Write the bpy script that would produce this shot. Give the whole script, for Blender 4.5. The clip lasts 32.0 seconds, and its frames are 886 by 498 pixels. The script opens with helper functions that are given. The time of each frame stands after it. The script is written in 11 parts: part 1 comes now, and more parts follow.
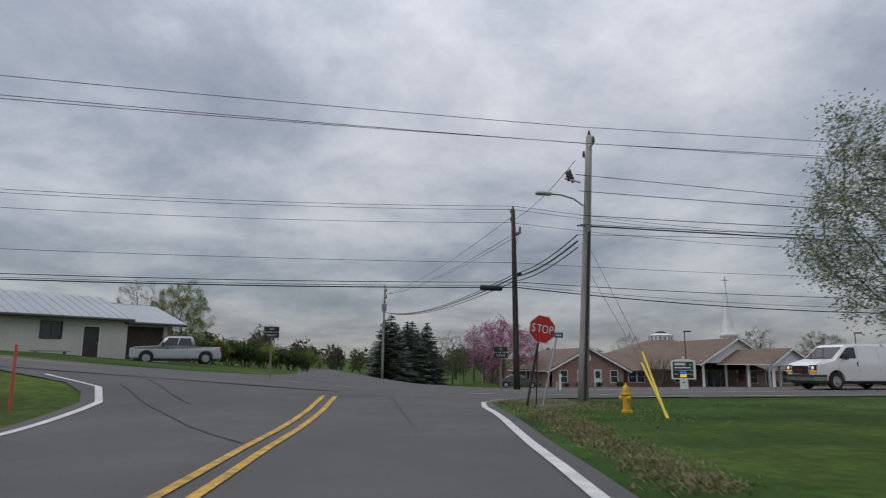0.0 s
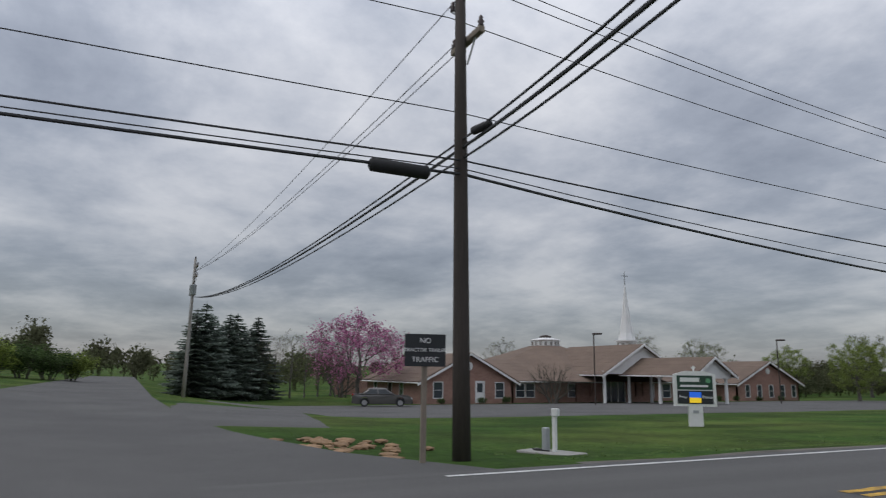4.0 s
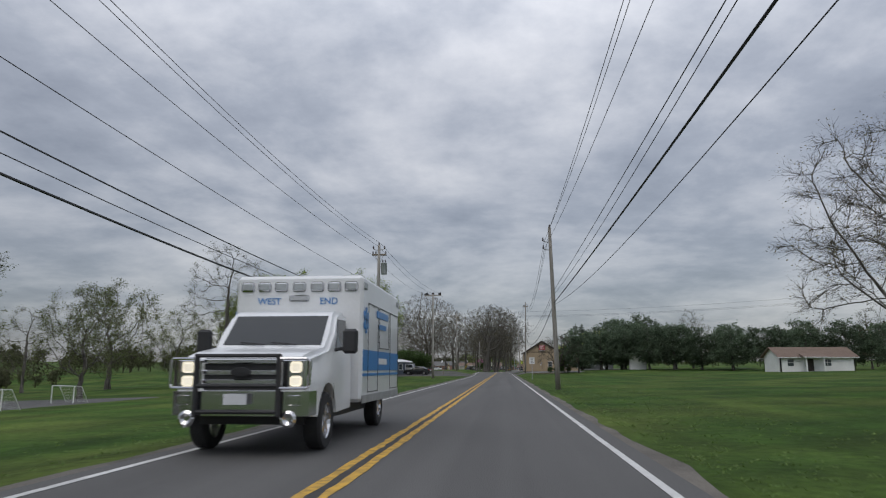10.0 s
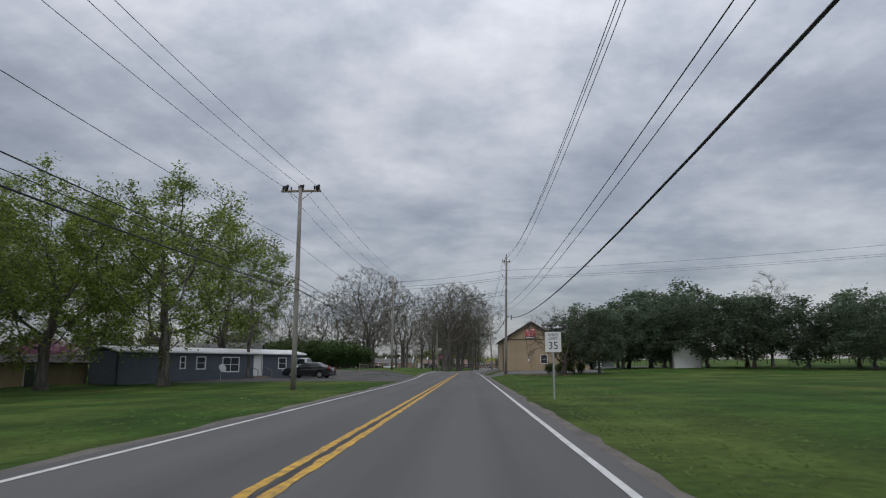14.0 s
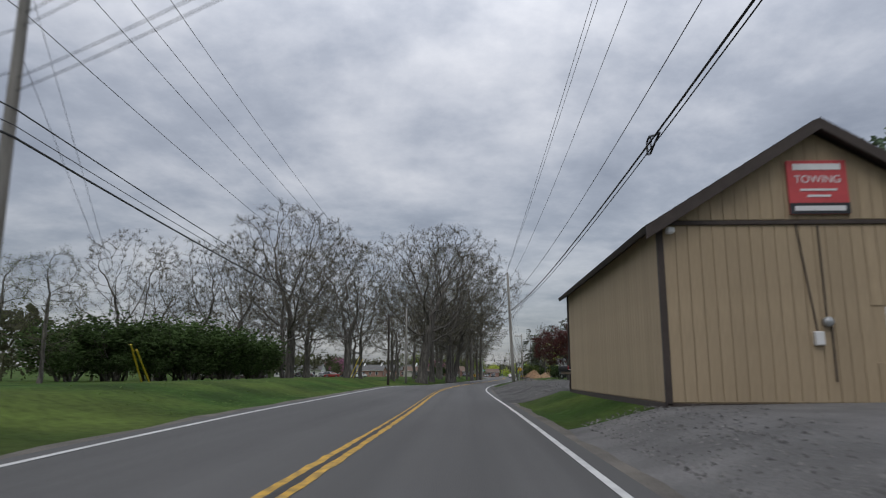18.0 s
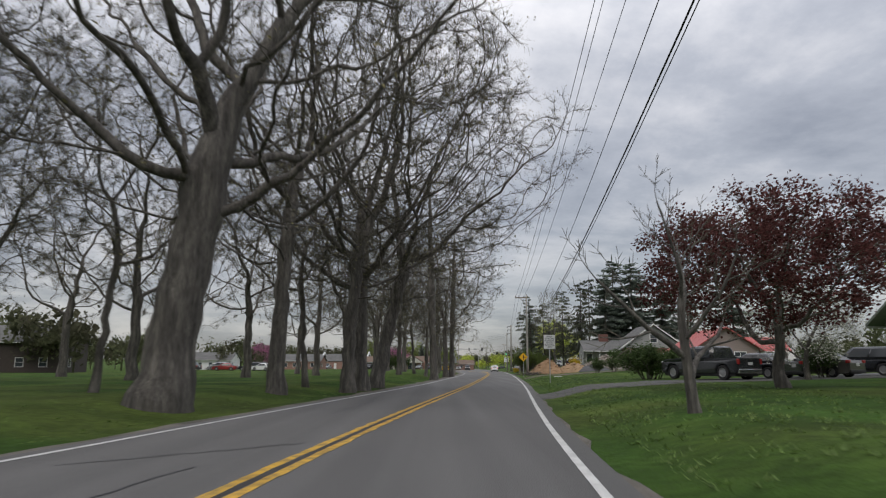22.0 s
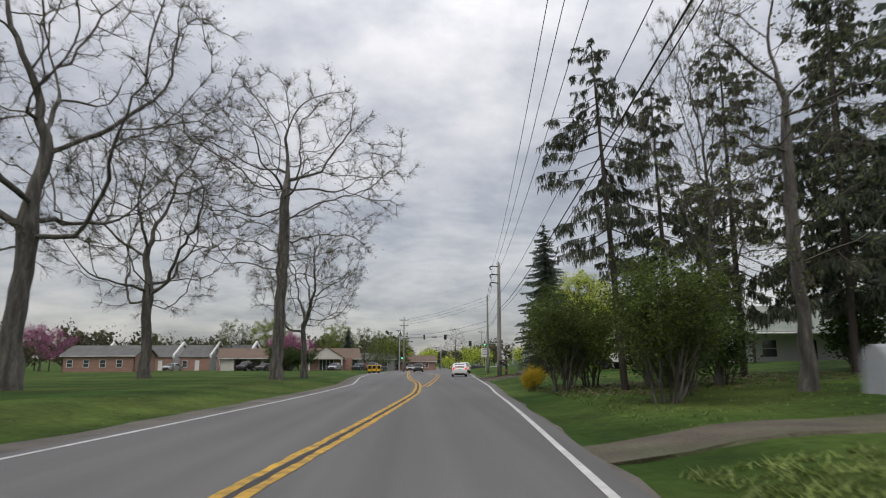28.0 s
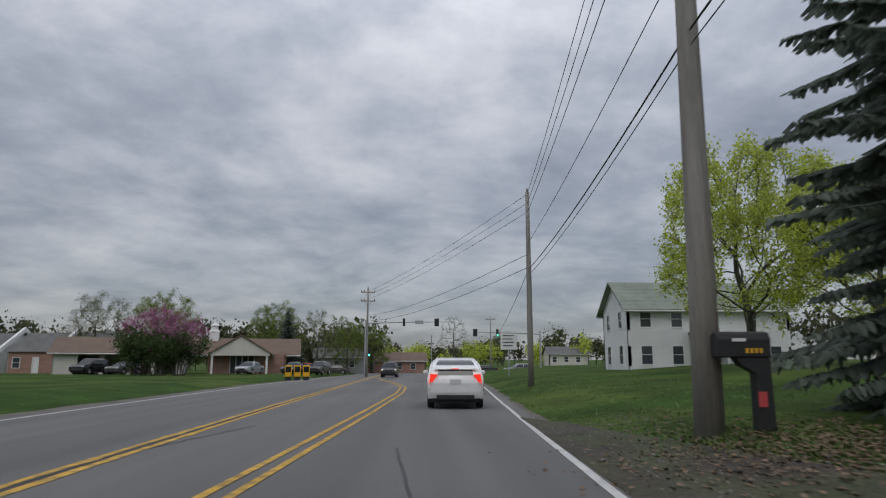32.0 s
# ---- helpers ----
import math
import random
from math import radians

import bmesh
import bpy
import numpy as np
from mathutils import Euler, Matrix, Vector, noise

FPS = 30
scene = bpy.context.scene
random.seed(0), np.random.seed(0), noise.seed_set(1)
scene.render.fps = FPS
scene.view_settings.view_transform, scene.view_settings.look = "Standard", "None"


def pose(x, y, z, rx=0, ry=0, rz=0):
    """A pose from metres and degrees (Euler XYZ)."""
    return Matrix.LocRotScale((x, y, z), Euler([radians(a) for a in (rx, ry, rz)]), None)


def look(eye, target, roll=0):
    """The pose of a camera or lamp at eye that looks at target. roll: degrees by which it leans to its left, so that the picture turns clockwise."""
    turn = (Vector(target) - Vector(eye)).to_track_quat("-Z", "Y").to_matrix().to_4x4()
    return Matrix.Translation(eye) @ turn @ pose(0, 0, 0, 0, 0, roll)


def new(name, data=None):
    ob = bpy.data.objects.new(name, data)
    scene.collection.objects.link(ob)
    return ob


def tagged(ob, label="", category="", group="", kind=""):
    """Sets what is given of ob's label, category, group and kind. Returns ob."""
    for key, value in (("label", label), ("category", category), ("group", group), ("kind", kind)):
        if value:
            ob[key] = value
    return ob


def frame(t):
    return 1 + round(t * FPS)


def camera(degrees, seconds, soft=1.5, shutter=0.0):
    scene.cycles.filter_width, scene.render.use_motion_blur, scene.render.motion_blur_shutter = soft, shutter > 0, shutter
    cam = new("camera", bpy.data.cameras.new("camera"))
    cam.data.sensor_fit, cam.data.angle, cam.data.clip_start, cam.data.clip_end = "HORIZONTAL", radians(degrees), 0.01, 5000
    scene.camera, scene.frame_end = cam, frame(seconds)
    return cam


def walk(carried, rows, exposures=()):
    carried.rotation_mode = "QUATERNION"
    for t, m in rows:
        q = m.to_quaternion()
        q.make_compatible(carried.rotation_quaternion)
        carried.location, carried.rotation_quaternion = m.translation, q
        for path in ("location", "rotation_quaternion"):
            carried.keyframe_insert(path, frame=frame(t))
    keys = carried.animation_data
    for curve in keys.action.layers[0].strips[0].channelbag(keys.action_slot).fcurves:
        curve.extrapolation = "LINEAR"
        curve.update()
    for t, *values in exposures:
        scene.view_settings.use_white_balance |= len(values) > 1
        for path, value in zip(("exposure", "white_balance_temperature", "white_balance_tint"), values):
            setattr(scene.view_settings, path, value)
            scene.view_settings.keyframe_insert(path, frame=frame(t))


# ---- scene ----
# camera: seconds, eye x y z, pitch, roll, yaw
cam = camera(67.06, 32.0, soft=1.15, shutter=0.2)
ROWS = [
    (0, 24.88, 2.07, 1.07, 9.81, 0.24, 76.46),
    (0.5, 20.58, 3.05, 1.08, 9.90, 0.40, 77.23),
    (1, 16.66, 3.89, 1.10, 10.06, 0.66, 78.09),
    (1.5, 13.45, 4.48, 1.14, 10.06, 0.62, 78.62),
    (2, 10.96, 4.88, 1.18, 10.26, 0.65, 78.50),
    (2.5, 9.10, 5.28, 1.21, 10.51, 0.70, 77.52),
    (4.5, 3.89, 8.71, 1.31, 10.35, 0.52, 55.18),
    (5, 3.06, 10.30, 1.32, 10.19, 0.22, 45.87),
    (5.5, 2.48, 12.12, 1.29, 10.17, 0.27, 36.71),
    (6, 2.34, 14.06, 1.28, 10.21, 0.15, 28.88),
    (6.5, 2.10, 16.39, 1.27, 10.17, -0.11, 22.50),
    (7, 2.11, 19.70, 1.25, 10.07, -0.21, 17.84),
    (7.5, 2.13, 23.46, 1.24, 9.92, -0.14, 14.19),
    (8, 2.13, 27.65, 1.24, 9.81, -0.10, 11.36),
    (8.5, 2.13, 32.23, 1.24, 9.81, -0.09, 9.23),
    (9, 1.95, 37.23, 1.25, 9.95, -0.11, 7.50),
    (9.5, 1.81, 42.86, 1.24, 9.99, -0.08, 6.09),
    (10, 1.80, 48.76, 1.23, 10.12, -0.05, 5.11),
    (10.5, 1.80, 54.77, 1.23, 10.16, -0.05, 4.41),
    (11, 1.80, 60.92, 1.23, 10.26, -0.08, 3.81),
    (11.5, 1.78, 67.16, 1.23, 10.22, -0.05, 3.36),
    (12, 1.74, 73.59, 1.24, 10.16, 0.04, 3.02),
    (12.5, 1.77, 80.13, 1.22, 10.10, 0.07, 2.63),
    (13, 1.92, 87.41, 1.20, 10.02, 0.02, 2.49),
    (13.5, 2.02, 95.16, 1.20, 10.00, 0.03, 2.38),
    (14, 1.92, 103.04, 1.19, 9.94, -0.02, 2.27),
    (14.5, 1.83, 111.09, 1.19, 10.05, -0.05, 2.13),
    (17, 1.87, 156.19, 1.16, 10.17, -0.08, 2.21),
    (17.5, 1.85, 164.96, 1.18, 10.42, -0.09, 2.23),
    (18, 1.87, 173.99, 1.20, 10.63, 0.00, 2.11),
    (18.5, 1.79, 183.12, 1.21, 10.78, 0.05, 2.02),
    (19, 1.61, 192.48, 1.21, 10.83, 0.09, 1.77),
    (19.5, 1.62, 201.59, 1.21, 10.74, 0.20, 1.63),
    (20, 1.79, 210.15, 1.21, 10.66, 0.28, 1.55),
    (20.5, 2.03, 218.58, 1.21, 10.36, 0.27, 1.43),
    (21, 2.21, 226.87, 1.20, 10.11, 0.11, 1.09),
    (21.5, 2.10, 235.19, 1.17, 9.88, 0.01, 0.63),
    (22, 3.06, 243.74, 1.17, 10.00, 0.13, -0.36),
    (22.5, 3.91, 252.50, 1.18, 9.98, 0.06, -0.86),
    (23, 4.70, 261.43, 1.18, 9.89, 0.00, -1.56),
    (23.5, 5.52, 270.23, 1.18, 9.83, -0.03, -2.11),
    (24, 6.30, 278.73, 1.18, 9.84, -0.06, -2.38),
    (24.5, 7.25, 286.66, 1.18, 9.93, -0.06, -2.54),
    (25, 8.03, 294.23, 1.18, 9.98, -0.07, -2.67),
    (25.5, 8.84, 302.02, 1.19, 10.05, -0.10, -2.57),
    (27.5, 11.53, 332.25, 1.19, 9.95, -0.18, -2.43),
    (28, 12.23, 339.57, 1.19, 9.91, -0.10, -2.36),
    (28.5, 12.80, 346.82, 1.19, 9.85, -0.05, -2.21),
    (29, 13.40, 353.89, 1.18, 9.82, 0.04, -2.06),
    (29.5, 13.98, 360.84, 1.18, 9.90, 0.15, -1.98),
    (30, 14.44, 367.66, 1.19, 9.88, 0.11, -1.94),
    (30.5, 14.83, 374.38, 1.19, 9.93, 0.05, -2.01),
    (31, 15.17, 380.95, 1.20, 9.95, 0.01, -2.11),
    (31.5, 15.47, 387.31, 1.20, 9.94, 0.08, -2.25),
    (32, 15.88, 393.47, 1.21, 10.00, 0.10, -2.32),
]


def aim(x, y, z, pitch, roll, yaw):
    a, b = radians(yaw), radians(pitch)
    ahead = Vector((-math.sin(a) * math.cos(b), math.cos(a) * math.cos(b), math.sin(b)))
    return look((x, y, z), Vector((x, y, z)) + ahead, roll)


walk(cam, [(t, aim(*p)) for t, *p in ROWS], [(0, 0.0, 6650, 10), (19, 0.0, 6650, 10), (22, 0.24, 7000, 11), (23, 0.66, 7150, 11), (24, 0.42, 7300, 11), (26, 0.37, 7300, 11), (28, 0.28, 7100, 11), (30, 0.2, 7000, 10), (32, -0.1, 6650, 10)])

# ---- light: an overcast spring day, brightest overhead ----
SUN_ELEV, SUN_TURN = radians(52), radians(200)
world = bpy.data.worlds.new("overcast")
scene.world = world
world.use_nodes = True
wt = world.node_tree
for n in list(wt.nodes):
    wt.nodes.remove(n)


def wn(kind, **kw):
    n = wt.nodes.new(kind)
    for k, v in kw.items():
        if k == "op":
            n.operation = v
        elif k.startswith("i"):
            n.inputs[int(k[1:])].default_value = v
    return n


def wl(a, b, i=0, o=0):
    wt.links.new(a.outputs[o], b.inputs[i])


w_out = wn("ShaderNodeOutputWorld")
w_bg = wn("ShaderNodeBackground")
w_bg.inputs[1].default_value = 1.0
sky = wt.nodes.new("ShaderNodeTexSky")
sky.sky_type, sky.sun_disc, sky.sun_elevation, sky.sun_rotation = "NISHITA", False, SUN_ELEV, SUN_TURN
co = wn("ShaderNodeTexCoord")
sep = wn("ShaderNodeSeparateXYZ")
wl(co, sep)
zc = wn("ShaderNodeMath", op="MAXIMUM", i1=0.0)
wl(sep, zc, 0, 2)
za = wn("ShaderNodeMath", op="ADD", i1=0.2)
wl(zc, za)
dx = wn("ShaderNodeMath", op="DIVIDE")
wl(sep, dx, 0, 0), wl(za, dx, 1)
dy = wn("ShaderNodeMath", op="DIVIDE")
wl(sep, dy, 0, 1), wl(za, dy, 1)
comb = wn("ShaderNodeCombineXYZ")
wl(dx, comb, 0), wl(dy, comb, 1)
big = wn("ShaderNodeTexNoise")
big.inputs["Scale"].default_value, big.inputs["Detail"].default_value, big.inputs["Roughness"].default_value = 1.0, 9.0, 0.56
big.inputs["Distortion"].default_value = 0.35
wl(comb, big)
fine = wn("ShaderNodeTexNoise")
fine.inputs["Scale"].default_value, fine.inputs["Detail"].default_value, fine.inputs["Roughness"].default_value = 3.4, 8.0, 0.6
wl(comb, fine)
mixn = wn("ShaderNodeMath", op="MULTIPLY_ADD", i1=0.42)
wl(fine, mixn, 0), wl(big, mixn, 2)
ramp = wn("ShaderNodeValToRGB")
r = ramp.color_ramp
r.elements[0].position, r.elements[0].color = 0.49, (0.232, 0.256, 0.312, 1)
r.elements[1].position, r.elements[1].color = 0.90, (0.67, 0.685, 0.73, 1)
e = r.elements.new(0.64)
e.color = (0.345, 0.375, 0.44, 1)
e = r.elements.new(0.75)
e.color = (0.485, 0.51, 0.57, 1)
wl(mixn, ramp)
# near the rim of the sky the deck thins to a paler, warmer band
rim = wn("ShaderNodeMapRange")
rim.inputs[1].default_value, rim.inputs[2].default_value = 0.0, 0.035
rim.inputs[3].default_value, rim.inputs[4].default_value = 0.55, 0.0
wl(sep, rim, 0, 2)
pale = wn("ShaderNodeMixRGB")
pale.inputs[2].default_value = (0.50, 0.505, 0.55, 1)
wl(rim, pale, 0), wl(ramp, pale, 1)
low = wn("ShaderNodeMapRange")
low.inputs[1].default_value, low.inputs[2].default_value = 0.03, 0.52
low.inputs[3].default_value, low.inputs[4].default_value = 0.50, 1.22
wl(sep, low, 0, 2)
# overcast gain: about three times as bright overhead as at the rim
gain = wn("ShaderNodeMapRange")
gain.inputs[1].default_value, gain.inputs[2].default_value = 0.42, 1.0
gain.inputs[3].default_value, gain.inputs[4].default_value = 1.0, 1.5
wl(sep, gain, 0, 2)
hot = wn("ShaderNodeVectorMath", op="SCALE")
lift = wn("ShaderNodeMath", op="MULTIPLY")
west = wn("ShaderNodeMapRange")
west.inputs[1].default_value, west.inputs[2].default_value = -1.0, 0.0
west.inputs[3].default_value, west.inputs[4].default_value = 0.96, 1.06
wl(sep, west, 0, 0)
dim = wn("ShaderNodeMath", op="MULTIPLY")
wl(gain, dim, 0), wl(west, dim, 1)
wl(low, lift, 0), wl(dim, lift, 1)
wl(pale, hot, 0), wt.links.new(lift.outputs[0], hot.inputs["Scale"])
thin = wn("ShaderNodeMixRGB")
thin.blend_type = "ADD"
thin.inputs[0].default_value = 0.02
wl(hot, thin, 1), wl(sky, thin, 2)
wl(thin, w_bg), wl(w_bg, w_out)

sun = new("sun", bpy.data.lights.new("sun", "SUN"))
sun.data.energy, sun.data.angle, sun.data.color = 0.55, radians(30), (1.0, 0.97, 0.92)
sun.matrix_world = look((0, 0, 60), (math.sin(SUN_TURN) * -20, math.cos(SUN_TURN) * -20, 60 - 20 * math.tan(SUN_ELEV)))
scene.view_settings.exposure = 0.0

# ---- materials ----
MATS = {}


def mat(name, color, rough=0.85, metal=0.0, var=0.18, scale=1.0, fine=None, bump=0.0, bump_scale=20.0, tint=None, tint_scale=0.15, tint_amt=0.0,
        stretch=(1, 1, 1), island=0.0, obj=0.0, emit=None, trans=0.0, coat=0.0, leafy=0.0, spec=None):
    """Base colour varied at two scales, a second tint in patches, fine relief; island and obj vary pieces and repeats."""
    if name in MATS:
        return MATS[name]
    m = bpy.data.materials.new(name)
    m.use_nodes = True
    nt = m.node_tree
    b = nt.nodes["Principled BSDF"]
    b.inputs["Roughness"].default_value, b.inputs["Metallic"].default_value = rough, metal
    if trans:
        b.inputs["Transmission Weight"].default_value = trans
    if coat:
        b.inputs["Coat Weight"].default_value, b.inputs["Coat Roughness"].default_value = coat, 0.06
    if emit:
        b.inputs["Emission Color"].default_value, b.inputs["Emission Strength"].default_value = (*emit[0], 1), emit[1]
    tc = nt.nodes.new("ShaderNodeTexCoord")
    mp = nt.nodes.new("ShaderNodeMapping")
    mp.inputs["Scale"].default_value = stretch
    nt.links.new(tc.outputs["Object"], mp.inputs[0])

    def noise_at(s, d=5):
        n = nt.nodes.new("ShaderNodeTexNoise")
        n.inputs["Scale"].default_value, n.inputs["Detail"].default_value = s, d
        nt.links.new(mp.outputs[0], n.inputs[0])
        return n

    rgb = nt.nodes.new("ShaderNodeRGB")
    rgb.outputs[0].default_value = (*color, 1)
    last = rgb.outputs[0]
    if tint_amt:
        n = noise_at(tint_scale, 6)
        cr = nt.nodes.new("ShaderNodeMapRange")
        cr.inputs[1].default_value, cr.inputs[2].default_value, cr.inputs[4].default_value = 0.42, 0.62, tint_amt
        nt.links.new(n.outputs[0], cr.inputs[0])
        mx = nt.nodes.new("ShaderNodeMixRGB")
        mx.inputs[2].default_value = (*tint, 1)
        nt.links.new(cr.outputs[0], mx.inputs[0]), nt.links.new(last, mx.inputs[1])
        last = mx.outputs[0]
    gains = []
    if var:
        for s, amt in ((scale, var), (fine or scale * 9, var * 0.8)):
            n = noise_at(s)
            mr = nt.nodes.new("ShaderNodeMapRange")
            mr.inputs[1].default_value, mr.inputs[2].default_value = 0.3, 0.7
            mr.inputs[3].default_value, mr.inputs[4].default_value = 1 - amt, 1 + amt
            nt.links.new(n.outputs[0], mr.inputs[0])
            gains.append(mr.outputs[0])
    for amt, node, out in ((island, "ShaderNodeNewGeometry", "Random Per Island"), (obj, "ShaderNodeObjectInfo", "Random")):
        if amt:
            n = nt.nodes.new(node)
            mr = nt.nodes.new("ShaderNodeMapRange")
            mr.inputs[3].default_value, mr.inputs[4].default_value = 1 - amt, 1 + amt
            nt.links.new(n.outputs[out], mr.inputs[0])
            gains.append(mr.outputs[0])
    for g in gains:
        sc = nt.nodes.new("ShaderNodeVectorMath")
        sc.operation = "SCALE"
        nt.links.new(last, sc.inputs[0]), nt.links.new(g, sc.inputs["Scale"])
        last = sc.outputs[0]
    nt.links.new(last, b.inputs["Base Color"])
    if spec is not None:
        b.inputs["Specular IOR Level"].default_value = spec
    if leafy:
        tr = nt.nodes.new("ShaderNodeBsdfTranslucent")
        mix = nt.nodes.new("ShaderNodeMixShader")
        mix.inputs[0].default_value = leafy
        out = nt.nodes["Material Output"]
        nt.links.new(last, tr.inputs[0]), nt.links.new(b.outputs[0], mix.inputs[1]), nt.links.new(tr.outputs[0], mix.inputs[2]), nt.links.new(mix.outputs[0], out.inputs[0])
    if bump:
        n = noise_at(bump_scale, 4)
        bp = nt.nodes.new("ShaderNodeBump")
        bp.inputs["Strength"].default_value, bp.inputs["Distance"].default_value = min(1.0, bump), 0.05
        nt.links.new(n.outputs[0], bp.inputs["Height"]), nt.links.new(bp.outputs[0], b.inputs["Normal"])
    MATS[name] = m
    return m


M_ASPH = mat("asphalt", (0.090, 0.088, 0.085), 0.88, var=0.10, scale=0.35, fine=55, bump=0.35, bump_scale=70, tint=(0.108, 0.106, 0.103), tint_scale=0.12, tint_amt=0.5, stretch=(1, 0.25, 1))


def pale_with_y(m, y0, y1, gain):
    """The pavement colour scales up along the road past the bend, from 1 at y0 to gain at y1."""
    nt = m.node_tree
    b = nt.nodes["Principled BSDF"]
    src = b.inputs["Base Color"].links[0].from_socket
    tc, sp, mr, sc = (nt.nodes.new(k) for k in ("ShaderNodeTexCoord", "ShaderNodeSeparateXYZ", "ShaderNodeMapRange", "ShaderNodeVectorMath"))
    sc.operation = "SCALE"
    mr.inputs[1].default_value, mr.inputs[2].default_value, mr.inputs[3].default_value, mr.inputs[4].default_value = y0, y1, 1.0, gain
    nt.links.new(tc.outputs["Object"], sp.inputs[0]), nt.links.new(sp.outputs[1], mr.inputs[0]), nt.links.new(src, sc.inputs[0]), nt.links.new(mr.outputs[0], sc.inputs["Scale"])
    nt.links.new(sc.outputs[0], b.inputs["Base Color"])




def tracks(m, across, along, amount):
    """Long wheel tracks and laying lanes: the colour varies slowly along the road and faster across it."""
    nt = m.node_tree
    b = nt.nodes["Principled BSDF"]
    src = b.inputs["Base Color"].links[0].from_socket
    tc, mp, nz, mr, sc = (nt.nodes.new(k) for k in ("ShaderNodeTexCoord", "ShaderNodeMapping", "ShaderNodeTexNoise", "ShaderNodeMapRange", "ShaderNodeVectorMath"))
    sc.operation = "SCALE"
    mp.inputs["Scale"].default_value = (across, along, 1)
    nz.inputs["Scale"].default_value, nz.inputs["Detail"].default_value = 1.0, 3.0
    mr.inputs[1].default_value, mr.inputs[2].default_value, mr.inputs[3].default_value, mr.inputs[4].default_value = 0.35, 0.65, 1 - amount, 1 + amount
    nt.links.new(tc.outputs["Object"], mp.inputs[0]), nt.links.new(mp.outputs[0], nz.inputs[0]), nt.links.new(nz.outputs[0], mr.inputs[0])
    nt.links.new(src, sc.inputs[0]), nt.links.new(mr.outputs[0], sc.inputs["Scale"]), nt.links.new(sc.outputs[0], b.inputs["Base Color"])


tracks(M_ASPH, 1.15, 0.014, 0.13)
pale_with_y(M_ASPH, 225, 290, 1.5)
M_ASPH2 = mat("side_asphalt", (0.098, 0.096, 0.093), 0.9, var=0.13, scale=0.5, fine=50, bump=0.4, bump_scale=60, tint=(0.068, 0.067, 0.066), tint_scale=0.2, tint_amt=0.5)
M_SHOULD = mat("shoulder_gravel", (0.125, 0.113, 0.098), 0.95, var=0.25, scale=0.8, fine=30, bump=0.8, bump_scale=35, tint=(0.20, 0.18, 0.15), tint_scale=0.5, tint_amt=0.6)
M_GRAV_D = mat("dark_gravel", (0.092, 0.088, 0.082), 0.95, var=0.32, scale=0.9, fine=22, bump=1.0, bump_scale=22, tint=(0.055, 0.053, 0.050), tint_scale=0.35, tint_amt=0.9)
M_GRAV = mat("gravel", (0.16, 0.155, 0.15), 0.95, var=0.25, scale=0.7, fine=22, bump=0.9, bump_scale=25, tint=(0.10, 0.098, 0.095), tint_scale=0.3, tint_amt=0.7)
M_CONC = mat("concrete", (0.34, 0.33, 0.31), 0.9, var=0.12, scale=1.2, bump=0.2, bump_scale=40, tint=(0.25, 0.24, 0.22), tint_scale=0.6, tint_amt=0.5)
M_GRASS = mat("lawn", (0.037, 0.079, 0.013), 0.95, var=0.34, scale=0.35, fine=4.5, bump=1.0, bump_scale=22, tint=(0.085, 0.115, 0.026), tint_scale=0.12, tint_amt=0.8, spec=0.12)
tracks(M_GRASS, 0.55, 0.02, 0.16)
M_BLADE = mat("grass_blades", (0.12, 0.20, 0.05), 0.8, var=0.3, scale=0.4, fine=4, tint=(0.17, 0.19, 0.07), tint_scale=0.4, tint_amt=0.4, island=0.3, leafy=0.4)
M_WHITE_L = mat("road_white", (0.62, 0.62, 0.60), 0.8, var=0.12, scale=1.5, fine=25, tint=(0.30, 0.30, 0.29), tint_scale=3.0, tint_amt=0.45)
M_YEL_L = mat("road_yellow", (0.62, 0.36, 0.045), 0.8, var=0.14, scale=1.2, fine=22, tint=(0.20, 0.145, 0.06), tint_scale=5.0, tint_amt=0.75)
M_CRACK = mat("crack_sealer", (0.03, 0.03, 0.032), 0.6, var=0.1)
M_POLE = mat("pole_wood", (0.30, 0.285, 0.26), 0.9, var=0.2, scale=2, fine=14, bump=0.5, bump_scale=18, stretch=(4, 4, 0.25), tint=(0.205, 0.17, 0.135), tint_scale=0.7, tint_amt=0.55, obj=0.15)
M_POLE_D = mat("pole_dark_wood", (0.050, 0.040, 0.034), 0.85, var=0.2, scale=2, fine=14, bump=0.4, bump_scale=18, stretch=(4, 4, 0.25))
M_STEEL = mat("galvanised_steel", (0.42, 0.43, 0.44), 0.5, 0.7, var=0.12, scale=4)
M_TRANS = mat("transformer_grey", (0.36, 0.38, 0.39), 0.5, 0.1, var=0.12, scale=5)
M_BLACK = mat("black_rubber", (0.018, 0.018, 0.019), 0.7, var=0.2, scale=6)
M_WIRE = mat("cable", (0.02, 0.02, 0.022), 0.6, var=0.0)
M_INSUL = mat("brown_porcelain", (0.05, 0.03, 0.028), 0.3, var=0.15, scale=20)
M_BARK = mat("oak_bark", (0.086, 0.078, 0.070), 0.95, var=0.42, scale=2, fine=9, bump=1.0, bump_scale=7, stretch=(3, 3, 0.45), tint=(0.17, 0.155, 0.135), tint_scale=1.6, tint_amt=0.6)
M_TWIG = mat("twigs", (0.084, 0.076, 0.060), 0.95, var=0.25, scale=3, tint=(0.125, 0.115, 0.08), tint_scale=0.8, tint_amt=0.4)
M_BUD = mat("spring_buds", (0.19, 0.17, 0.085), 0.8, var=0.3, scale=1.5, island=0.4)
M_LEAF = mat("young_leaves", (0.20, 0.255, 0.065), 0.7, var=0.3, scale=0.8, island=0.45, obj=0.15, leafy=0.4, spec=0.12)
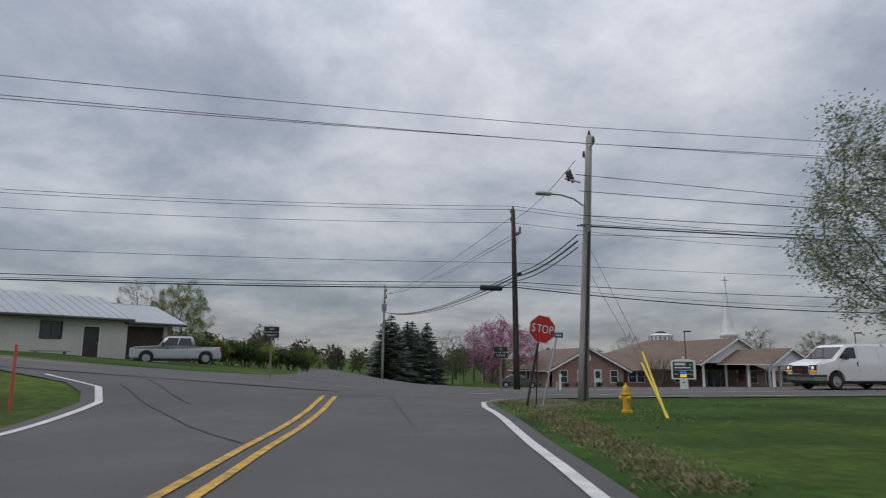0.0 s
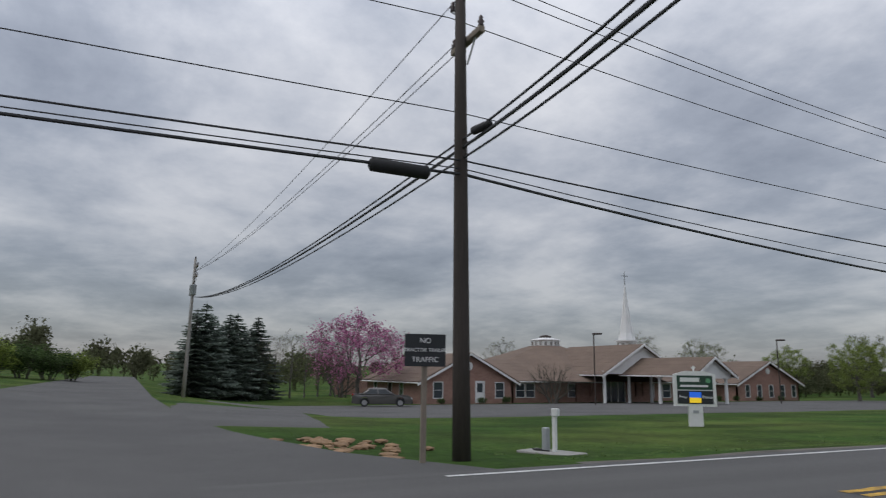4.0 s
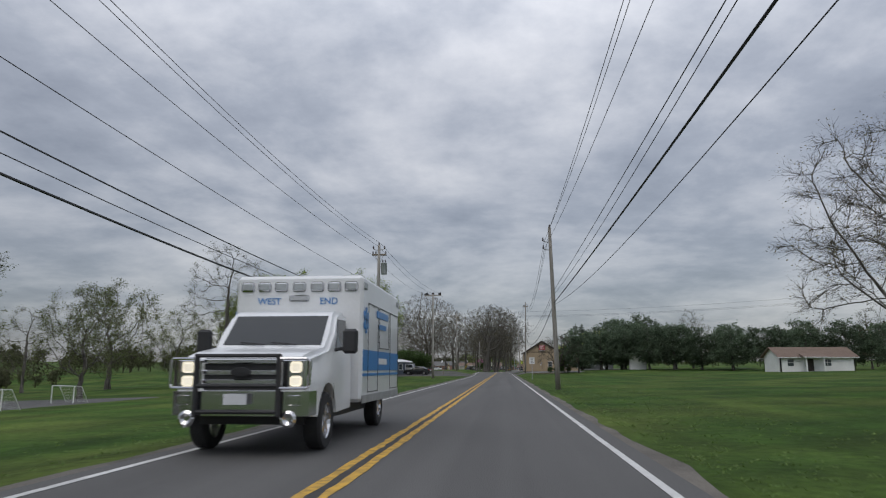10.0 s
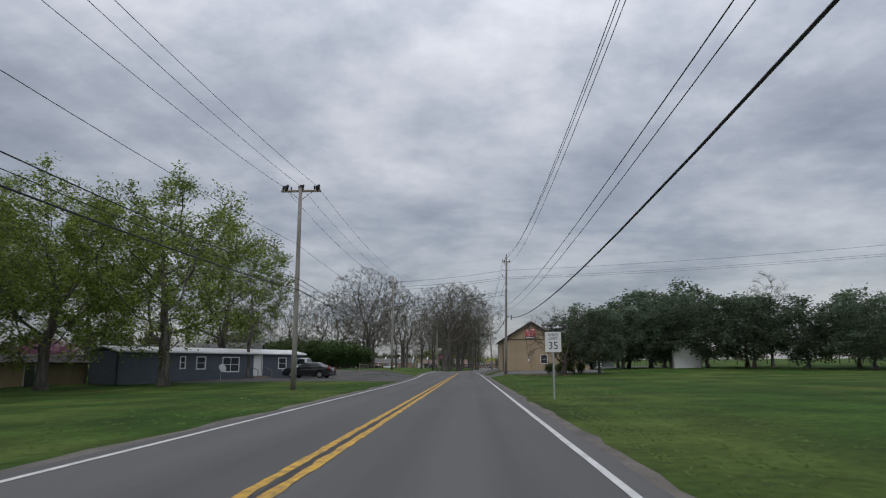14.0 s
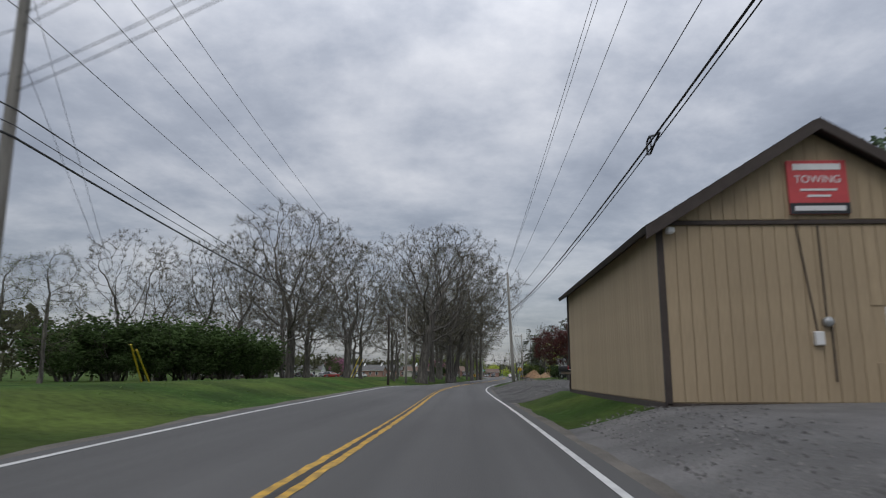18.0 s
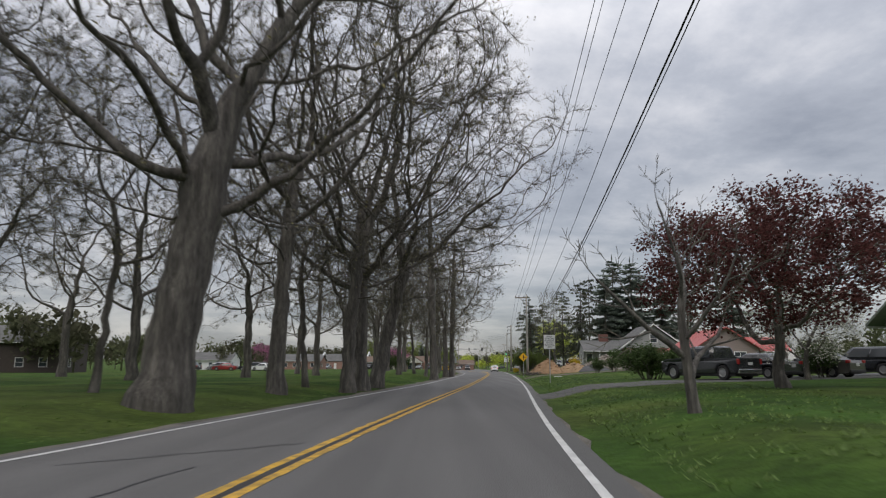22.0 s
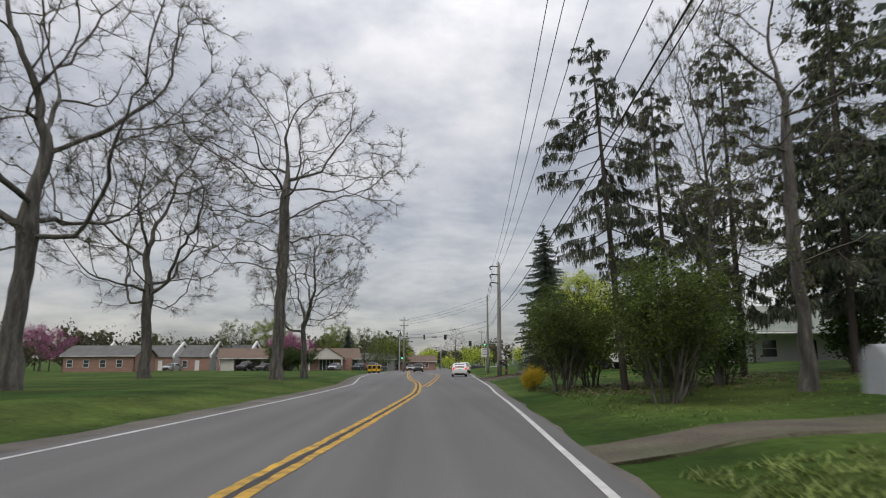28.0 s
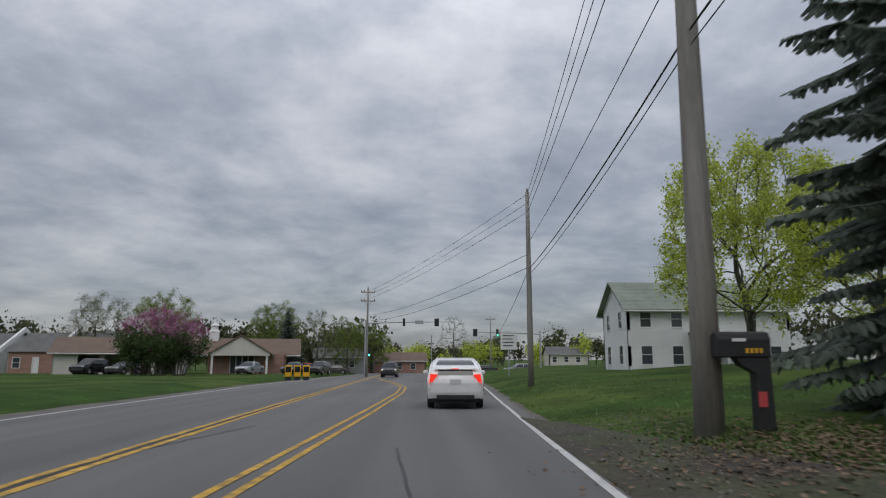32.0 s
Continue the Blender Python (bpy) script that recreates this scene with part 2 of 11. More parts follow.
M_FARWOOD = mat("far_foliage", (0.105, 0.118, 0.062), 0.9, var=0.3, scale=0.25, fine=2, tint=(0.085, 0.075, 0.055), tint_scale=0.04, tint_amt=0.7, island=0.3, leafy=0.3, spec=0.05)
M_LEAF_P = mat("pale_leaves", (0.15, 0.175, 0.075), 0.75, var=0.3, scale=0.8, island=0.4, obj=0.15, leafy=0.4, spec=0.12)
M_LEAF_Y = mat("yellow_green_leaves", (0.48, 0.54, 0.11), 0.7, var=0.22, scale=0.8, island=0.35, leafy=0.6, spec=0.12)
M_LEAF_D = mat("dark_shrub_leaves", (0.072, 0.112, 0.040), 0.7, var=0.3, scale=1, island=0.45, obj=0.15, leafy=0.4, spec=0.12)
M_OLDNEEDLE = mat("old_spruce_needles", (0.105, 0.118, 0.085), 0.85, var=0.3, scale=0.7, island=0.4, leafy=0.3, spec=0.1)
M_BUSHLEAF = mat("bush_leaves", (0.125, 0.17, 0.048), 0.7, var=0.3, scale=0.8, island=0.45, leafy=0.4, spec=0.12)
M_NEEDLE = mat("spruce_needles", (0.175, 0.210, 0.175), 0.8, var=0.3, scale=0.7, island=0.4, obj=0.2, leafy=0.4, spec=0.12)
M_PINE = mat("pine_needles", (0.115, 0.155, 0.100), 0.8, var=0.3, scale=0.7, island=0.4, obj=0.2, leafy=0.4, spec=0.12)
M_MAROON = mat("maroon_leaves", (0.125, 0.050, 0.046), 0.7, var=0.3, scale=1, island=0.45, leafy=0.5, spec=0.12)
M_PINK = mat("redbud_blossom", (0.42, 0.15, 0.28), 0.8, var=0.25, scale=1, island=0.35, leafy=0.4, spec=0.12)
M_BLOSSOM = mat("white_blossom", (0.55, 0.55, 0.48), 0.8, var=0.2, scale=1, island=0.3, leafy=0.4, spec=0.12)
M_FORSY = mat("forsythia_bloom", (0.55, 0.40, 0.03), 0.8, var=0.2, scale=1, island=0.35, leafy=0.4)
M_DRY = mat("dry_leaf_litter", (0.16, 0.11, 0.07), 0.9, var=0.3, scale=1, island=0.4)
M_BRICK = mat("pinkish_brick", (0.33, 0.20, 0.16), 0.9, var=0.14, scale=0.8, fine=12, bump=0.3, bump_scale=14, tint=(0.27, 0.15, 0.115), tint_scale=2.5, tint_amt=0.6, stretch=(1, 1, 3))
M_SHING = mat("brown_shingles", (0.165, 0.118, 0.09), 0.95, var=0.12, scale=0.6, fine=9, bump=0.5, bump_scale=9, stretch=(1, 1, 2.5))
M_SHING_G = mat("grey_shingles", (0.13, 0.13, 0.125), 0.95, var=0.18, scale=0.8, fine=9, bump=0.5, bump_scale=9)
M_WPAINT = mat("white_paint", (0.74, 0.74, 0.73), 0.6, var=0.05, scale=0.8, fine=8)
M_CREAM = mat("cream_render", (0.58, 0.56, 0.50), 0.85, var=0.07, scale=0.5, fine=8)
M_METALROOF = mat("grey_metal_roof", (0.40, 0.42, 0.44), 0.45, 0.3, var=0.08, scale=0.5)
M_TAN = mat("tan_board_siding", (0.40, 0.31, 0.20), 0.85, var=0.09, scale=0.6, fine=7, stretch=(3, 3, 0.4), tint=(0.32, 0.25, 0.17), tint_scale=0.8, tint_amt=0.35, obj=0.05)
M_BROWN = mat("dark_brown_trim", (0.055, 0.042, 0.036), 0.75, var=0.15, scale=3)
M_SLATE = mat("slate_blue_siding", (0.085, 0.10, 0.125), 0.7, var=0.1, scale=0.8, stretch=(1, 1, 6))
M_GREYSID = mat("grey_siding", (0.33, 0.33, 0.32), 0.75, var=0.08, scale=0.8, stretch=(1, 1, 6))
M_DKSID = mat("dark_grey_siding", (0.11, 0.115, 0.12), 0.75, var=0.1, scale=0.8, stretch=(1, 1, 6))
M_REDROOF = mat("red_metal_roof", (0.43, 0.095, 0.085), 0.5, 0.0, var=0.08, scale=0.6)
M_GLASS = mat("window_glass", (0.05, 0.06, 0.07), 0.06, 0.0, var=0.0, coat=0.6)
M_SIGNG = mat("dark_green_sign", (0.02, 0.055, 0.035), 0.45, var=0.06, scale=4)
M_SIGNK = mat("black_sign", (0.02, 0.022, 0.026), 0.5, var=0.08, scale=4)
M_RED = mat("sign_red", (0.50, 0.022, 0.03), 0.45, var=0.06, scale=3)
M_SIGNRED = mat("faded_sign_red", (0.55, 0.07, 0.075), 0.55, var=0.08, scale=3)
M_WSIGN = mat("sign_white", (0.72, 0.72, 0.72), 0.5, var=0.05, scale=4)
M_YSIGN = mat("sign_yellow", (0.78, 0.42, 0.01), 0.5, var=0.05, scale=4)
M_HYD = mat("hydrant_yellow", (0.66, 0.36, 0.02), 0.5, var=0.12, scale=6)
M_BLUE = mat("sign_blue", (0.03, 0.12, 0.28), 0.5, var=0.05, scale=4)
M_CARW = mat("car_white", (0.80, 0.80, 0.79), 0.25, var=0.03, scale=2, coat=0.8)
M_CARS = mat("car_silver", (0.42, 0.43, 0.44), 0.3, 0.5, var=0.03, scale=2, coat=0.8)
M_CARK = mat("car_black", (0.022, 0.024, 0.028), 0.25, 0.2, var=0.03, scale=2, coat=0.8)
M_CARD = mat("car_dark_grey", (0.09, 0.085, 0.08), 0.3, 0.4, var=0.03, scale=2, coat=0.8)
M_CARR = mat("car_red", (0.30, 0.03, 0.03), 0.3, 0.2, var=0.03, scale=2, coat=0.8)
M_CARGLASS = mat("car_glass", (0.016, 0.020, 0.022), 0.06, var=0.0, spec=0.65)
M_TYRE = mat("tyre", (0.022, 0.022, 0.023), 0.85, var=0.15, scale=8)
M_RIM = mat("alloy_rim", (0.45, 0.45, 0.46), 0.35, 0.8, var=0.05)
M_CHROME = mat("chrome", (0.6, 0.6, 0.61), 0.15, 1.0, var=0.0)
M_HEAD = mat("headlight_lens", (0.75, 0.75, 0.72), 0.15, emit=((1, 0.90, 0.68), 0.55), var=0.0)
M_HEADOFF = mat("headlight_lens_off", (0.6, 0.6, 0.6), 0.12, var=0.0)
M_TAIL = mat("tail_light", (0.42, 0.02, 0.015), 0.2, emit=((1, 0.04, 0.02), 0.8), var=0.0)
M_TAILOFF = mat("tail_light_off", (0.32, 0.02, 0.02), 0.2, var=0.0)
M_AMBER = mat("amber_lens", (0.7, 0.28, 0.02), 0.2, emit=((1, 0.45, 0.05), 0.12), var=0.0)
M_STRIPE = mat("ambulance_blue", (0.03, 0.20, 0.50), 0.35, var=0.03)
M_GREEN_LT = mat("green_signal", (0.02, 0.5, 0.2), 0.3, emit=((0.1, 1.0, 0.55), 2.5), var=0.0)
M_RED_LT = mat("red_signal", (0.6, 0.03, 0.02), 0.3, emit=((1, 0.08, 0.05), 2.5), var=0.0)
M_SOIL = mat("brown_soil", (0.25, 0.155, 0.085), 0.95, var=0.22, scale=1.2, fine=12, bump=0.9, bump_scale=9, tint=(0.33, 0.21, 0.12), tint_scale=0.8, tint_amt=0.6)
M_RUBBLE = mat("grey_rubble", (0.24, 0.215, 0.185), 0.95, var=0.25, scale=1.5, fine=10, bump=0.9, bump_scale=9)
M_CINDER = mat("dark_stone_dust", (0.085, 0.085, 0.09), 0.95, var=0.15, scale=1.5, fine=14, bump=0.5, bump_scale=16)
M_ROCK = mat("grey_boulder", (0.085, 0.078, 0.07), 0.95, var=0.25, scale=2, bump=0.7, bump_scale=6)
M_WOODW = mat("weathered_wood", (0.24, 0.20, 0.16), 0.9, var=0.2, scale=2, stretch=(5, 5, 0.5))

# ---- mesh helpers ----
def bm_new():
    return bmesh.new()


def finish(name, bm, material, smooth=False):
    me = bpy.data.meshes.new(name)
    bm.to_mesh(me)
    bm.free()
    mats = material if isinstance(material, (list, tuple)) else [material]
    for m in mats:
        me.materials.append(m)
    if smooth:
        me.shade_smooth()
    return me


def thing(name, label, category, x=0, y=0, z=0, rz=0, group="", kind=""):
    ob = new(name)
    ob.empty_display_size = 0.2
    ob.matrix_basis = pose(x, y, z, 0, 0, rz)
    return tagged(ob, label, category, group, kind)


def part(name, bm, material, parent, label="", smooth=False):
    ob = new(name, finish(name, bm, material, smooth))
    ob.parent = parent
    if label:
        tagged(ob, label)
    return ob


def share(name, me, parent, m=None, label=""):
    ob = new(name, me)
    ob.parent = parent
    if m is not None:
        ob.matrix_basis = m
    if label:
        tagged(ob, label)
    return ob


def raw_mesh(name, verts, faces, material, smooth=False):
    me = bpy.data.meshes.new(name)
    me.from_pydata(verts, [], faces)
    for m in material if isinstance(material, (list, tuple)) else [material]:
        me.materials.append(m)
    if smooth:
        me.shade_smooth()
    me.update()
    return me


def box(bm, x0, x1, y0, y1, z0, z1, bevel=0.0, m=None):
    r = bmesh.ops.create_cube(bm, size=1)
    vs = r["verts"]
    for v in vs:
        v.co = Vector((x0 + (v.co.x + 0.5) * (x1 - x0), y0 + (v.co.y + 0.5) * (y1 - y0), z0 + (v.co.z + 0.5) * (z1 - z0)))
    if bevel:
        es = {e for v in vs for e in v.link_edges}
        r2 = bmesh.ops.bevel(bm, geom=list(es), offset=bevel, segments=1, affect="EDGES")
        vs = list({v for f in r2["faces"] for v in f.verts} | {v for v in vs if v.is_valid})
    if m is not None:
        bmesh.ops.transform(bm, matrix=m, verts=[v for v in vs if v.is_valid])
    return vs


def tube(bm, pts, radii, sides=8, caps=True):
    """A tapered tube through points."""
    rings, last = [], None
    n = len(pts)
    for i, p in enumerate(pts):
        p = Vector(p)
        d = (Vector(pts[min(i + 1, n - 1)]) - Vector(pts[max(i - 1, 0)])).normalized()
        a = d.orthogonal().normalized() if last is None else (last - d * last.dot(d)).normalized()
        last = a
        b = d.cross(a)
        rad = radii[i] if isinstance(radii, (list, tuple)) else radii
        rings.append([bm.verts.new(p + (a * math.cos(k * 2 * math.pi / sides) + b * math.sin(k * 2 * math.pi / sides)) * rad) for k in range(sides)])
    for r0, r1 in zip(rings, rings[1:]):
        for k in range(sides):
            bm.faces.new((r0[k], r0[(k + 1) % sides], r1[(k + 1) % sides], r1[k]))
    if caps:
        bm.faces.new(rings[0][::-1]), bm.faces.new(rings[-1])


def lathe(bm, prof, sides=12, x=0, y=0, axis=None, closed=False):
    """Turned body: (radius, z) pairs about an upright axis."""
    rings = []
    vs = []
    for r_, z_ in prof:
        ring = [bm.verts.new((x + r_ * math.cos(k * 2 * math.pi / sides), y + r_ * math.sin(k * 2 * math.pi / sides), z_)) for k in range(sides)]
        rings.append(ring)
        vs += ring
    for r0, r1 in zip(rings, rings[1:]):
        for k in range(sides):
            bm.faces.new((r0[k], r0[(k + 1) % sides], r1[(k + 1) % sides], r1[k]))
    if closed:
        for k in range(sides):
            bm.faces.new((rings[-1][k], rings[-1][(k + 1) % sides], rings[0][(k + 1) % sides], rings[0][k]))
    else:
        bm.faces.new(rings[0][::-1]), bm.faces.new(rings[-1])
    if axis is not None:
        bmesh.ops.transform(bm, matrix=axis, verts=vs)
    return vs


def prism(bm, outline, d0, d1, plane="xz", m=None):
    """An outline in a plane, pushed from d0 to d1 along the third axis."""
    def at(p, d):
        return (p[0], d, p[1]) if plane == "xz" else (d, p[0], p[1]) if plane == "yz" else (p[0], p[1], d)
    a = [bm.verts.new(at(p, d0)) for p in outline]
    b = [bm.verts.new(at(p, d1)) for p in outline]
    n = len(outline)
    fs = [bm.faces.new(a), bm.faces.new(b[::-1])]
    for k in range(n):
        fs.append(bm.faces.new((a[k], b[k], b[(k + 1) % n], a[(k + 1) % n])))
    bmesh.ops.recalc_face_normals(bm, faces=fs)
    if m is not None:
        bmesh.ops.transform(bm, matrix=m, verts=a + b)
    return a + b


def words(name, text, size, material, parent, m, align="CENTER", depth=0.004, label=""):
    """Raised lettering as a mesh, in the xy plane of m."""
    cu = bpy.data.curves.new(name, "FONT")
    cu.body, cu.size, cu.align_x, cu.align_y, cu.extrude = text, size, align, "CENTER", depth
    tmp = bpy.data.objects.new(name, cu)
    scene.collection.objects.link(tmp)
    bpy.context.view_layer.update()
    me = bpy.data.meshes.new_from_object(tmp.evaluated_get(bpy.context.evaluated_depsgraph_get()))
    bpy.data.objects.remove(tmp)
    me.materials.clear()
    me.materials.append(material)
    return share(name, me, parent, m, label)


def ss(a, b, v):
    t = min(1.0, max(0.0, (v - a) / (b - a)))
    return t * t * (3 - 2 * t)


def lerp_table(tab, v):
    return float(np.interp(v, [p[0] for p in tab], [p[1] for p in tab]))


# ---- plan: the main road's middle line, its edges and the lie of the land ----
MIDDLE = [(-400, 0), (195, -0.1), (215, -0.35), (228, -0.35), (237, 0.1), (250, 1.0), (258, 1.75), (270, 3.1), (285, 4.8), (300, 6.3), (320, 8.2), (330, 9.08), (340, 10.03), (360, 11.64),
          (375, 12.58), (390, 12.95), (410, 13.2), (440, 13.9), (520, 15.6), (900, 24)]
EDGE_R = [(-400, 3.5), (370, 3.55), (390, 4.3), (410, 5.2), (440, 6.5), (480, 7.2), (900, 7.2)]
EDGE_L = [(-400, 2.85), (150, 2.9), (185, 3.7), (225, 4.1), (250, 3.6), (290, 3.2), (340, 3.7), (385, 4.7), (410, 6.7), (440, 8.5), (900, 9)]
RAISE = [(-400, 0), (150, 0), (172, 0.15), (186, 0.55), (236, 0.6), (262, 0.35), (330, 0.33), (420, 0.33), (900, 0.3)]


def mid(y):
    return (lerp_table(MIDDLE, y - 6) + lerp_table(MIDDLE, y) + lerp_table(MIDDLE, y + 6)) / 3


def road_z(x, y):
    """Height of the paved ways."""
    u = x - mid(y)
    z = min(1.9, 0.09 * max(0.0, 7 - y)) * (1 - ss(1, 14, x))
    bank = 0.065 * ss(168, 195, y) * (1 - ss(228, 255, y))
    return z + bank * min(6.0, max(0.0, -u - 0.3)) * (1 - ss(8, 30, -u))


def land_z(x, y):
    """Height of the lawns and yards."""
    u = x - mid(y)
    z = road_z(x, y)
    if u > 0:
        z += lerp_table(RAISE, y) * ss(lerp_table(EDGE_R, y) + 0.45, lerp_table(EDGE_R, y) + 3.1, u) + min(1.0, 0.02 * max(0.0, u - 7)) * ss(20, 60, y) + min(0.8, 0.05 * max(0.0, u - 8)) * ss(285, 315, y)
    else:
        z += lerp_table(RAISE, y) * ss(lerp_table(EDGE_L, y) + 1.3, lerp_table(EDGE_L, y) + 4.8, -u) - (0.26 * ss(3.4, 6.2, -u) * (1 - ss(100, 125, y)) + min(1.4, 0.029 * max(0.0, -u - 6))) * ss(4, 22, y) * (1 - ss(140, 172, y))
    return z - 0.035

# ---- ground and roads ----
def strip(name, rows, material, lift=0.0, kind="structure", label="", category="", z_of=road_z):
    """A paved sheet from rows of points across it; each row a list of (x, y)."""
    verts, faces = [], []
    w = len(rows[0])
    for row in rows:
        verts += [(x, y, z_of(x, y) + lift) for x, y in row]
    for i in range(len(rows) - 1):
        for j in range(w - 1):
            a = i * w + j
            faces.append((a, a + 1, a + w + 1, a + w))
    ob = new(name, raw_mesh(name, verts, faces, material))
    return tagged(ob, label, category, "", kind)


OFFS = [-4000, -2000, -1000, -500, -300, -200, -140, -100, -75, -60, -48, -38, -30, -24, -19, -15, -12, -10, -8.6, -7.6, -6.8, -6.2, -5.6, -5.0, -4.5, -4, -3, 0, 3, 3.6, 4.0, 4.4, 4.9, 5.5, 6.1, 6.8,
        7.6, 8.6, 10, 12, 14.5, 17, 20, 24, 30, 38, 48, 60, 75, 100, 140, 200, 300, 500, 1000, 2000, 4000]
ALONG = [-3000, -1200, -500, -250, -130, -80] + [-55 + 2.5 * k for k in range(252)] + [600, 650, 720, 820, 1000, 1400, 2200, 4000]


def ground_z(x, y):
    rough = 0.03 * noise.noise(Vector((x * 0.12, y * 0.12, 0))) if abs(x - mid(y)) > 5.5 else 0.0
    hill = 24.0 * ss(900, 2600, math.hypot(x, y - 200))
    return land_z(x, y) + rough * (1 if x < 30 else 0.6) + hill


strip("ground", [[(mid(min(max(y, -60), 620)) + u, y) for u in OFFS] for y in ALONG], M_GRASS, z_of=ground_z, label="mown green lawn rolling out to the horizon", category="lawn")

ROAD_Y = [-300, -150, -90] + [-60 + 2.5 * k for k in range(275)] + [660, 760, 900]
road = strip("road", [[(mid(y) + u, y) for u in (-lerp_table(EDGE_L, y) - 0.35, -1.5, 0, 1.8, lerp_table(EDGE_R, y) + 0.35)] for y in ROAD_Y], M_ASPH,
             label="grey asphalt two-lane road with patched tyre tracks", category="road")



def line_on(name, f0, f1, ys, material, lift=0.006, z_of=road_z):
    return strip(name, [[(f0(y), y), (f1(y), y)] for y in ys], material, lift, z_of=z_of)


def span(a, b, step=2.5):
    n = max(1, int((b - a) / step))
    return [a + (b - a) * k / n for k in range(n + 1)]


def wob(y, k=0.0):
    return 0.015 * noise.noise(Vector((y * 0.8, k, 0)))


def chip(y, k):
    """Worn, chipped paint edges."""
    return 0.032 * noise.noise(Vector((y * 2.3, k * 7.1, 0))) + 0.026 * noise.noise(Vector((y * 5.0, k * 3.3, 4)))


YEL_A = [(-400, 0), (370, 0), (388, -0.5), (400, -1.25), (410, -1.6), (440, -2.7), (473, -3.7), (520, -5)]
for a, b in ((-300, -4), (15.2, 520)):
    for off in (-0.125, 0.125):
        line_on("yellow_line", lambda y: mid(y) + lerp_table(YEL_A, y) + off - 0.066 + wob(y, off) + chip(y, off), lambda y: mid(y) + lerp_table(YEL_A, y) + off + 0.066 + wob(y + 9, off) + chip(y, off + 5), span(a, b, 0.35 if a > 0 else 2.5), M_YEL_L)
line_on("joint_seal", lambda y: mid(y) + lerp_table(YEL_A, y) - 0.05 + chip(y, 11), lambda y: mid(y) + lerp_table(YEL_A, y) + 0.05 + chip(y, 12), span(15.2, 430, 0.5), mat("joint_seal", (0.042, 0.040, 0.038), 0.8, var=0.25, scale=3, fine=20), 0.004)
# the second pair opens the turning lane and runs back into the first
TURN_B = [(378, 12.75), (388, 13.35), (400, 14.0), (412, 14.6), (425, 15.15), (434, 15.2), (442, 14.6), (450, 13.6), (458, 12.7), (466, 11.9)]
for off in (-0.14, 0.14):
    line_on("yellow_line", lambda y: lerp_table(TURN_B, y) + off - 0.055, lambda y: lerp_table(TURN_B, y) + off + 0.055, span(378, 466, 2), M_YEL_L, 0.008)
for a, b in ((-300, -7), (11.5, 470), (500, 640)):
    line_on("white_line", lambda y: mid(y) - lerp_table(EDGE_L, y) - 0.056 + wob(y, 3), lambda y: mid(y) - lerp_table(EDGE_L, y) + 0.056 + wob(y, 4), span(a, b), M_WHITE_L)
for a, b in ((-300, -6), (14, 436), (500, 640)):
    line_on("white_line", lambda y: mid(y) + lerp_table(EDGE_R, y) - 0.056 + wob(y, 5), lambda y: mid(y) + lerp_table(EDGE_R, y) + 0.056 + wob(y, 6), span(a, b), M_WHITE_L)
# gravel shoulders, ragged on the grass side
line_on("shoulder", lambda y: mid(y) + lerp_table(EDGE_R, y) + 0.3, lambda y: mid(y) + lerp_table(EDGE_R, y) + 0.6 - 0.2 * ss(215, 240, y) + 0.15 * ss(360, 390, y) + 0.22 * noise.noise(Vector((y * 0.35, 1, 0))) + 0.12 * noise.noise(Vector((y * 1.3, 2, 0))),
        span(16, 470, 1.0), M_SHOULD, -0.004, z_of=lambda x, y: land_z(x, y) + 0.03)
line_on("shoulder", lambda y: mid(y) - lerp_table(EDGE_L, y) - 0.6 - 0.5 * ss(250, 300, y) - 0.25 * noise.noise(Vector((y * 0.35, 7, 0))) - 0.1 * noise.noise(Vector((y * 1.3, 8, 0))), lambda y: mid(y) - lerp_table(EDGE_L, y) - 0.3,
        span(14, 480, 1.0), M_SHOULD, -0.004, z_of=lambda x, y: land_z(x, y) + 0.03)

# the side road: from behind the camera, across the junction and away
SIDE = [(120, -19.5), (60, -6.9), (40, -2.9), (30, -0.9), (24, 0.3), (18.8, 1.3), (15.7, 1.8), (10, 2.85), (6, 3.45), (1, 4.3), (-6, 5.2), (-15, 6.0), (-30, 6.6), (-60, 7.6), (-120, 9.5)]
FLARE_N = [(120, 3.8), (20, 3.85), (12, 4.3), (8, 4.45), (6, 4.7), (4.6, 5.3), (3.9, 6.6), (3.4, 9.5), (-2.8, 8.0), (-6, 5.9), (-10, 4.6), (-15, 3.7), (-30, 3.2), (-120, 3.2)]
FLARE_S = [(120, 3.6), (24, 3.9), (14, 4.5), (9, 5.0), (6.5, 6.0), (4.8, 8.0), (3.4, 12), (-2.8, 9.5), (-6, 6.5), (-10, 5.0), (-15, 4.0), (-30, 3.2), (-120, 3.2)]


def side_y(x):
    return float(np.interp(-x, [-p[0] for p in SIDE], [p[1] for p in SIDE]))


def flare(tab, x):
    return float(np.interp(-x, [-p[0] for p in tab], [p[1] for p in tab]))


side_x = [120, 90, 60, 40] + [36 - 1.5 * k for k in range(48)] + [-45, -70, -120]
strip("side_road", [[(x, side_y(x) + f * (flare(FLARE_N, x) if f > 0 else flare(FLARE_S, x))) for f in (-1, -0.5, 0, 0.5, 1)] for x in side_x], M_ASPH2, -0.008,
      label="worn grey side road meeting the main road", category="road")


def side_line(name, g0, g1, xs, material, lift=0.004):
    return strip(name, [[(x, g0(x)), (x, g1(x))] for x in xs], material, lift)


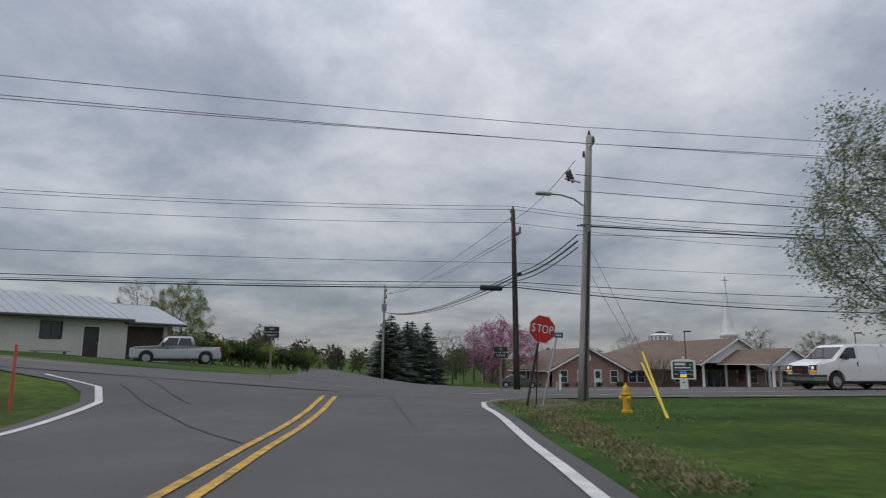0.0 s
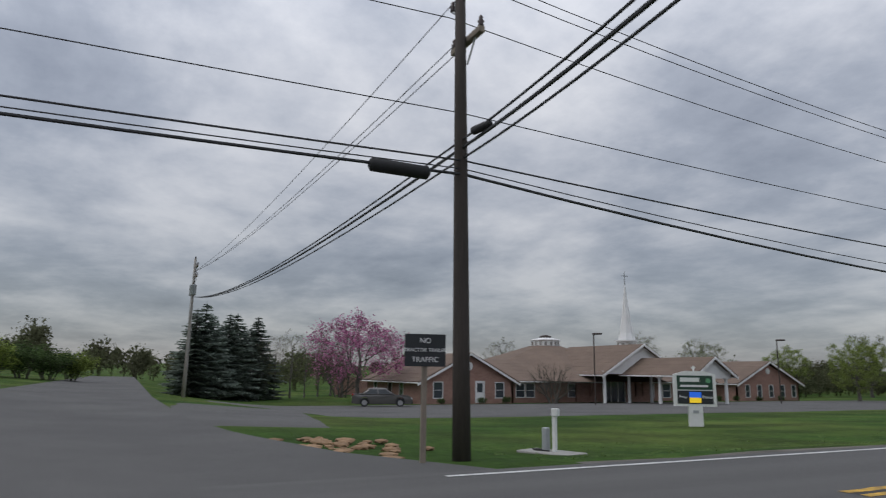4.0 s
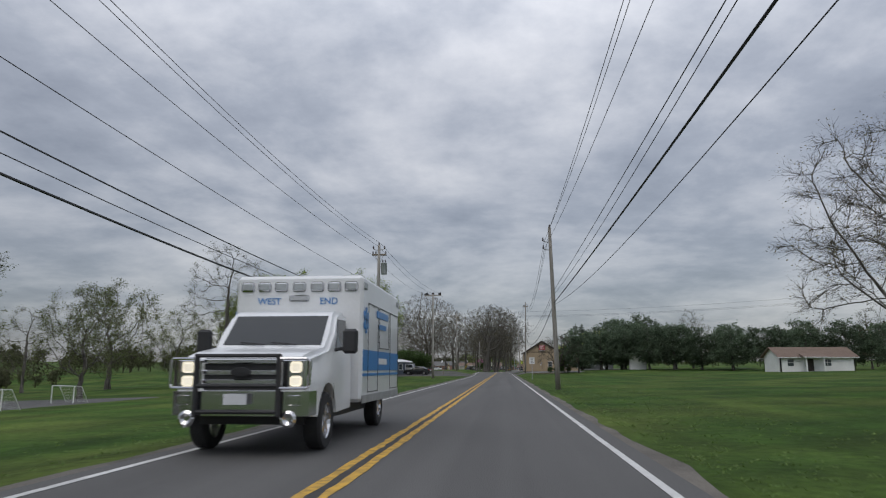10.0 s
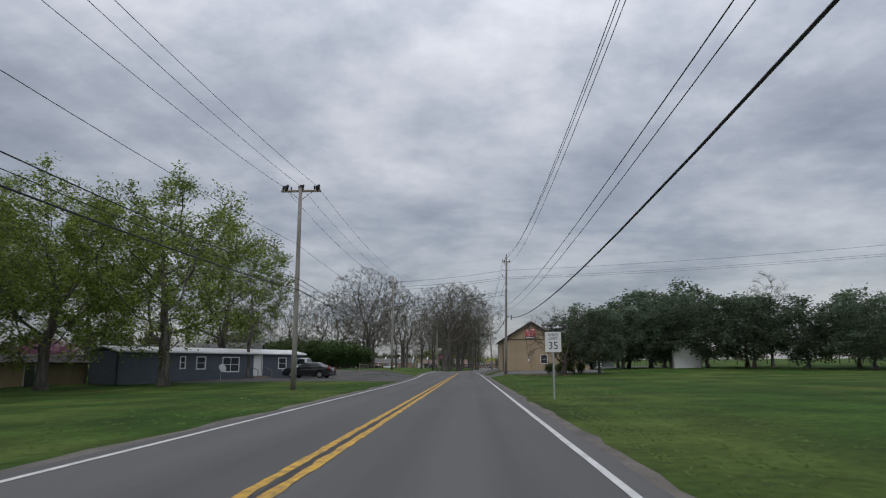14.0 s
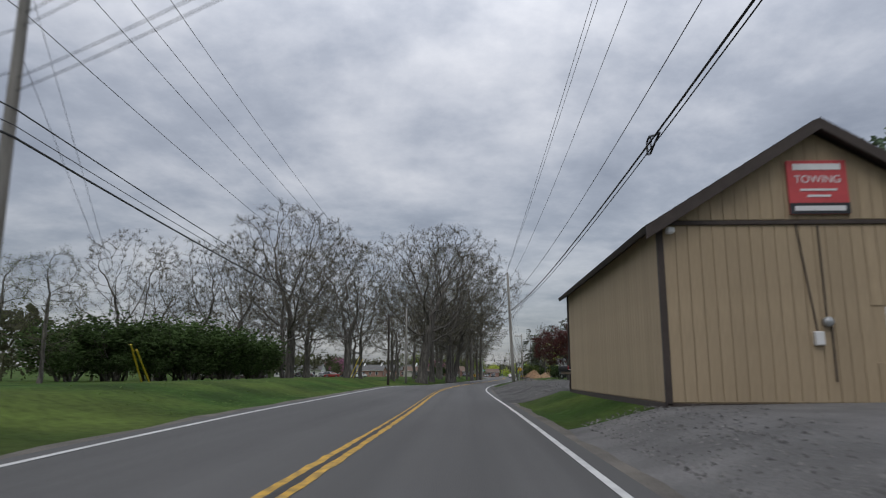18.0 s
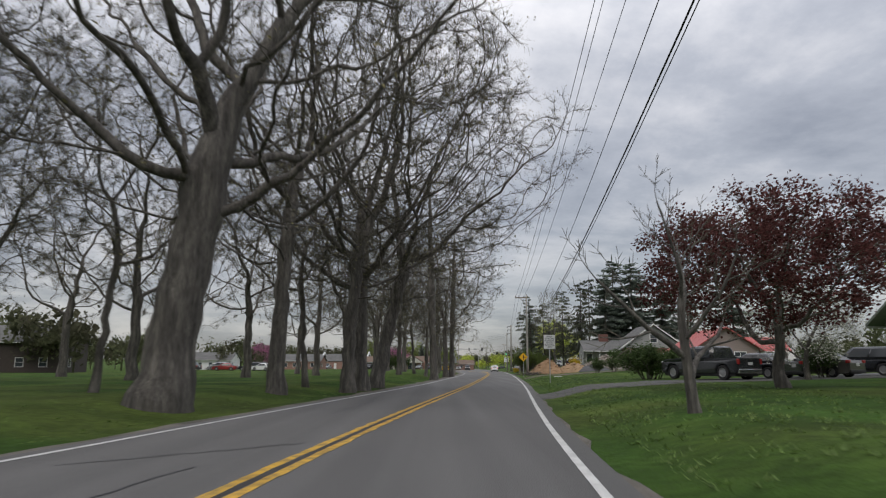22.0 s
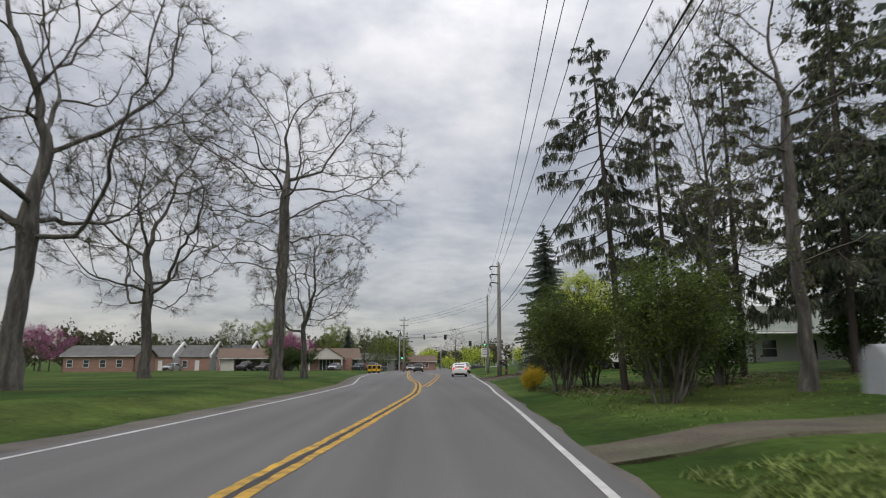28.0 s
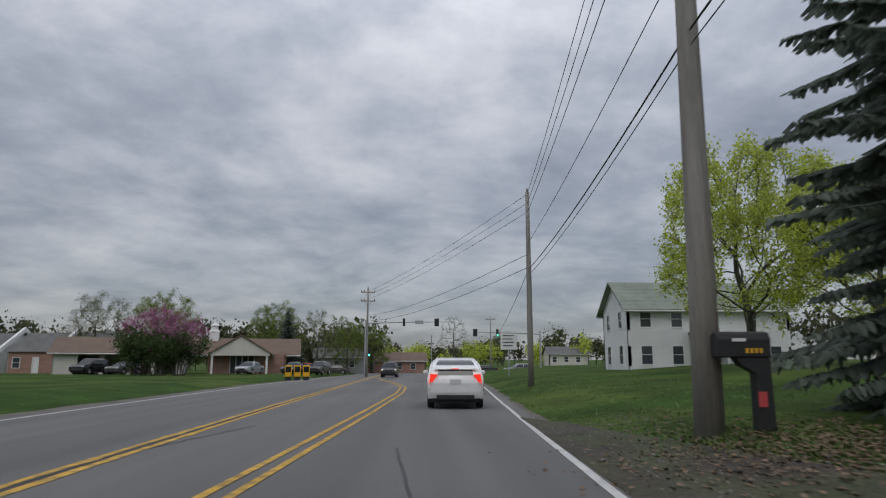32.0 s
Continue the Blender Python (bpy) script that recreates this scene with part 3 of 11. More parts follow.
xs_y = [60 - 1.2 * k for k in range(46)]
for off in (-0.16, 0.16):
    side_line("yellow_line", lambda x: side_y(x) + off - 0.06, lambda x: side_y(x) + off + 0.06, xs_y, M_YEL_L)
xs_w = [60 - 1.5 * k for k in range(28)] + [18 - 0.6 * k for k in range(22)] + [4.6, 4.2]
side_line("white_line", lambda x: side_y(x) + flare(FLARE_N, x) - 0.42, lambda x: side_y(x) + flare(FLARE_N, x) - 0.26, xs_w, M_WHITE_L)
xs_w2 = [60 - 1.5 * k for k in range(28)] + [18 - 0.6 * k for k in range(21)] + [5.3, 4.8]
side_line("white_line", lambda x: side_y(x) - flare(FLARE_S, x) + 0.3, lambda x: side_y(x) - flare(FLARE_S, x) + 0.46, xs_w2, M_WHITE_L)
# dotted white guide line across the junction mouth
for k in range(7):
    y0 = 1.9 + 2.35 * k
    strip("guide_dash", [[(-2.75 + 0.36 * y0 - 0.5, y0), (-2.63 + 0.36 * y0 - 0.5, y0)], [(-2.75 + 0.36 * (y0 + 1) - 0.5, y0 + 1.05), (-2.63 + 0.36 * (y0 + 1) - 0.5, y0 + 1.05)]], M_WHITE_L, 0.006)
# sealed cracks across the asphalt
CRACKS = [(15, 1.6, 6, -1.8), (13, 4.4, 3, 5.6), (9, 0.2, 1, -2.6), (7, 2.4, 3.6, 6.4), (0.4, 261, 0.75, 268), (0.6, 268, 2.2, 275), (-0.6, 246, 0.2, 252), (13.6, 392, 14.2, 398), (15.9, 399, 15.6, 404), (-1.5, 252, 1.0, 254.5), (-1.0, 262, 3.4, 265), (1.0, 276, 4.5, 279), (2.5, 306, 5.0, 307), (9.0, 400, 7.8, 404), (11.9, 404, 12.6, 408), (5.5, 250, 6.6, 247), (-3, 3.5, 2.4, 4.2), (-2.6, 8, 2.5, 9)]
for x0, y0, x1, y1 in CRACKS:
    n = 14
    pts = [(x0 + (x1 - x0) * k / n + 0.10 * noise.noise(Vector((k * 0.9, x0, y0))), y0 + (y1 - y0) * k / n + 0.10 * noise.noise(Vector((k * 0.9, y0, x1)))) for k in range(n + 1)]
    nx, ny = -(y1 - y0), x1 - x0
    ln = math.hypot(nx, ny)
    strip("crack_seal", [[(x - nx / ln * 0.02, y - ny / ln * 0.02), (x + nx / ln * 0.02, y + ny / ln * 0.02)] for x, y in pts], M_CRACK, 0.005)


def patch(name, outline, material, label, category, lift=0.012, z_of=land_z, sub=6):
    """A yard surface that follows the land: a filled quad outline (four corners), cut into a grid with ragged rims."""
    (ax, ay), (bx, by), (cx, cy), (dx_, dy_) = outline
    sub = max(sub, int(min(60, max(math.dist(outline[0], outline[1]), math.dist(outline[0], outline[3])) / 0.8)))
    rows = []
    for i in range(sub + 1):
        s = i / sub
        row = []
        for j in range(sub + 1):
            t = j / sub
            x = (ax * (1 - t) + bx * t) * (1 - s) + (dx_ * (1 - t) + cx * t) * s
            y = (ay * (1 - t) + by * t) * (1 - s) + (dy_ * (1 - t) + cy * t) * s
            if i in (0, sub) or j in (0, sub):
                x += 0.35 * noise.noise(Vector((x * 0.5, y * 0.5, 3)))
                y += 0.35 * noise.noise(Vector((x * 0.5, y * 0.5, 9)))
            row.append((x, y))
        rows.append(row)
    ob = strip(name, rows, material, lift, "structure", label, category, lambda x, y: z_of(x, y) + 0.035)
    n = sub + 1
    for k, v in enumerate(ob.data.vertices):
        if k // n in (0, sub) or k % n in (0, sub):
            v.co.z -= 0.09
    return ob


patch("church_car_park", [(-24, 16), (-22, 96), (-50, 96), (-51, 14)], M_ASPH2, "dark asphalt car park before the church", "car park", sub=14)
patch("church_drive", [(-14, 8.5), (-13.5, 13.5), (-32, 17.5), (-32, 11)], M_ASPH2, "asphalt drive to the church", "driveway")
patch("gravel_yard", [(-3.2, 158), (-4.2, 183), (-34, 190), (-30, 158)], M_GRAV_D, "dark gravel yard beside the road", "yard", sub=10)
patch("barn_yard", [(3.7, 178.5), (3.7, 190), (17.5, 188), (17.5, 179)], M_GRAV, "grey gravel apron before the barn", "yard", sub=10)
patch("lorry_yard", [(2.75, 203.2), (3.9, 240), (34, 247), (34, 203.2)], M_GRAV_D, "dark gravel lorry yard", "yard", sub=14)
patch("driveway", [(6.4, 268.8), (6.8, 272.8), (14, 281.2), (16.2, 277.8)], mat("pale_drive", (0.125, 0.122, 0.115), 0.92, var=0.2, scale=0.8, fine=30, bump=0.6, bump_scale=40, tint=(0.085, 0.083, 0.08), tint_scale=0.4, tint_amt=0.5), "grey asphalt driveway", "driveway", sub=10)
patch("parking_apron", [(13, 276.5), (13.5, 281.5), (38, 292.5), (38, 284)], M_ASPH2, "grey asphalt parking apron before the house", "driveway", lift=0.02, sub=10)
M_SOIL_D = mat("trodden_soil", (0.115, 0.095, 0.07), 0.95, var=0.3, scale=1.2, fine=14, bump=0.9, bump_scale=14, tint=(0.06, 0.08, 0.028), tint_scale=0.6, tint_amt=0.7)
patch("soil_apron", [(11.4, 311.5), (12.2, 318.5), (40, 326), (38, 319)], M_SOIL_D, "gravel and soil apron in front of the heaps", "yard", sub=10)
patch("cross_drive", [(14.0, 348.0), (14.4, 350.0), (45, 351.8), (45, 350.9)], M_SOIL_D, "thin gravel drive through the grass", "driveway", sub=8)
M_CORNER = mat("corner_dirt", (0.10, 0.085, 0.055), 0.95, var=0.3, scale=1.5, fine=14, bump=0.9, bump_scale=14, tint=(0.055, 0.085, 0.022), tint_scale=1.1, tint_amt=0.9)
patch("corner_soil", [(4.6, 9.0), (4.4, 11.2), (7.2, 10.4), (9.6, 8.3)], M_CORNER, "worn brown soil and thin grass on the junction corner", "verge", sub=10)
patch("mailbox_apron", [(17.45, 393), (18.45, 411), (19.1, 409), (21.0, 393)], mat("muddy_verge", (0.06, 0.05, 0.038), 0.95, var=0.3, scale=1.2, fine=14, bump=0.9, bump_scale=14, tint=(0.06, 0.08, 0.025), tint_scale=0.7, tint_amt=0.6), "bare brown verge by the mailbox", "verge", sub=8)

# ---- utility poles and their cables ----
def arm_bm(half, z, y=0.14, t=0.06):
    bm = bm_new()
    box(bm, -half, half, y - t, y + t, z - t, z + t, 0.01)
    return bm


def insulator(bm, x, y, z, up=1):
    lathe(bm, [(0.03, 0), (0.06, 0.03), (0.035, 0.06), (0.065, 0.10), (0.03, 0.14), (0.045, 0.18), (0.02, 0.22)], 8, 0, 0, Matrix.Translation((x, y, z)) @ Matrix.Diagonal((1, 1, up, 1)))


def utility_pole(x, y, top, lean=(0, 0), dark=False, arms=(), side_pins=(), cans=(), r0=0.144, label="", boxes=(), base=None, black_foot=0.0):
    """A tapered wooden pole. arms: (half width, height); side_pins: (reach, height); cans: transformers (side, height)."""
    z0 = land_z(x, y) if base is None else base
    ob = thing("utility_pole", label or "weathered grey wooden utility pole on the verge", "utility pole", x, y, z0, group="utility poles")
    h = top - z0
    bm = bm_new()
    pts = [(lean[0] * f, lean[1] * f, -0.4 + (h + 0.4) * f) for f in (0, 0.25, 0.5, 0.75, 1)]
    tube(bm, pts, [r0 * 1.12, r0, r0 * 0.9, r0 * 0.78, r0 * 0.66], 12)
    part("pole", bm, M_POLE_D if dark else M_POLE, ob, smooth=True)

    def ctr(z):
        f = (z - z0) / h
        return lean[0] * f, lean[1] * f, z - z0

    if black_foot:
        bm = bm_new()
        tube(bm, [(0, 0, -0.1), (lean[0] * 0.12, 0, black_foot)], [r0 * 1.22, r0 * 1.1], 12)
        part("foot_wrap", bm, M_BLACK, ob, "black wrap round the foot", True)
    for half, z in arms:
        cx, cy, cz = ctr(z)
        bm = arm_bm(half, 0)
        bmesh.ops.translate(bm, vec=(cx, cy, cz), verts=bm.verts)
        part("crossarm", bm, M_WOODW, ob)
        bm = bm_new()
        for sx in (-1, 1):
            tube(bm, [(cx + sx * half * 0.6, cy + 0.14, cz - 0.03), (cx + sx * 0.08, cy + 0.1, cz - 0.5)], 0.018, 6)
        part("arm_brace", bm, M_STEEL, ob)
        for sx in (-0.92, 0.92, -0.5):
            bm = bm_new()
            insulator(bm, cx + sx * half, cy + 0.14, cz + 0.05)
            part("insulator", bm, M_INSUL, ob, smooth=True)
    for reach, z in side_pins:
        cx, cy, cz = ctr(z)
        bm = bm_new()
        tube(bm, [(cx, cy, cz), (cx + reach * 0.7, cy, cz + 0.04), (cx + reach, cy, cz + 0.1)], 0.028, 6)
        part("bracket", bm, M_STEEL, ob)
        bm = bm_new()
        insulator(bm, cx + reach, cy, cz + 0.1)
        part("insulator", bm, M_INSUL, ob, smooth=True)
    cx, cy, cz = ctr(top)
    bm = bm_new()
    insulator(bm, cx, cy, cz - 0.02)
    part("top_insulator", bm, M_INSUL, ob, smooth=True)
    for dx_, dy_, z in cans:
        cx, cy, cz = ctr(z)
        bm = bm_new()
        lathe(bm, [(0.20, -0.42), (0.22, -0.38), (0.22, 0.34), (0.235, 0.36), (0.20, 0.42), (0.06, 0.45)], 14, cx + dx_, cy + dy_)
        can = part("transformer", bm, M_TRANS, ob, "grey transformer can", True)
        for k in (-0.09, 0.09):
            bm = bm_new()
            insulator(bm, cx + dx_ + k, cy + dy_, cz + 0.42)
            part("bushing", bm, M_INSUL, can, smooth=True)
        bm = bm_new()
        box(bm, min(cx, cx + dx_), max(cx, cx + dx_), cy + dy_ * 0.5 - 0.03, cy + dy_ * 0.5 + 0.03, cz + 0.1, cz + 0.16)
        part("mount", bm, M_STEEL, ob)
        bmesh_fix = can
        for v in bmesh_fix.data.vertices:
            v.co.z += cz
    for z, w in boxes:
        cx, cy, cz = ctr(z)
        bm = bm_new()
        box(bm, cx - w, cx + w, cy - 0.3, cy - 0.14, cz - 0.2, cz + 0.2, 0.02)
        part("service_box", bm, M_STEEL, ob)
    return ob


corner_pole = utility_pole(5.6, 11.1, 8.65, (-0.45, 0.75), r0=0.155, side_pins=((0.35, 8.2), (-0.35, 7.9)), label="tall grey wooden utility pole at the junction corner")
bm = bm_new()
tube(bm, [(0.13 - 0.45 * f, 0.02 + 0.75 * f, 0.0 + 8.6 * f) for f in (0.0, 0.3, 0.62)], 0.05, 8)
part("cable_riser", bm, M_WIRE, corner_pole, "dark cable riser pipe")
utility_pole(-4.95, 12.8, 8.5, (-0.2, 0), True, arms=((0.55, 7.3),), side_pins=((-0.3, 8.3), (-0.3, 7.9)), label="dark brown wooden utility pole on the church lawn")
utility_pole(-6.45, 50.9, 9.2, arms=((0.6, 8.3),), side_pins=((0.35, 8.6), (-0.5, 8.7)), cans=((-0.45, 0, 7.55), (0.42, 0, 7.7), (0.15, -0.4, 7.4)), label="wooden utility pole with three grey transformers")
utility_pole(5.3, 48.9, 10.1, (-0.45, 0.1), side_pins=((-0.42, 9.3), (0.42, 9.3)), black_foot=1.5, label="leaning wooden utility pole with a black-wrapped foot")
utility_pole(-6.9, 95, 9.9, arms=((0.5, 9.2),), side_pins=((-0.4, 9.5), (0.4, 9.5)), cans=((0.35, 0.1, 8.2),), label="wooden utility pole with one transformer")
utility_pole(5.05, 90.3, 9.95, (-0.25, 0.1), side_pins=((-0.45, 9.0), (-0.45, 8.5)))
broad = utility_pole(-7.75, 140, 11.3, arms=((1.15, 11.15),), label="pale wooden utility pole with a broad crossarm")
for x in (-0.85, 0.05, 0.95):
    bm = bm_new()
    tube(bm, [(x, 0.14, 11.15), (x, 0.14, 11.42), (x + 0.12, 0.1, 11.5)], [0.09, 0.12, 0.06], 8)
    tube(bm, [(x - 0.16, 0.14, 11.2), (x - 0.18, 0.14, 11.46)], [0.05, 0.06], 8)
    for v in bm.verts:
        v.co.z -= land_z(-7.75, 140)
    part("cutout", bm, M_BLACK, broad, "dark cutout on the crossarm", True)
utility_pole(-7.75, 187, 12.35, arms=((0.5, 11.6), (0.4, 11.0)), side_pins=((-0.35, 11.2), (0.35, 11.2)), label="slim wooden utility pole beside the gravel yard")
utility_pole(5.9, 179.1, 13.7, (0.3, 0), arms=((0.45, 13.0),), side_pins=((-0.4, 11.2),), boxes=((10.0, 0.1),), label="tall brown wooden utility pole before the barn")
utility_pole(6.5, 243.4, 11.6, (-0.42, 0.3), r0=0.17, side_pins=((-0.4, 10.8), (0.3, 10.8)), label="leaning grey wooden utility pole by the dirt mound")
utility_pole(-5.4, 253.4, 9.0, r0=0.13, label="slim pale pole standing under the oaks")
utility_pole(-5.35, 235.3, 6.5, dark=True, r0=0.11, label="dark wooden pole beneath the oaks")
stout = utility_pole(20.15, 403.3, 10.95, (0.1, 0), r0=0.2, label="stout grey utility pole with three side brackets beside the mailbox")
for z in (10.6, 9.8, 9.0):
    bm = bm_new()
    z -= land_z(20.15, 403.3)
    tube(bm, [(0.0, -0.1, z), (-0.35, -0.12, z + 0.05), (-0.68, -0.12, z + 0.04), (-0.78, -0.12, z - 0.08), (-0.74, -0.12, z - 0.24), (-0.62, -0.12, z - 0.27)], [0.05, 0.05, 0.06, 0.065, 0.05, 0.045], 8)
    part("insulator_bracket", bm, M_BLACK, stout, "dark hooked insulator bracket", True)
utility_pole(21.7, 427.5, 10.3, r0=0.15, label="slim grey utility pole near the signals")
utility_pole(9.9, 477, 10.9, arms=((0.9, 10.4), (0.9, 9.3)), label="far utility pole with two crossarms")
utility_pole(-9.5, 530, 11, arms=((0.9, 10.4),))
utility_pole(30, 520, 10.5, arms=((0.9, 10.1),))
utility_pole(5.5, -36, 9.5, arms=((0.5, 9.0),))
utility_pole(-5.0, -30, 9.5, arms=((0.5, 9.0),))
utility_pole(-52, 13.5, 10.0, (0.9, 0), arms=((0.7, 9.4), (0.7, 8.6)), cans=((0.4, 0, 7.5), (-0.4, 0, 7.5)), label="far leaning utility pole beside the tall hedge")
utility_pole(46, 300, 15, arms=((1.2, 14.2),), label="tall far line pole above the pines")
utility_pole(39, 262, 13.5, arms=((1.2, 12.8),), label="tall far line pole above the pines")
# pole with a one-sided crossarm towards the road
one = utility_pole(14.15, 328.1, 10.1, boxes=((7.4, 0.12),), label="grey utility pole with a one-sided crossarm over the road")
bm = bm_new()
box(bm, -1.45, 0.12, -0.2, -0.08, 9.62, 9.74, 0.01)
part("crossarm", bm, M_WOODW, one)
bm = bm_new()
tube(bm, [(-0.85, -0.14, 9.62), (-0.1, -0.1, 8.9)], 0.03, 6)
part("arm_brace", bm, M_WOODW, one)
for k in (-1.38, -0.95, -0.35):
    bm = bm_new()
    insulator(bm, k, -0.14, 9.74)
    part("insulator", bm, M_INSUL, one, smooth=True)


def cable(points, radius=0.011, sag=0.02, label="", name="overhead_cable"):
    """One cable hung from support to support with a sag of that share of each span."""
    path = []
    for (a, b) in zip(points, points[1:]):
        a, b = Vector(a), Vector(b)
        n = 14
        for k in range(n):
            f = k / n
            p = a.lerp(b, f)
            p.z -= 4 * sag * (b - a).length * f * (1 - f)
            path.append(p)
    path.append(Vector(points[-1]))
    bm = bm_new()
    tube(bm, path, radius, 5)
    ob = new(name, finish(name, bm, M_WIRE))
    return tagged(ob, label or "thin black overhead cable between utility poles", "cable", "overhead cables")


def hang(supports, dips, radius, label=""):
    """One cable over its supports, with the dip of each span in metres."""
    path = []
    for (p, q), dip in zip(zip(supports, supports[1:]), dips):
        p, q = Vector(p), Vector(q)
        for k in range(16):
            f = k / 16
            c = p.lerp(q, f)
            c.z -= 4 * dip * f * (1 - f)
            path.append(c)
    path.append(Vector(supports[-1]))
    bm = bm_new()
    tube(bm, path, radius, 5)
    ob = new("overhead_cable", finish("overhead_cable", bm, M_WIRE))
    return tagged(ob, label or "thin black overhead cable between utility poles", "cable", "overhead cables")


THICK = "thick black communication cable along the poles"
# church side: poles at 12.8, 50.9, 95, 140 and 187 m, running on past the gravel yard
LEFT_Y = (-30, 12.8, 50.9, 95, 140, 187, 240)
LEFT_X = (-5.0, -5.1, -6.45, -6.9, -7.75, -7.75, -9.0)


def left_run(dx, heights, dips, radius, label=""):
    hang([(x + d, y, z) for x, d, y, z in zip(LEFT_X, dx, LEFT_Y, heights)], dips, radius, label)


left_run((0.1,) * 4 + (0.95,) * 3, (8.6, 8.65, 9.3, 10.0, 11.4, 12.4, 12), (0.6, 0.8, 0.66, 0.6, 0.6, 0.6), 0.010)
left_run((0,) * 4 + (0, 0, 0), (8.5, 8.5, 9.15, 9.75, 11.4, 12.1, 12), (0.6, 0.8, 0.6, 0.6, 0.6, 0.6), 0.010)
left_run((-0.45,) * 4 + (-1.05, -0.45, -0.45), (8.0, 7.95, 8.6, 9.15, 11.4, 11.4, 11.5), (0.6, 0.72, 0.5, 0.6, 0.7, 0.6), 0.010)
left_run((-0.05,) * 7, (5.9, 5.9, 6.5, 6.85, 8.0, 9.0, 9.5), (0.3, 0.25, 0.25, 0.4, 0.5, 0.5), 0.010)
left_run((0.12,) * 7, (5.0, 4.95, 5.27, 5.45, 6.0, 6.7, 7.0), (0.4, 0.33, 0.37, 0.4, 0.5, 0.5), 0.017, "black communication cable along the poles")
left_run((0.12,) * 7, (4.85, 4.8, 4.95, 5.1, 5.7, 6.35, 6.7), (0.4, 0.62, 0.42, 0.4, 0.5, 0.5), 0.011)
left_run((0.12,) * 7, (4.8, 4.7, 4.65, 4.75, 5.4, 6.1, 6.5), (0.4, 0.68, 0.47, 0.4, 0.5, 0.5), 0.027, THICK)
# field side: the corner pole, then 49, 90.4, 179.1 and 243.7 m
RIGHT_Y = (-36, 11.2, 49, 90.4, 179.1, 243.7)


def right_run(xs, heights, dips, radius, label="", first=0):
    hang([(x, y, z) for x, y, z in zip(xs, RIGHT_Y[first:], heights)], dips, radius, label)


right_run((5.5, 5.5, 4.9, 4.85, 6.2, 6.05), (9.4, 8.8, 10.25, 10.0, 13.85, 11.85), (0.3, 0.0, 0.5, 2.5, 0.3), 0.010)
right_run((5.1, 5.1, 4.45, 4.45, 5.8, 5.65), (8.7, 8.4, 9.45, 9.05, 13.3, 11.0), (0.3, 0.0, 0.5, 2.5, 0.4), 0.010)
right_run((5.9, 5.9, 5.3, 4.45, 6.62, 6.35), (8.7, 8.1, 9.5, 8.6, 12.85, 10.95), (0.3, 0.0, 0.5, 1.8, 0.9), 0.010)
right_run((5.4, 5.0, 4.95, 6.15, 6.1), (7.2, 6.5, 5.95, 8.1, 9.0), (0.0, 0.1, 1.1, 0.95), 0.011, first=1)
right_run((5.4, 5.0, 4.95, 6.15), (5.2, 6.45, 5.7, 7.4), (0.0, 0.35, 1.1), 0.009, first=1)
right_run((5.4, 5.02, 4.95, 6.15, 6.12), (5.5, 5.55, 5.2, 6.8, 7.7), (0.0, 0.12, 1.75, 0.8), 0.024, THICK, first=1)
right_run((6.2, 6.15), (6.72, 7.6), (0.85,), 0.014, first=4)
right_run((5.02, 4.95), (4.9, 5.1), (0.55,), 0.009, first=2)
# past the bend: the one-sided arm at 328 m, the bracket pole at 403.3 m
for x0, x1, z1, z2, z3 in ((5.65, 12.77, 9.86, 11.0, 10.7), (6.05, 13.2, 9.86, 11.85, 9.9), (6.35, 13.8, 9.86, 10.95, 9.1)):
    hang([(x0, 243.7, z2), (x1, 328, z1), (19.6, 403.3, z3)], (0.9, 1.5), 0.010)
hang([(6.1, 243.7, 9.0), (14.2, 328, 7.3), (20.2, 403.3, 7.9), (21.7, 427.5, 7.6)], (1.5, 0.9, 0.2), 0.011)
hang([(6.12, 243.7, 7.7), (14.25, 328, 6.5), (20.2, 403.3, 6.5), (21.7, 427.5, 6.2), (30, 520, 6.4)], (1.75, 0.85, 0.25, 1.0), 0.019, THICK)
hang([(6.15, 243.7, 7.6), (14.25, 328, 6.42), (20.2, 403.3, 6.25), (21.7, 427.5, 5.9)], (1.8, 1.0, 0.25), 0.011)
for dz in (0, -0.8, -1.6):
    cable([(19.65, 403.3, 10.8 + dz), (21.7, 427.5, 10.2 + dz * 0.6), (9.9, 477, 10.5 + dz * 0.6)], 0.012, 0.008)
for dz in (0, -0.7):
    cable([(21.7, 427.5, 7.0 + dz), (9.9, 477, 7.5 + dz)], 0.016, 0.012)
# cables over the road between facing poles
cable([(-6.4, 50.9, 6.2), (5.0, 49, 6.4)], 0.022, 0.035, "twisted black service cable over the road")
cable([(-6.4, 50.9, 5.25), (5.05, 49, 5.6)], 0.016, 0.035, "black service cable over the road")
for z0, z1 in ((11.9, 12.0), (11.3, 11.2), (10.9, 11.0), (8.9, 9.6), (8.6, 9.2), (7.4, 8.0), (7.1, 7.8)):
    cable([(-7.75, 187, z0 - 0.2), (6.1, 179.1, z1), (70, 150, z1 + 1.5)] if z0 > 9 else [(-7.75, 187, z0), (6.1, 179.1, z1)], 0.012, 0.012)
for z1 in (9.6, 8.6, 7.6):
    cable([(-7.75, 187, z1), (-60, 205, z1 - 1)], 0.012, 0.012)
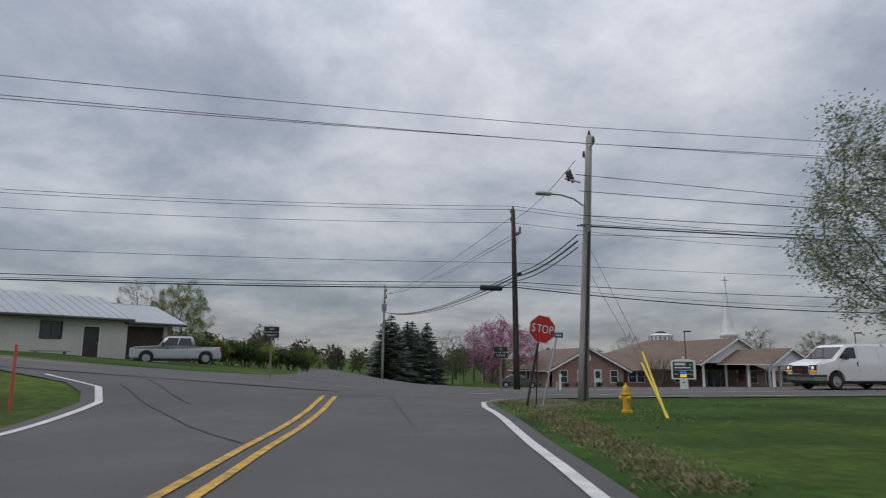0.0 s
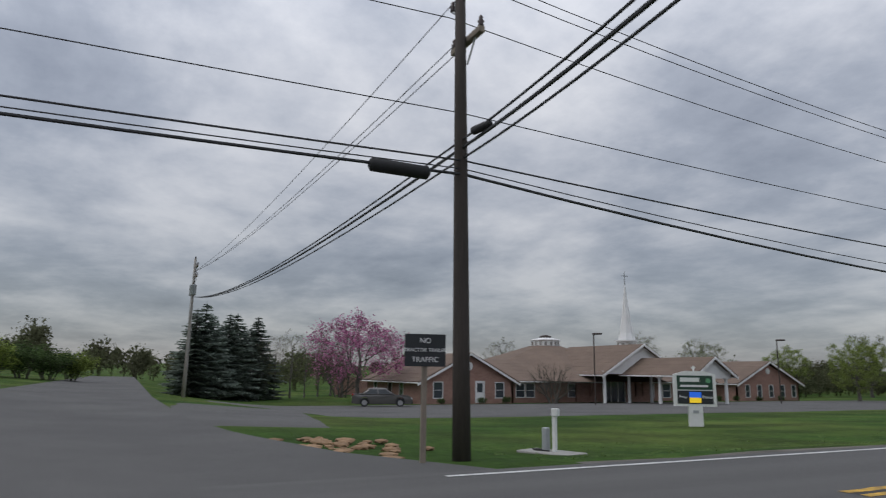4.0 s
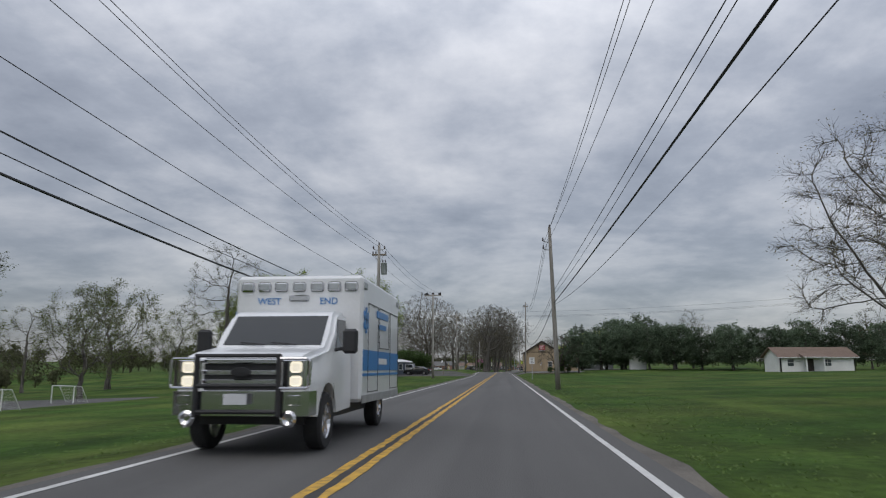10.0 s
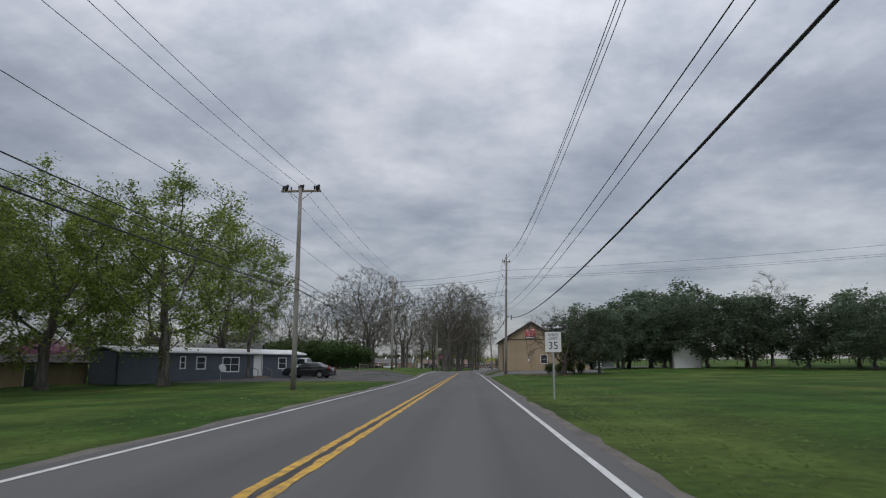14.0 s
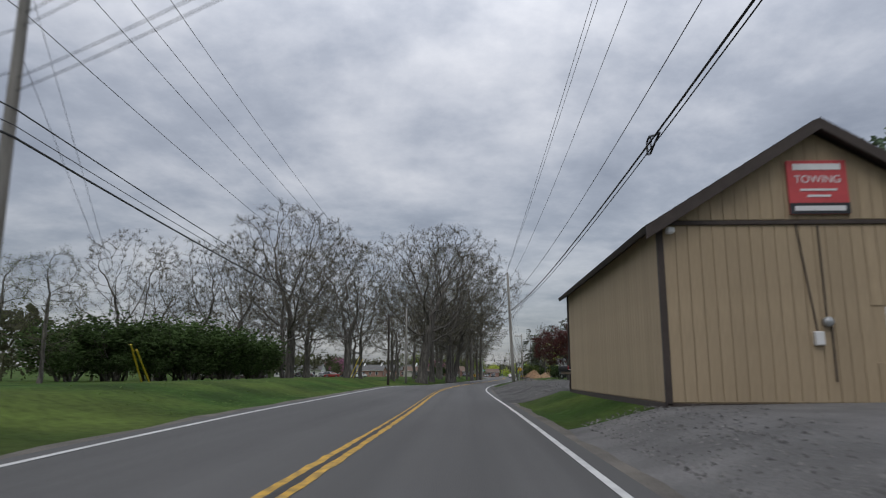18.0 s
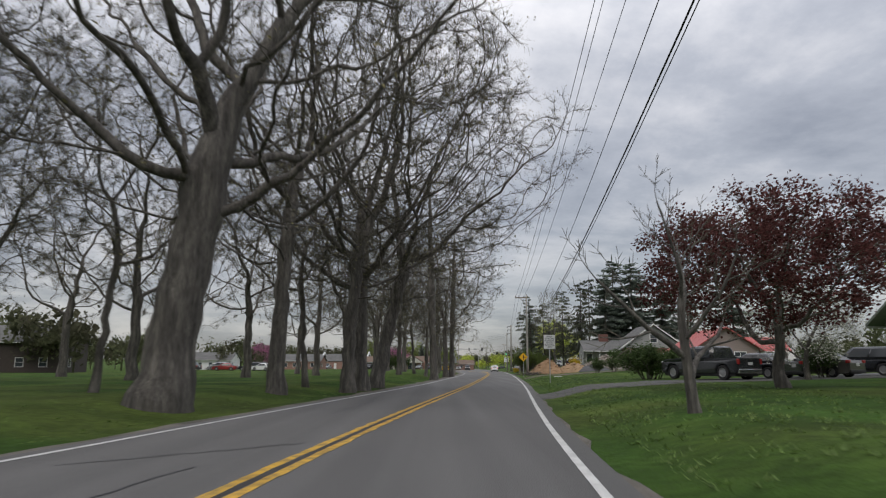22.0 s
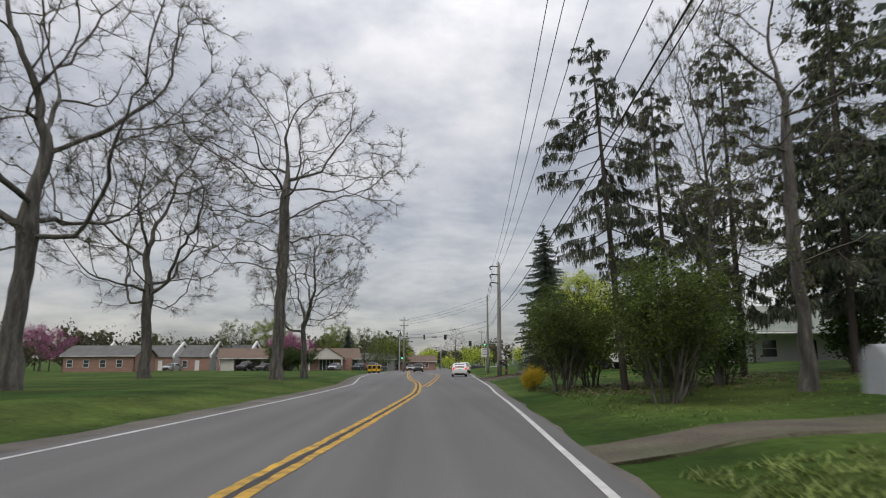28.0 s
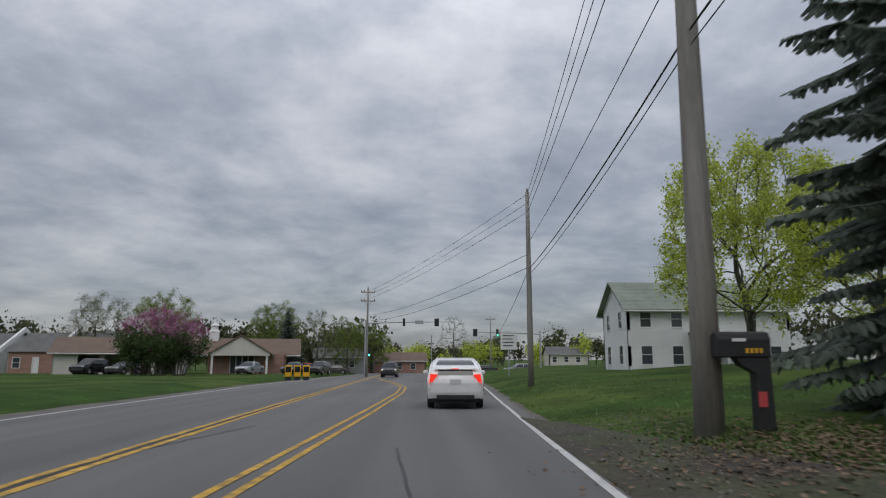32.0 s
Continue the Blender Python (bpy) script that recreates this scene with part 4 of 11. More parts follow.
# cables from the corner pole to the church-side pole and beyond down the side road
for za, zb, rad in ((5.15, 5.35, 0.02), (4.95, 5.2, 0.03), (4.75, 5.0, 0.02)):
    cable([(5.6, 11.1, za), (-5.0, 12.8, zb), (-51.5, 13.5, 7.0)], rad, 0.018)
for zb in (8.2, 7.3, 7.1):
    cable([(-5.2, 12.8, zb), (-51.5, 13.5, 9.0)], 0.010, 0.012)
cable([(5.6, 11.1, 7.6), (-5.0, 12.8, 8.0)], 0.010, 0.02)
for z1 in (5.5, 5.8, 6.6):
    cable([(5.6, 11.2, z1), (17, 36, 4.0)], 0.012, 0.01)
# splice boxes and slack loops on the cables
def splice(x, y, z, length, rad, ry=90, rz=90):
    bm = bm_new()
    lathe(bm, [(rad * 0.4, -length / 2), (rad, -length / 2 + 0.05), (rad, length / 2 - 0.05), (rad * 0.4, length / 2)], 10, 0, 0, Euler((0, radians(ry), radians(rz))).to_matrix().to_4x4())
    ob = new("cable_splice", finish("cable_splice", bm, M_BLACK, True))
    ob.location = (x, y, z)
    tagged(ob, "black cylindrical splice case hung on the cable", "cable splice")


splice(-4.98, 11.6, 4.62, 1.1, 0.12)
splice(-4.0, 12.6, 5.2, 0.5, 0.07, 90, 10)
splice(-6.6, 50.0, 4.7, 0.5, 0.08)
splice(-4.6, 50.6, 4.95, 0.45, 0.06, 90, 0)
splice(-7.6, 182.5, 6.0, 0.5, 0.08)


def slack_loop(x, y, z, rz=90):
    """Snowshoe-shaped frame that stores spare cable."""
    bm = bm_new()
    pts = [(-0.55, 0, 0), (-0.1, 0, 0.10), (0.3, 0, 0.22), (0.5, 0, 0.16), (0.55, 0, 0), (0.5, 0, -0.16), (0.3, 0, -0.22), (-0.1, 0, -0.10), (-0.55, 0, 0)]
    tube(bm, pts, 0.028, 6)
    tube(bm, [(0.2, 0, 0.2), (0.2, 0, -0.2)], 0.02, 6)
    ob = new("cable_slack_frame", finish("cable_slack_frame", bm, M_BLACK))
    ob.matrix_basis = pose(x, y, z, 0, 0, rz)
    tagged(ob, "black snowshoe frame holding a cable loop", "cable slack frame")


slack_loop(5.2, 95.2, 4.95)
slack_loop(6.1, 170.2, 6.0)
slack_loop(6.3, 189.3, 6.65)

# ---- trees and shrubs: a few grown shapes of each kind, set out many times ----
class Grower:
    """Grows tapered limbs into vertex and face lists."""

    def __init__(self, seed):
        self.rng = random.Random(seed)
        self.limb_v, self.limb_f, self.twig_v, self.twig_f, self.tips = [], [], [], [], []

    def tube(self, pts, radii, sides, twig):
        vs, fs = (self.twig_v, self.twig_f) if twig else (self.limb_v, self.limb_f)
        last, base = None, None
        for i, p in enumerate(pts):
            d = (pts[min(i + 1, len(pts) - 1)] - pts[max(i - 1, 0)]).normalized()
            a = d.orthogonal().normalized() if last is None else (last - d * last.dot(d)).normalized()
            last = a
            b = d.cross(a)
            start = len(vs)
            for k in range(sides):
                an = k * 2 * math.pi / sides
                vs.append(p + (a * math.cos(an) + b * math.sin(an)) * radii[i])
            if base is not None:
                for k in range(sides):
                    fs.append((base + k, base + (k + 1) % sides, start + (k + 1) % sides, start + k))
            base = start

    def limb(self, p, d, length, r, level, spec):
        rng = self.rng
        last = level >= spec["levels"]
        n = 2 if last else 5 if level <= 1 else 3
        wander, rise = spec["wander"] * (0.6 if level == 0 else 1), spec["rise"]
        pts, dirs = [p.copy()], [d.copy()]
        for k in range(n):
            d = (d + Vector((rng.uniform(-1, 1), rng.uniform(-1, 1), rng.uniform(-0.8, 0.8))) * wander + Vector((0, 0, rise if level else 0.05))).normalized()
            p = p + d * (length / n)
            pts.append(p.copy()), dirs.append(d.copy())
        end = 0.6 if level == 0 else 0.35
        radii = [r * (1 - (1 - end) * k / n) for k in range(n + 1)]
        if level == 0:
            radii[0] *= 1.35
        twig = level >= spec["twig_from"]
        self.tube(pts, radii, 10 if level == 0 else 7 if level == 1 else 5 if level == 2 else 3, twig)
        if last:
            self.tips.append((pts[-1], dirs[-1]))
            if rng.random() < 0.5:
                self.tips.append((pts[len(pts) // 2], dirs[len(pts) // 2]))
            return
        kids = spec["kids"][min(level, len(spec["kids"]) - 1)]
        first = spec["fork"] if level == 0 else 0.25
        for k in range(kids):
            f = first + (1 - first) * (k + rng.uniform(0.1, 0.9)) / kids if k < kids - 1 else 1.0
            i = min(n - 1, int(f * n))
            q = pts[i].lerp(pts[i + 1], f * n - i)
            dd = dirs[min(n, i + 1)]
            side = dd.orthogonal().normalized()
            side.rotate(Matrix.Rotation(k * 2.4 + rng.uniform(-0.5, 0.5), 3, dd))
            spread = spec["spread"][min(level, len(spec["spread"]) - 1)] * rng.uniform(0.75, 1.25)
            if f == 1.0:
                spread *= 0.4
            nd = (dd * math.cos(spread) + side * math.sin(spread)).normalized()
            ratio = spec["ratio"][min(level, len(spec["ratio"]) - 1)] * rng.uniform(0.75, 1.15) * (1.0 if level == 0 else 1.1 - 0.45 * f)
            rr = radii[min(i + 1, n)] * (0.72 if level == 0 else 0.62) * rng.uniform(0.85, 1.1)
            self.limb(q, nd, length * ratio, max(rr, spec.get("rmin", 0.008)), level + 1, spec)


def quad_leaves(tips, rng, count, size, spread, droop=0.0):
    """Small bent leaf quads scattered round the tips."""
    vs, fs = [], []
    for _ in range(count):
        p, d = tips[rng.randrange(len(tips))]
        c = p + Vector((rng.gauss(0, spread), rng.gauss(0, spread), rng.gauss(0, spread) - droop))
        a = Vector((rng.uniform(-1, 1), rng.uniform(-1, 1), rng.uniform(-0.7, 0.7))).normalized()
        b = a.orthogonal().normalized()
        b.rotate(Matrix.Rotation(rng.uniform(0, 6.28), 3, a))
        s = size * rng.uniform(0.6, 1.4)
        n = len(vs)
        bend = a.cross(b) * s * 0.3
        vs += [c - a * s, c - b * s * 0.55 + bend, c + a * s, c + b * s * 0.55 + bend]
        fs.append((n, n + 1, n + 2, n + 3))
    return vs, fs


OAK = dict(levels=5, twig_from=3, wander=0.22, rise=0.05, kids=[7, 5, 5, 4, 3], fork=0.40, spread=[1.0, 0.8, 0.75, 0.7], ratio=[0.95, 0.62, 0.6, 0.6, 0.62], rmin=0.010)
SHRUB = dict(levels=2, twig_from=1, wander=0.16, rise=0.08, kids=[5, 4], fork=0.1, spread=[0.5, 0.5, 0.6], ratio=[0.8, 0.6, 0.55], rmin=0.006)


def tree_meshes(key, seed, spec, height, trunk_r, trunk_share, leaves=0, leaf_size=0.1, leaf_mat=None, leaf_spread=0.25, stems=1, bark=None, twig_mat=None):
    """Meshes of one grown tree, scaled so that it stands that high: trunk, twigs, leaves."""
    g = Grower(seed)
    for s in range(stems):
        an = s * 2.4
        d = Vector((0, 0, 1)) if stems == 1 else Vector((math.cos(an) * 0.45 * g.rng.uniform(0.2, 1), math.sin(an) * 0.45 * g.rng.uniform(0.2, 1), 1)).normalized()
        o = Vector((0, 0, -0.25)) if stems == 1 else Vector((math.cos(an) * 0.25, math.sin(an) * 0.25, -0.1))
        g.limb(o, d, trunk_share, trunk_r, 0, spec)
    top = max(v.z for v in g.twig_v + g.limb_v)
    k = height / top
    sc = Matrix.Diagonal((k, k, k))
    flat = [(v[0] * k, v[1] * k, v[2] * k) for v in g.limb_v]
    out = {"trunk": raw_mesh(key + "_trunk", flat, g.limb_f, bark or M_BARK, True)}
    if g.twig_v:
        out["crown"] = raw_mesh(key + "_twigs", [(v[0] * k, v[1] * k, v[2] * k) for v in g.twig_v], g.twig_f, twig_mat or M_TWIG)
    if leaves:
        tips = [(p * k, d) for p, d in g.tips]
        vs, fs = quad_leaves(tips, g.rng, leaves, leaf_size, leaf_spread)
        out["foliage"] = raw_mesh(key + "_leaves", vs, fs, leaf_mat)
    return out


def conifer_meshes(key, seed, height, width, bare=0.08, tiers=26, per=9, droop=0.25, material=None, ragged=0.25, gap=0.0, taper=0.8, fine=1.0, drip=1.0):
    """Trunk, boughs and hanging needle sprays of a spruce or fir."""
    rng = random.Random(seed)
    g = Grower(seed)
    g.tube([Vector((0, 0, -0.3)), Vector((0, 0, height * 0.5)), Vector((0, 0, height))], [height * 0.0125, height * 0.009, 0.02], 8, False)
    vs, fs = [], []
    for t in range(tiers):
        f = t / (tiers - 1)
        z = height * (bare + (0.985 - bare) * f)
        reach = width * (1 - f) ** taper * (0.55 + 0.45 * min(1, f * 6 + 0.35)) + 0.12
        if gap and rng.random() < gap:
            continue
        count = max(4, int(per * (1 - 0.5 * f)))
        for b in range(count):
            an = b * 2 * math.pi / count + t * 0.9 + rng.uniform(-0.25, 0.25)
            ln = reach * rng.uniform(1 - ragged, 1 + ragged * 0.6)
            out = Vector((math.cos(an), math.sin(an), 0))
            side = Vector((-math.sin(an), math.cos(an), 0))
            p0 = Vector((0, 0, z + rng.uniform(-1.1, 1.1) * height / tiers * (1 - 0.6 * f)))
            tip = p0 + out * ln + Vector((0, 0, -droop * ln + 0.10 * ln * f * 3))
            mid_p = p0.lerp(tip, 0.55) + Vector((0, 0, -0.06 * ln))
            g.tube([p0, mid_p, tip], [0.02 + 0.012 * ln, 0.014 + 0.006 * ln, 0.006], 3, False)
            steps = max(4, int(ln * 5.0 * fine))
            for s in range(steps):
                q = (s + rng.uniform(0.2, 0.9)) / steps
                c = p0.lerp(mid_p, q / 0.55) if q < 0.55 else mid_p.lerp(tip, (q - 0.55) / 0.45)
                w = (0.36 + 0.42 * ln * (1 - q) * 0.55) * rng.uniform(0.7, 1.2) * min(1.0, height / 9) * fine ** -0.7
                for sx in (-1, 1):
                    hang = Vector((0, 0, -rng.uniform(0.10, 0.42) * w - 0.04))
                    e = c + side * sx * w * rng.uniform(0.7, 1.1) + out * w * rng.uniform(0.25, 0.8) + hang
                    h = out * w * 0.30
                    n = len(vs)
                    vs += [c - h, c + h + Vector((0, 0, 0.03)), e + h * 0.5, e - h * 0.3 + Vector((0, 0, -0.10 * w))]
                    fs.append((n, n + 1, n + 2, n + 3))
                n = len(vs)
                e = c + Vector((rng.uniform(-0.1, 0.1), rng.uniform(-0.1, 0.1), -w * drip * rng.uniform(0.35, 0.9)))
                vs += [c - out * w * 0.28, c + out * w * 0.28, e]
                fs.append((n, n + 1, n + 2))
    n = len(vs)
    for k in range(6):
        an = k * 1.05
        vs += [Vector((0, 0, height * 1.02)), Vector((0.12 * math.cos(an), 0.12 * math.sin(an), height * 0.955)), Vector((0.12 * math.cos(an + 0.7), 0.12 * math.sin(an + 0.7), height * 0.965))]
        fs.append((n + 3 * k, n + 3 * k + 1, n + 3 * k + 2))
    return {"trunk": raw_mesh(key + "_trunk", g.limb_v, g.limb_f, M_BARK), "foliage": raw_mesh(key + "_needles", vs, fs, material or M_NEEDLE)}


def ragged_meshes(key, seed, height, reach, bare, lean=(0.0, 0.0), fine=1):
    """An old spruce: a bare lower stem, uneven drooping boughs with gaps between them, and short needle sprays that hang from their side twigs."""
    rng = random.Random(seed)
    g = Grower(seed)

    def axis(z):
        return Vector((lean[0] * z, lean[1] * z, z))
    g.tube([axis(height * f - (0.3 if f == 0 else 0)) for f in (0, 0.3, 0.6, 0.85, 1.0)], [height * 0.0105, height * 0.0085, height * 0.006, height * 0.003, 0.012], 9, False)
    vs, fs = [], []
    z = height * bare
    while z < height * 0.985:
        f = (z / height - bare) / (1 - bare)
        for _ in range(rng.choice((2, 3, 3, 4))):
            an = rng.uniform(0, 6.283)
            ln = reach * (1 - f) ** 0.6 * rng.uniform(0.4, 1.1) + 0.3
            out = Vector((math.cos(an), math.sin(an), 0))
            side = Vector((-out.y, out.x, 0))
            p0 = axis(z)
            p1 = p0 + out * ln * 0.5 + Vector((0, 0, -0.16 * ln)) + side * rng.uniform(-0.1, 0.1) * ln
            p2 = p0 + out * ln + Vector((0, 0, -(0.30 - 0.2 * f) * ln + 0.10))
            g.tube([p0, p1, p2], [0.014 + 0.007 * ln, 0.010 + 0.004 * ln, 0.005], 4, False)
            for _b in range(int(3 + ln * 2.6)):
                q = 1 - rng.random() ** 1.2 * 0.8
                c = p0.lerp(p1, q * 2) if q < 0.5 else p1.lerp(p2, q * 2 - 1)
                l2 = rng.uniform(0.3, 0.9) * (1.1 - 0.5 * f)
                e2 = c + (out * rng.uniform(0.1, 0.9) + side * rng.uniform(-1, 1)).normalized() * l2 + Vector((0, 0, -l2 * rng.uniform(0.15, 0.6)))
                g.tube([c, e2], [0.008, 0.004], 3, False)
                for _k in range(8 * fine):
                    t0 = c.lerp(e2, rng.uniform(0.1, 1.0))
                    e = t0 + Vector((rng.gauss(0, 0.09), rng.gauss(0, 0.09), -rng.uniform(0.14, 0.5) * (1.1 - 0.5 * f)))
                    u = Vector((rng.uniform(-1, 1), rng.uniform(-1, 1), 0)).normalized() * rng.uniform(0.024, 0.05) * (0.42 if fine > 2 else 0.8)
                    n = len(vs)
                    vs += [t0 - u, t0 + u, t0.lerp(e, 0.6) + u * 1.3, e, t0.lerp(e, 0.6) - u * 1.3]
                    fs.append((n, n + 1, n + 2, n + 3, n + 4))
        z += height * rng.uniform(0.016, 0.042)
    return {"trunk": raw_mesh(key + "_trunk", g.limb_v, g.limb_f, M_POLE_D, True), "foliage": raw_mesh(key + "_needles", vs, fs, M_OLDNEEDLE)}


def plant(meshes, key, x, y, size=1.0, rz=0.0, label="", name="tree", category="tree", group="trees", lean=0.0, z=None, sx=1.0):
    """Sets a grown shape on the ground; repeats share its meshes."""
    ob = new(name)
    ob.matrix_basis = pose(x, y, (land_z(x, y) if z is None else z) - 0.02, 0, lean, rz) @ Matrix.Diagonal((size * sx, size * sx, size, 1))
    tagged(ob, label, category, group)
    for part_name, me in meshes.items():
        share(part_name, me, ob)
    return ob


def oak_meshes(key, seed, height, radius, base, low, points, twigs, trunk_r, step=0.55, crook=0.26, lean=(0.0, 0.0), leader=0.0, dome=0.42, bark=None, twig_mat=None, leaves=1300, leaf_size=0.055, leaf_mat=None, leaf_spread=0.10, twig_len=0.6, twig_r=0.010):
    """A tree whose limbs grow towards free space in a rounded crown, then carry sprays of fine twigs. leader: how far up the crown the trunk runs on."""
    rng = np.random.default_rng(seed)
    mid_z, half = (height + low) / 2, (height - low) / 2
    d = rng.normal(size=(points, 3))
    d /= np.linalg.norm(d, axis=1)[:, None]
    lump = 1 + 0.07 * np.sin(d[:, 0] * 4 + seed) * np.sin(d[:, 1] * 4 + 2 * seed) + 0.06 * np.sin(d[:, 2] * 6 + seed)
    goal = d * (rng.random(points) ** dome * lump)[:, None] * (radius, radius, half) + (0, 0, mid_z)
    goal[:, 0] += lean[0] * np.maximum(goal[:, 2], 0)
    goal[:, 1] += lean[1] * np.maximum(goal[:, 2], 0)
    goal = goal[(goal[:, 2] > low) & ~((np.hypot(goal[:, 0], goal[:, 1]) < 1.0) & (goal[:, 2] < base))]
    sway = rng.normal(size=2) * 0.02 + lean
    pos, par, way = [np.array((0, 0, -0.3))], [-1], [np.array((0, 0, 1.0))]
    stem = base + leader * (height - base)
    while pos[-1][2] < stem:
        z = pos[-1][2] + step
        pos.append(np.array((sway[0] * z + 0.05 * rng.normal(), sway[1] * z + 0.05 * rng.normal(), z)))
        par.append(len(pos) - 2)
        way.append(np.array((0, 0, 0.25)))
    near = np.full(len(goal), 0)
    gap = np.full(len(goal), 1e9)
    fresh = range(max(0, int(len(pos) * base / stem * 0.6)), len(pos))
    live = np.ones(len(goal), bool)
    for _ in range(70):
        for i in fresh:
            g = np.linalg.norm(goal - pos[i], axis=1)
            m = g < gap
            gap[m], near[m] = g[m], i
        live &= gap > step * 1.5
        pull = {}
        for k in np.nonzero(live & (gap < 9.0))[0]:
            v = goal[k] - pos[near[k]]
            pull.setdefault(int(near[k]), []).append(v / np.linalg.norm(v))
        if not pull:
            break
        start = len(pos)
        for i, vs in pull.items():
            v = np.sum(vs, axis=0)
            n = np.linalg.norm(v)
            if n < 0.05:
                continue
            v = v / n + 0.5 * way[i] + rng.normal(size=3) * crook
            v /= np.linalg.norm(v)
            pos.append(pos[i] + v * step)
            par.append(i)
            way.append(v)
        fresh = range(start, len(pos))
        if start == len(pos):
            break
    n = len(pos)
    kids = [[] for _ in range(n)]
    for i in range(1, n):
        kids[par[i]].append(i)
    flow = np.zeros(n)
    for i in range(n - 1, -1, -1):
        flow[i] = max(1.0, sum(flow[k] for k in kids[i]))
    rad = 0.015 * flow ** (math.log(trunk_r / 0.015) / math.log(max(2.0, flow[0])))
    for i in range(n):
        if flow[i] > flow[0] * 0.97:
            rad[i] *= 0.86 + 0.18 * max(0.0, 1 - pos[i][2] / base) + 0.5 * math.exp(-max(0.0, pos[i][2]) / 0.45)
        elif flow[i] > 12:
            rad[i] *= 1.08
    g = Grower(seed)
    pv = [Vector(p) for p in pos]
    todo = [0]
    while todo:
        i = todo.pop()
        run = [i] if par[i] < 0 else [par[i], i]
        while kids[run[-1]]:
            ks = sorted(kids[run[-1]], key=lambda q: -flow[q])
            todo += ks[1:]
            run.append(ks[0])
        pts = [pv[q] for q in run]
        rr = [float(rad[q]) for q in run]
        if par[i] >= 0:
            rr[0] = rr[1] * 1.1
        g.tube(pts, rr, 11 if rr[0] > 0.2 else 6 if rr[0] > 0.09 else 4 if rr[0] > 0.04 else 3, rr[0] < 0.045)
    gr = random.Random(seed)
    ends = [q for q in range(1, n) if flow[q] <= 3]
    tips = []
    for q in ends:
        ahead = (pv[q] - pv[par[q]]).normalized()
        rho = (pv[q] - Vector((lean[0] * pv[q].z, lean[1] * pv[q].z, mid_z)))
        rho = Vector((rho.x / radius, rho.y / radius, rho.z / half))
        share_ = 1.1 if leaves > 4000 else 1.5 if rho.length > 0.72 else 0.8 if rho.length > 0.5 else 0.3
        away = rho.normalized() * 0.3
        for _ in range(int((twigs if flow[q] == 1 else twigs / 2) * share_ + gr.random())):
            dv = (ahead * 0.8 + away + Vector((gr.gauss(0, 0.65), gr.gauss(0, 0.65), gr.gauss(0.05, 0.55)))).normalized()
            ln = twig_len * gr.uniform(0.55, 1.35)
            a = dv.orthogonal().normalized() * twig_r
            c = dv.cross(a)
            o, e = pv[q], pv[q] + dv * ln
            m = len(g.twig_v)
            g.twig_v += [o + a, o - a * 0.5 + c * 0.87, o - a * 0.5 - c * 0.87, e]
            g.twig_f += [(m, m + 1, m + 3), (m + 1, m + 2, m + 3), (m + 2, m, m + 3)]
            for at_f, sgn in ((0.35, -1), (0.5, 1), (0.7, -1)):
                side = o.lerp(e, at_f)
                f = side + (dv + (a * sgn * gr.uniform(0.5, 0.9) + c * gr.uniform(-0.6, 0.6)) / twig_r).normalized() * ln * gr.uniform(0.35, 0.6)
                w = dv * twig_r
                m = len(g.twig_v)
                g.twig_v += [side - w, side + w, f]
                g.twig_f.append((m, m + 1, m + 2))
                tips.append((f, dv))
            tips.append((e, dv))
    out = {"trunk": raw_mesh(key + "_trunk", g.limb_v, g.limb_f, bark or M_BARK, True), "crown": raw_mesh(key + "_twigs", g.twig_v, g.twig_f, twig_mat or M_TWIG)}
    if leaves:
        vs, fs = quad_leaves(tips, gr, leaves, leaf_size, leaf_spread)
        out["foliage"] = raw_mesh(key + "_buds", vs, fs, leaf_mat or M_BUD)
    return out


# old oaks, 22 m at full size: the leaning giant, two domes, a straight-stemmed pin oak, a leaning fork, a slender one
oaks = [oak_meshes("oak", 11, 22, 9.6, 6.3, 4.5, 1400, 9, 0.66, lean=(0.10, 0.02), dome=0.36, twig_r=0.007, crook=0.26, leaves=3600), oak_meshes("oak", 12, 22, 9.2, 5.5, 5.0, 1500, 10, 0.44, dome=0.36, twig_r=0.008, crook=0.26, leaves=3900),
        oak_meshes("oak", 13, 22, 10.4, 7.5, 5.0, 1200, 8, 0.40, lean=(0.19, 0.03), dome=0.36, twig_r=0.007, crook=0.26, leaves=2600), oak_meshes("oak", 14, 22, 6.4, 5.0, 4.0, 800, 8, 0.33, leader=0.8, crook=0.2, twig_r=0.006),
        oak_meshes("oak", 15, 22, 7.6, 7.0, 4.0, 600, 8, 0.32, crook=0.30, lean=(0.03, -0.02), twig_r=0.006), oak_meshes("oak", 16, 16, 5.2, 5.5, 3.4, 360, 8, 0.16, crook=0.34, lean=(0.04, 0.0), twig_r=0.006)]
OAK_H = (22, 22, 22, 22, 22, 16)
back_oaks = [oak_meshes("back_oak", 21 + k, 20, 8.2, 5.5, 4.0, 640, 11, 0.34, step=0.8) for k in range(3)]
lone_oaks = [oak_meshes("lone_oak", 26, 20, 8.4, 9.0, 5.5, 900, 9, 0.36, step=0.6, crook=0.30, leader=0.35, twig_r=0.0095), oak_meshes("lone_oak", 27, 18, 7.5, 6.0, 4.0, 800, 9, 0.34, step=0.6, crook=0.34, twig_r=0.0095), oak_meshes("lone_oak", 28, 12, 5.0, 4.0, 3.2, 560, 7, 0.22, step=0.5, crook=0.36, twig_r=0.0095)]
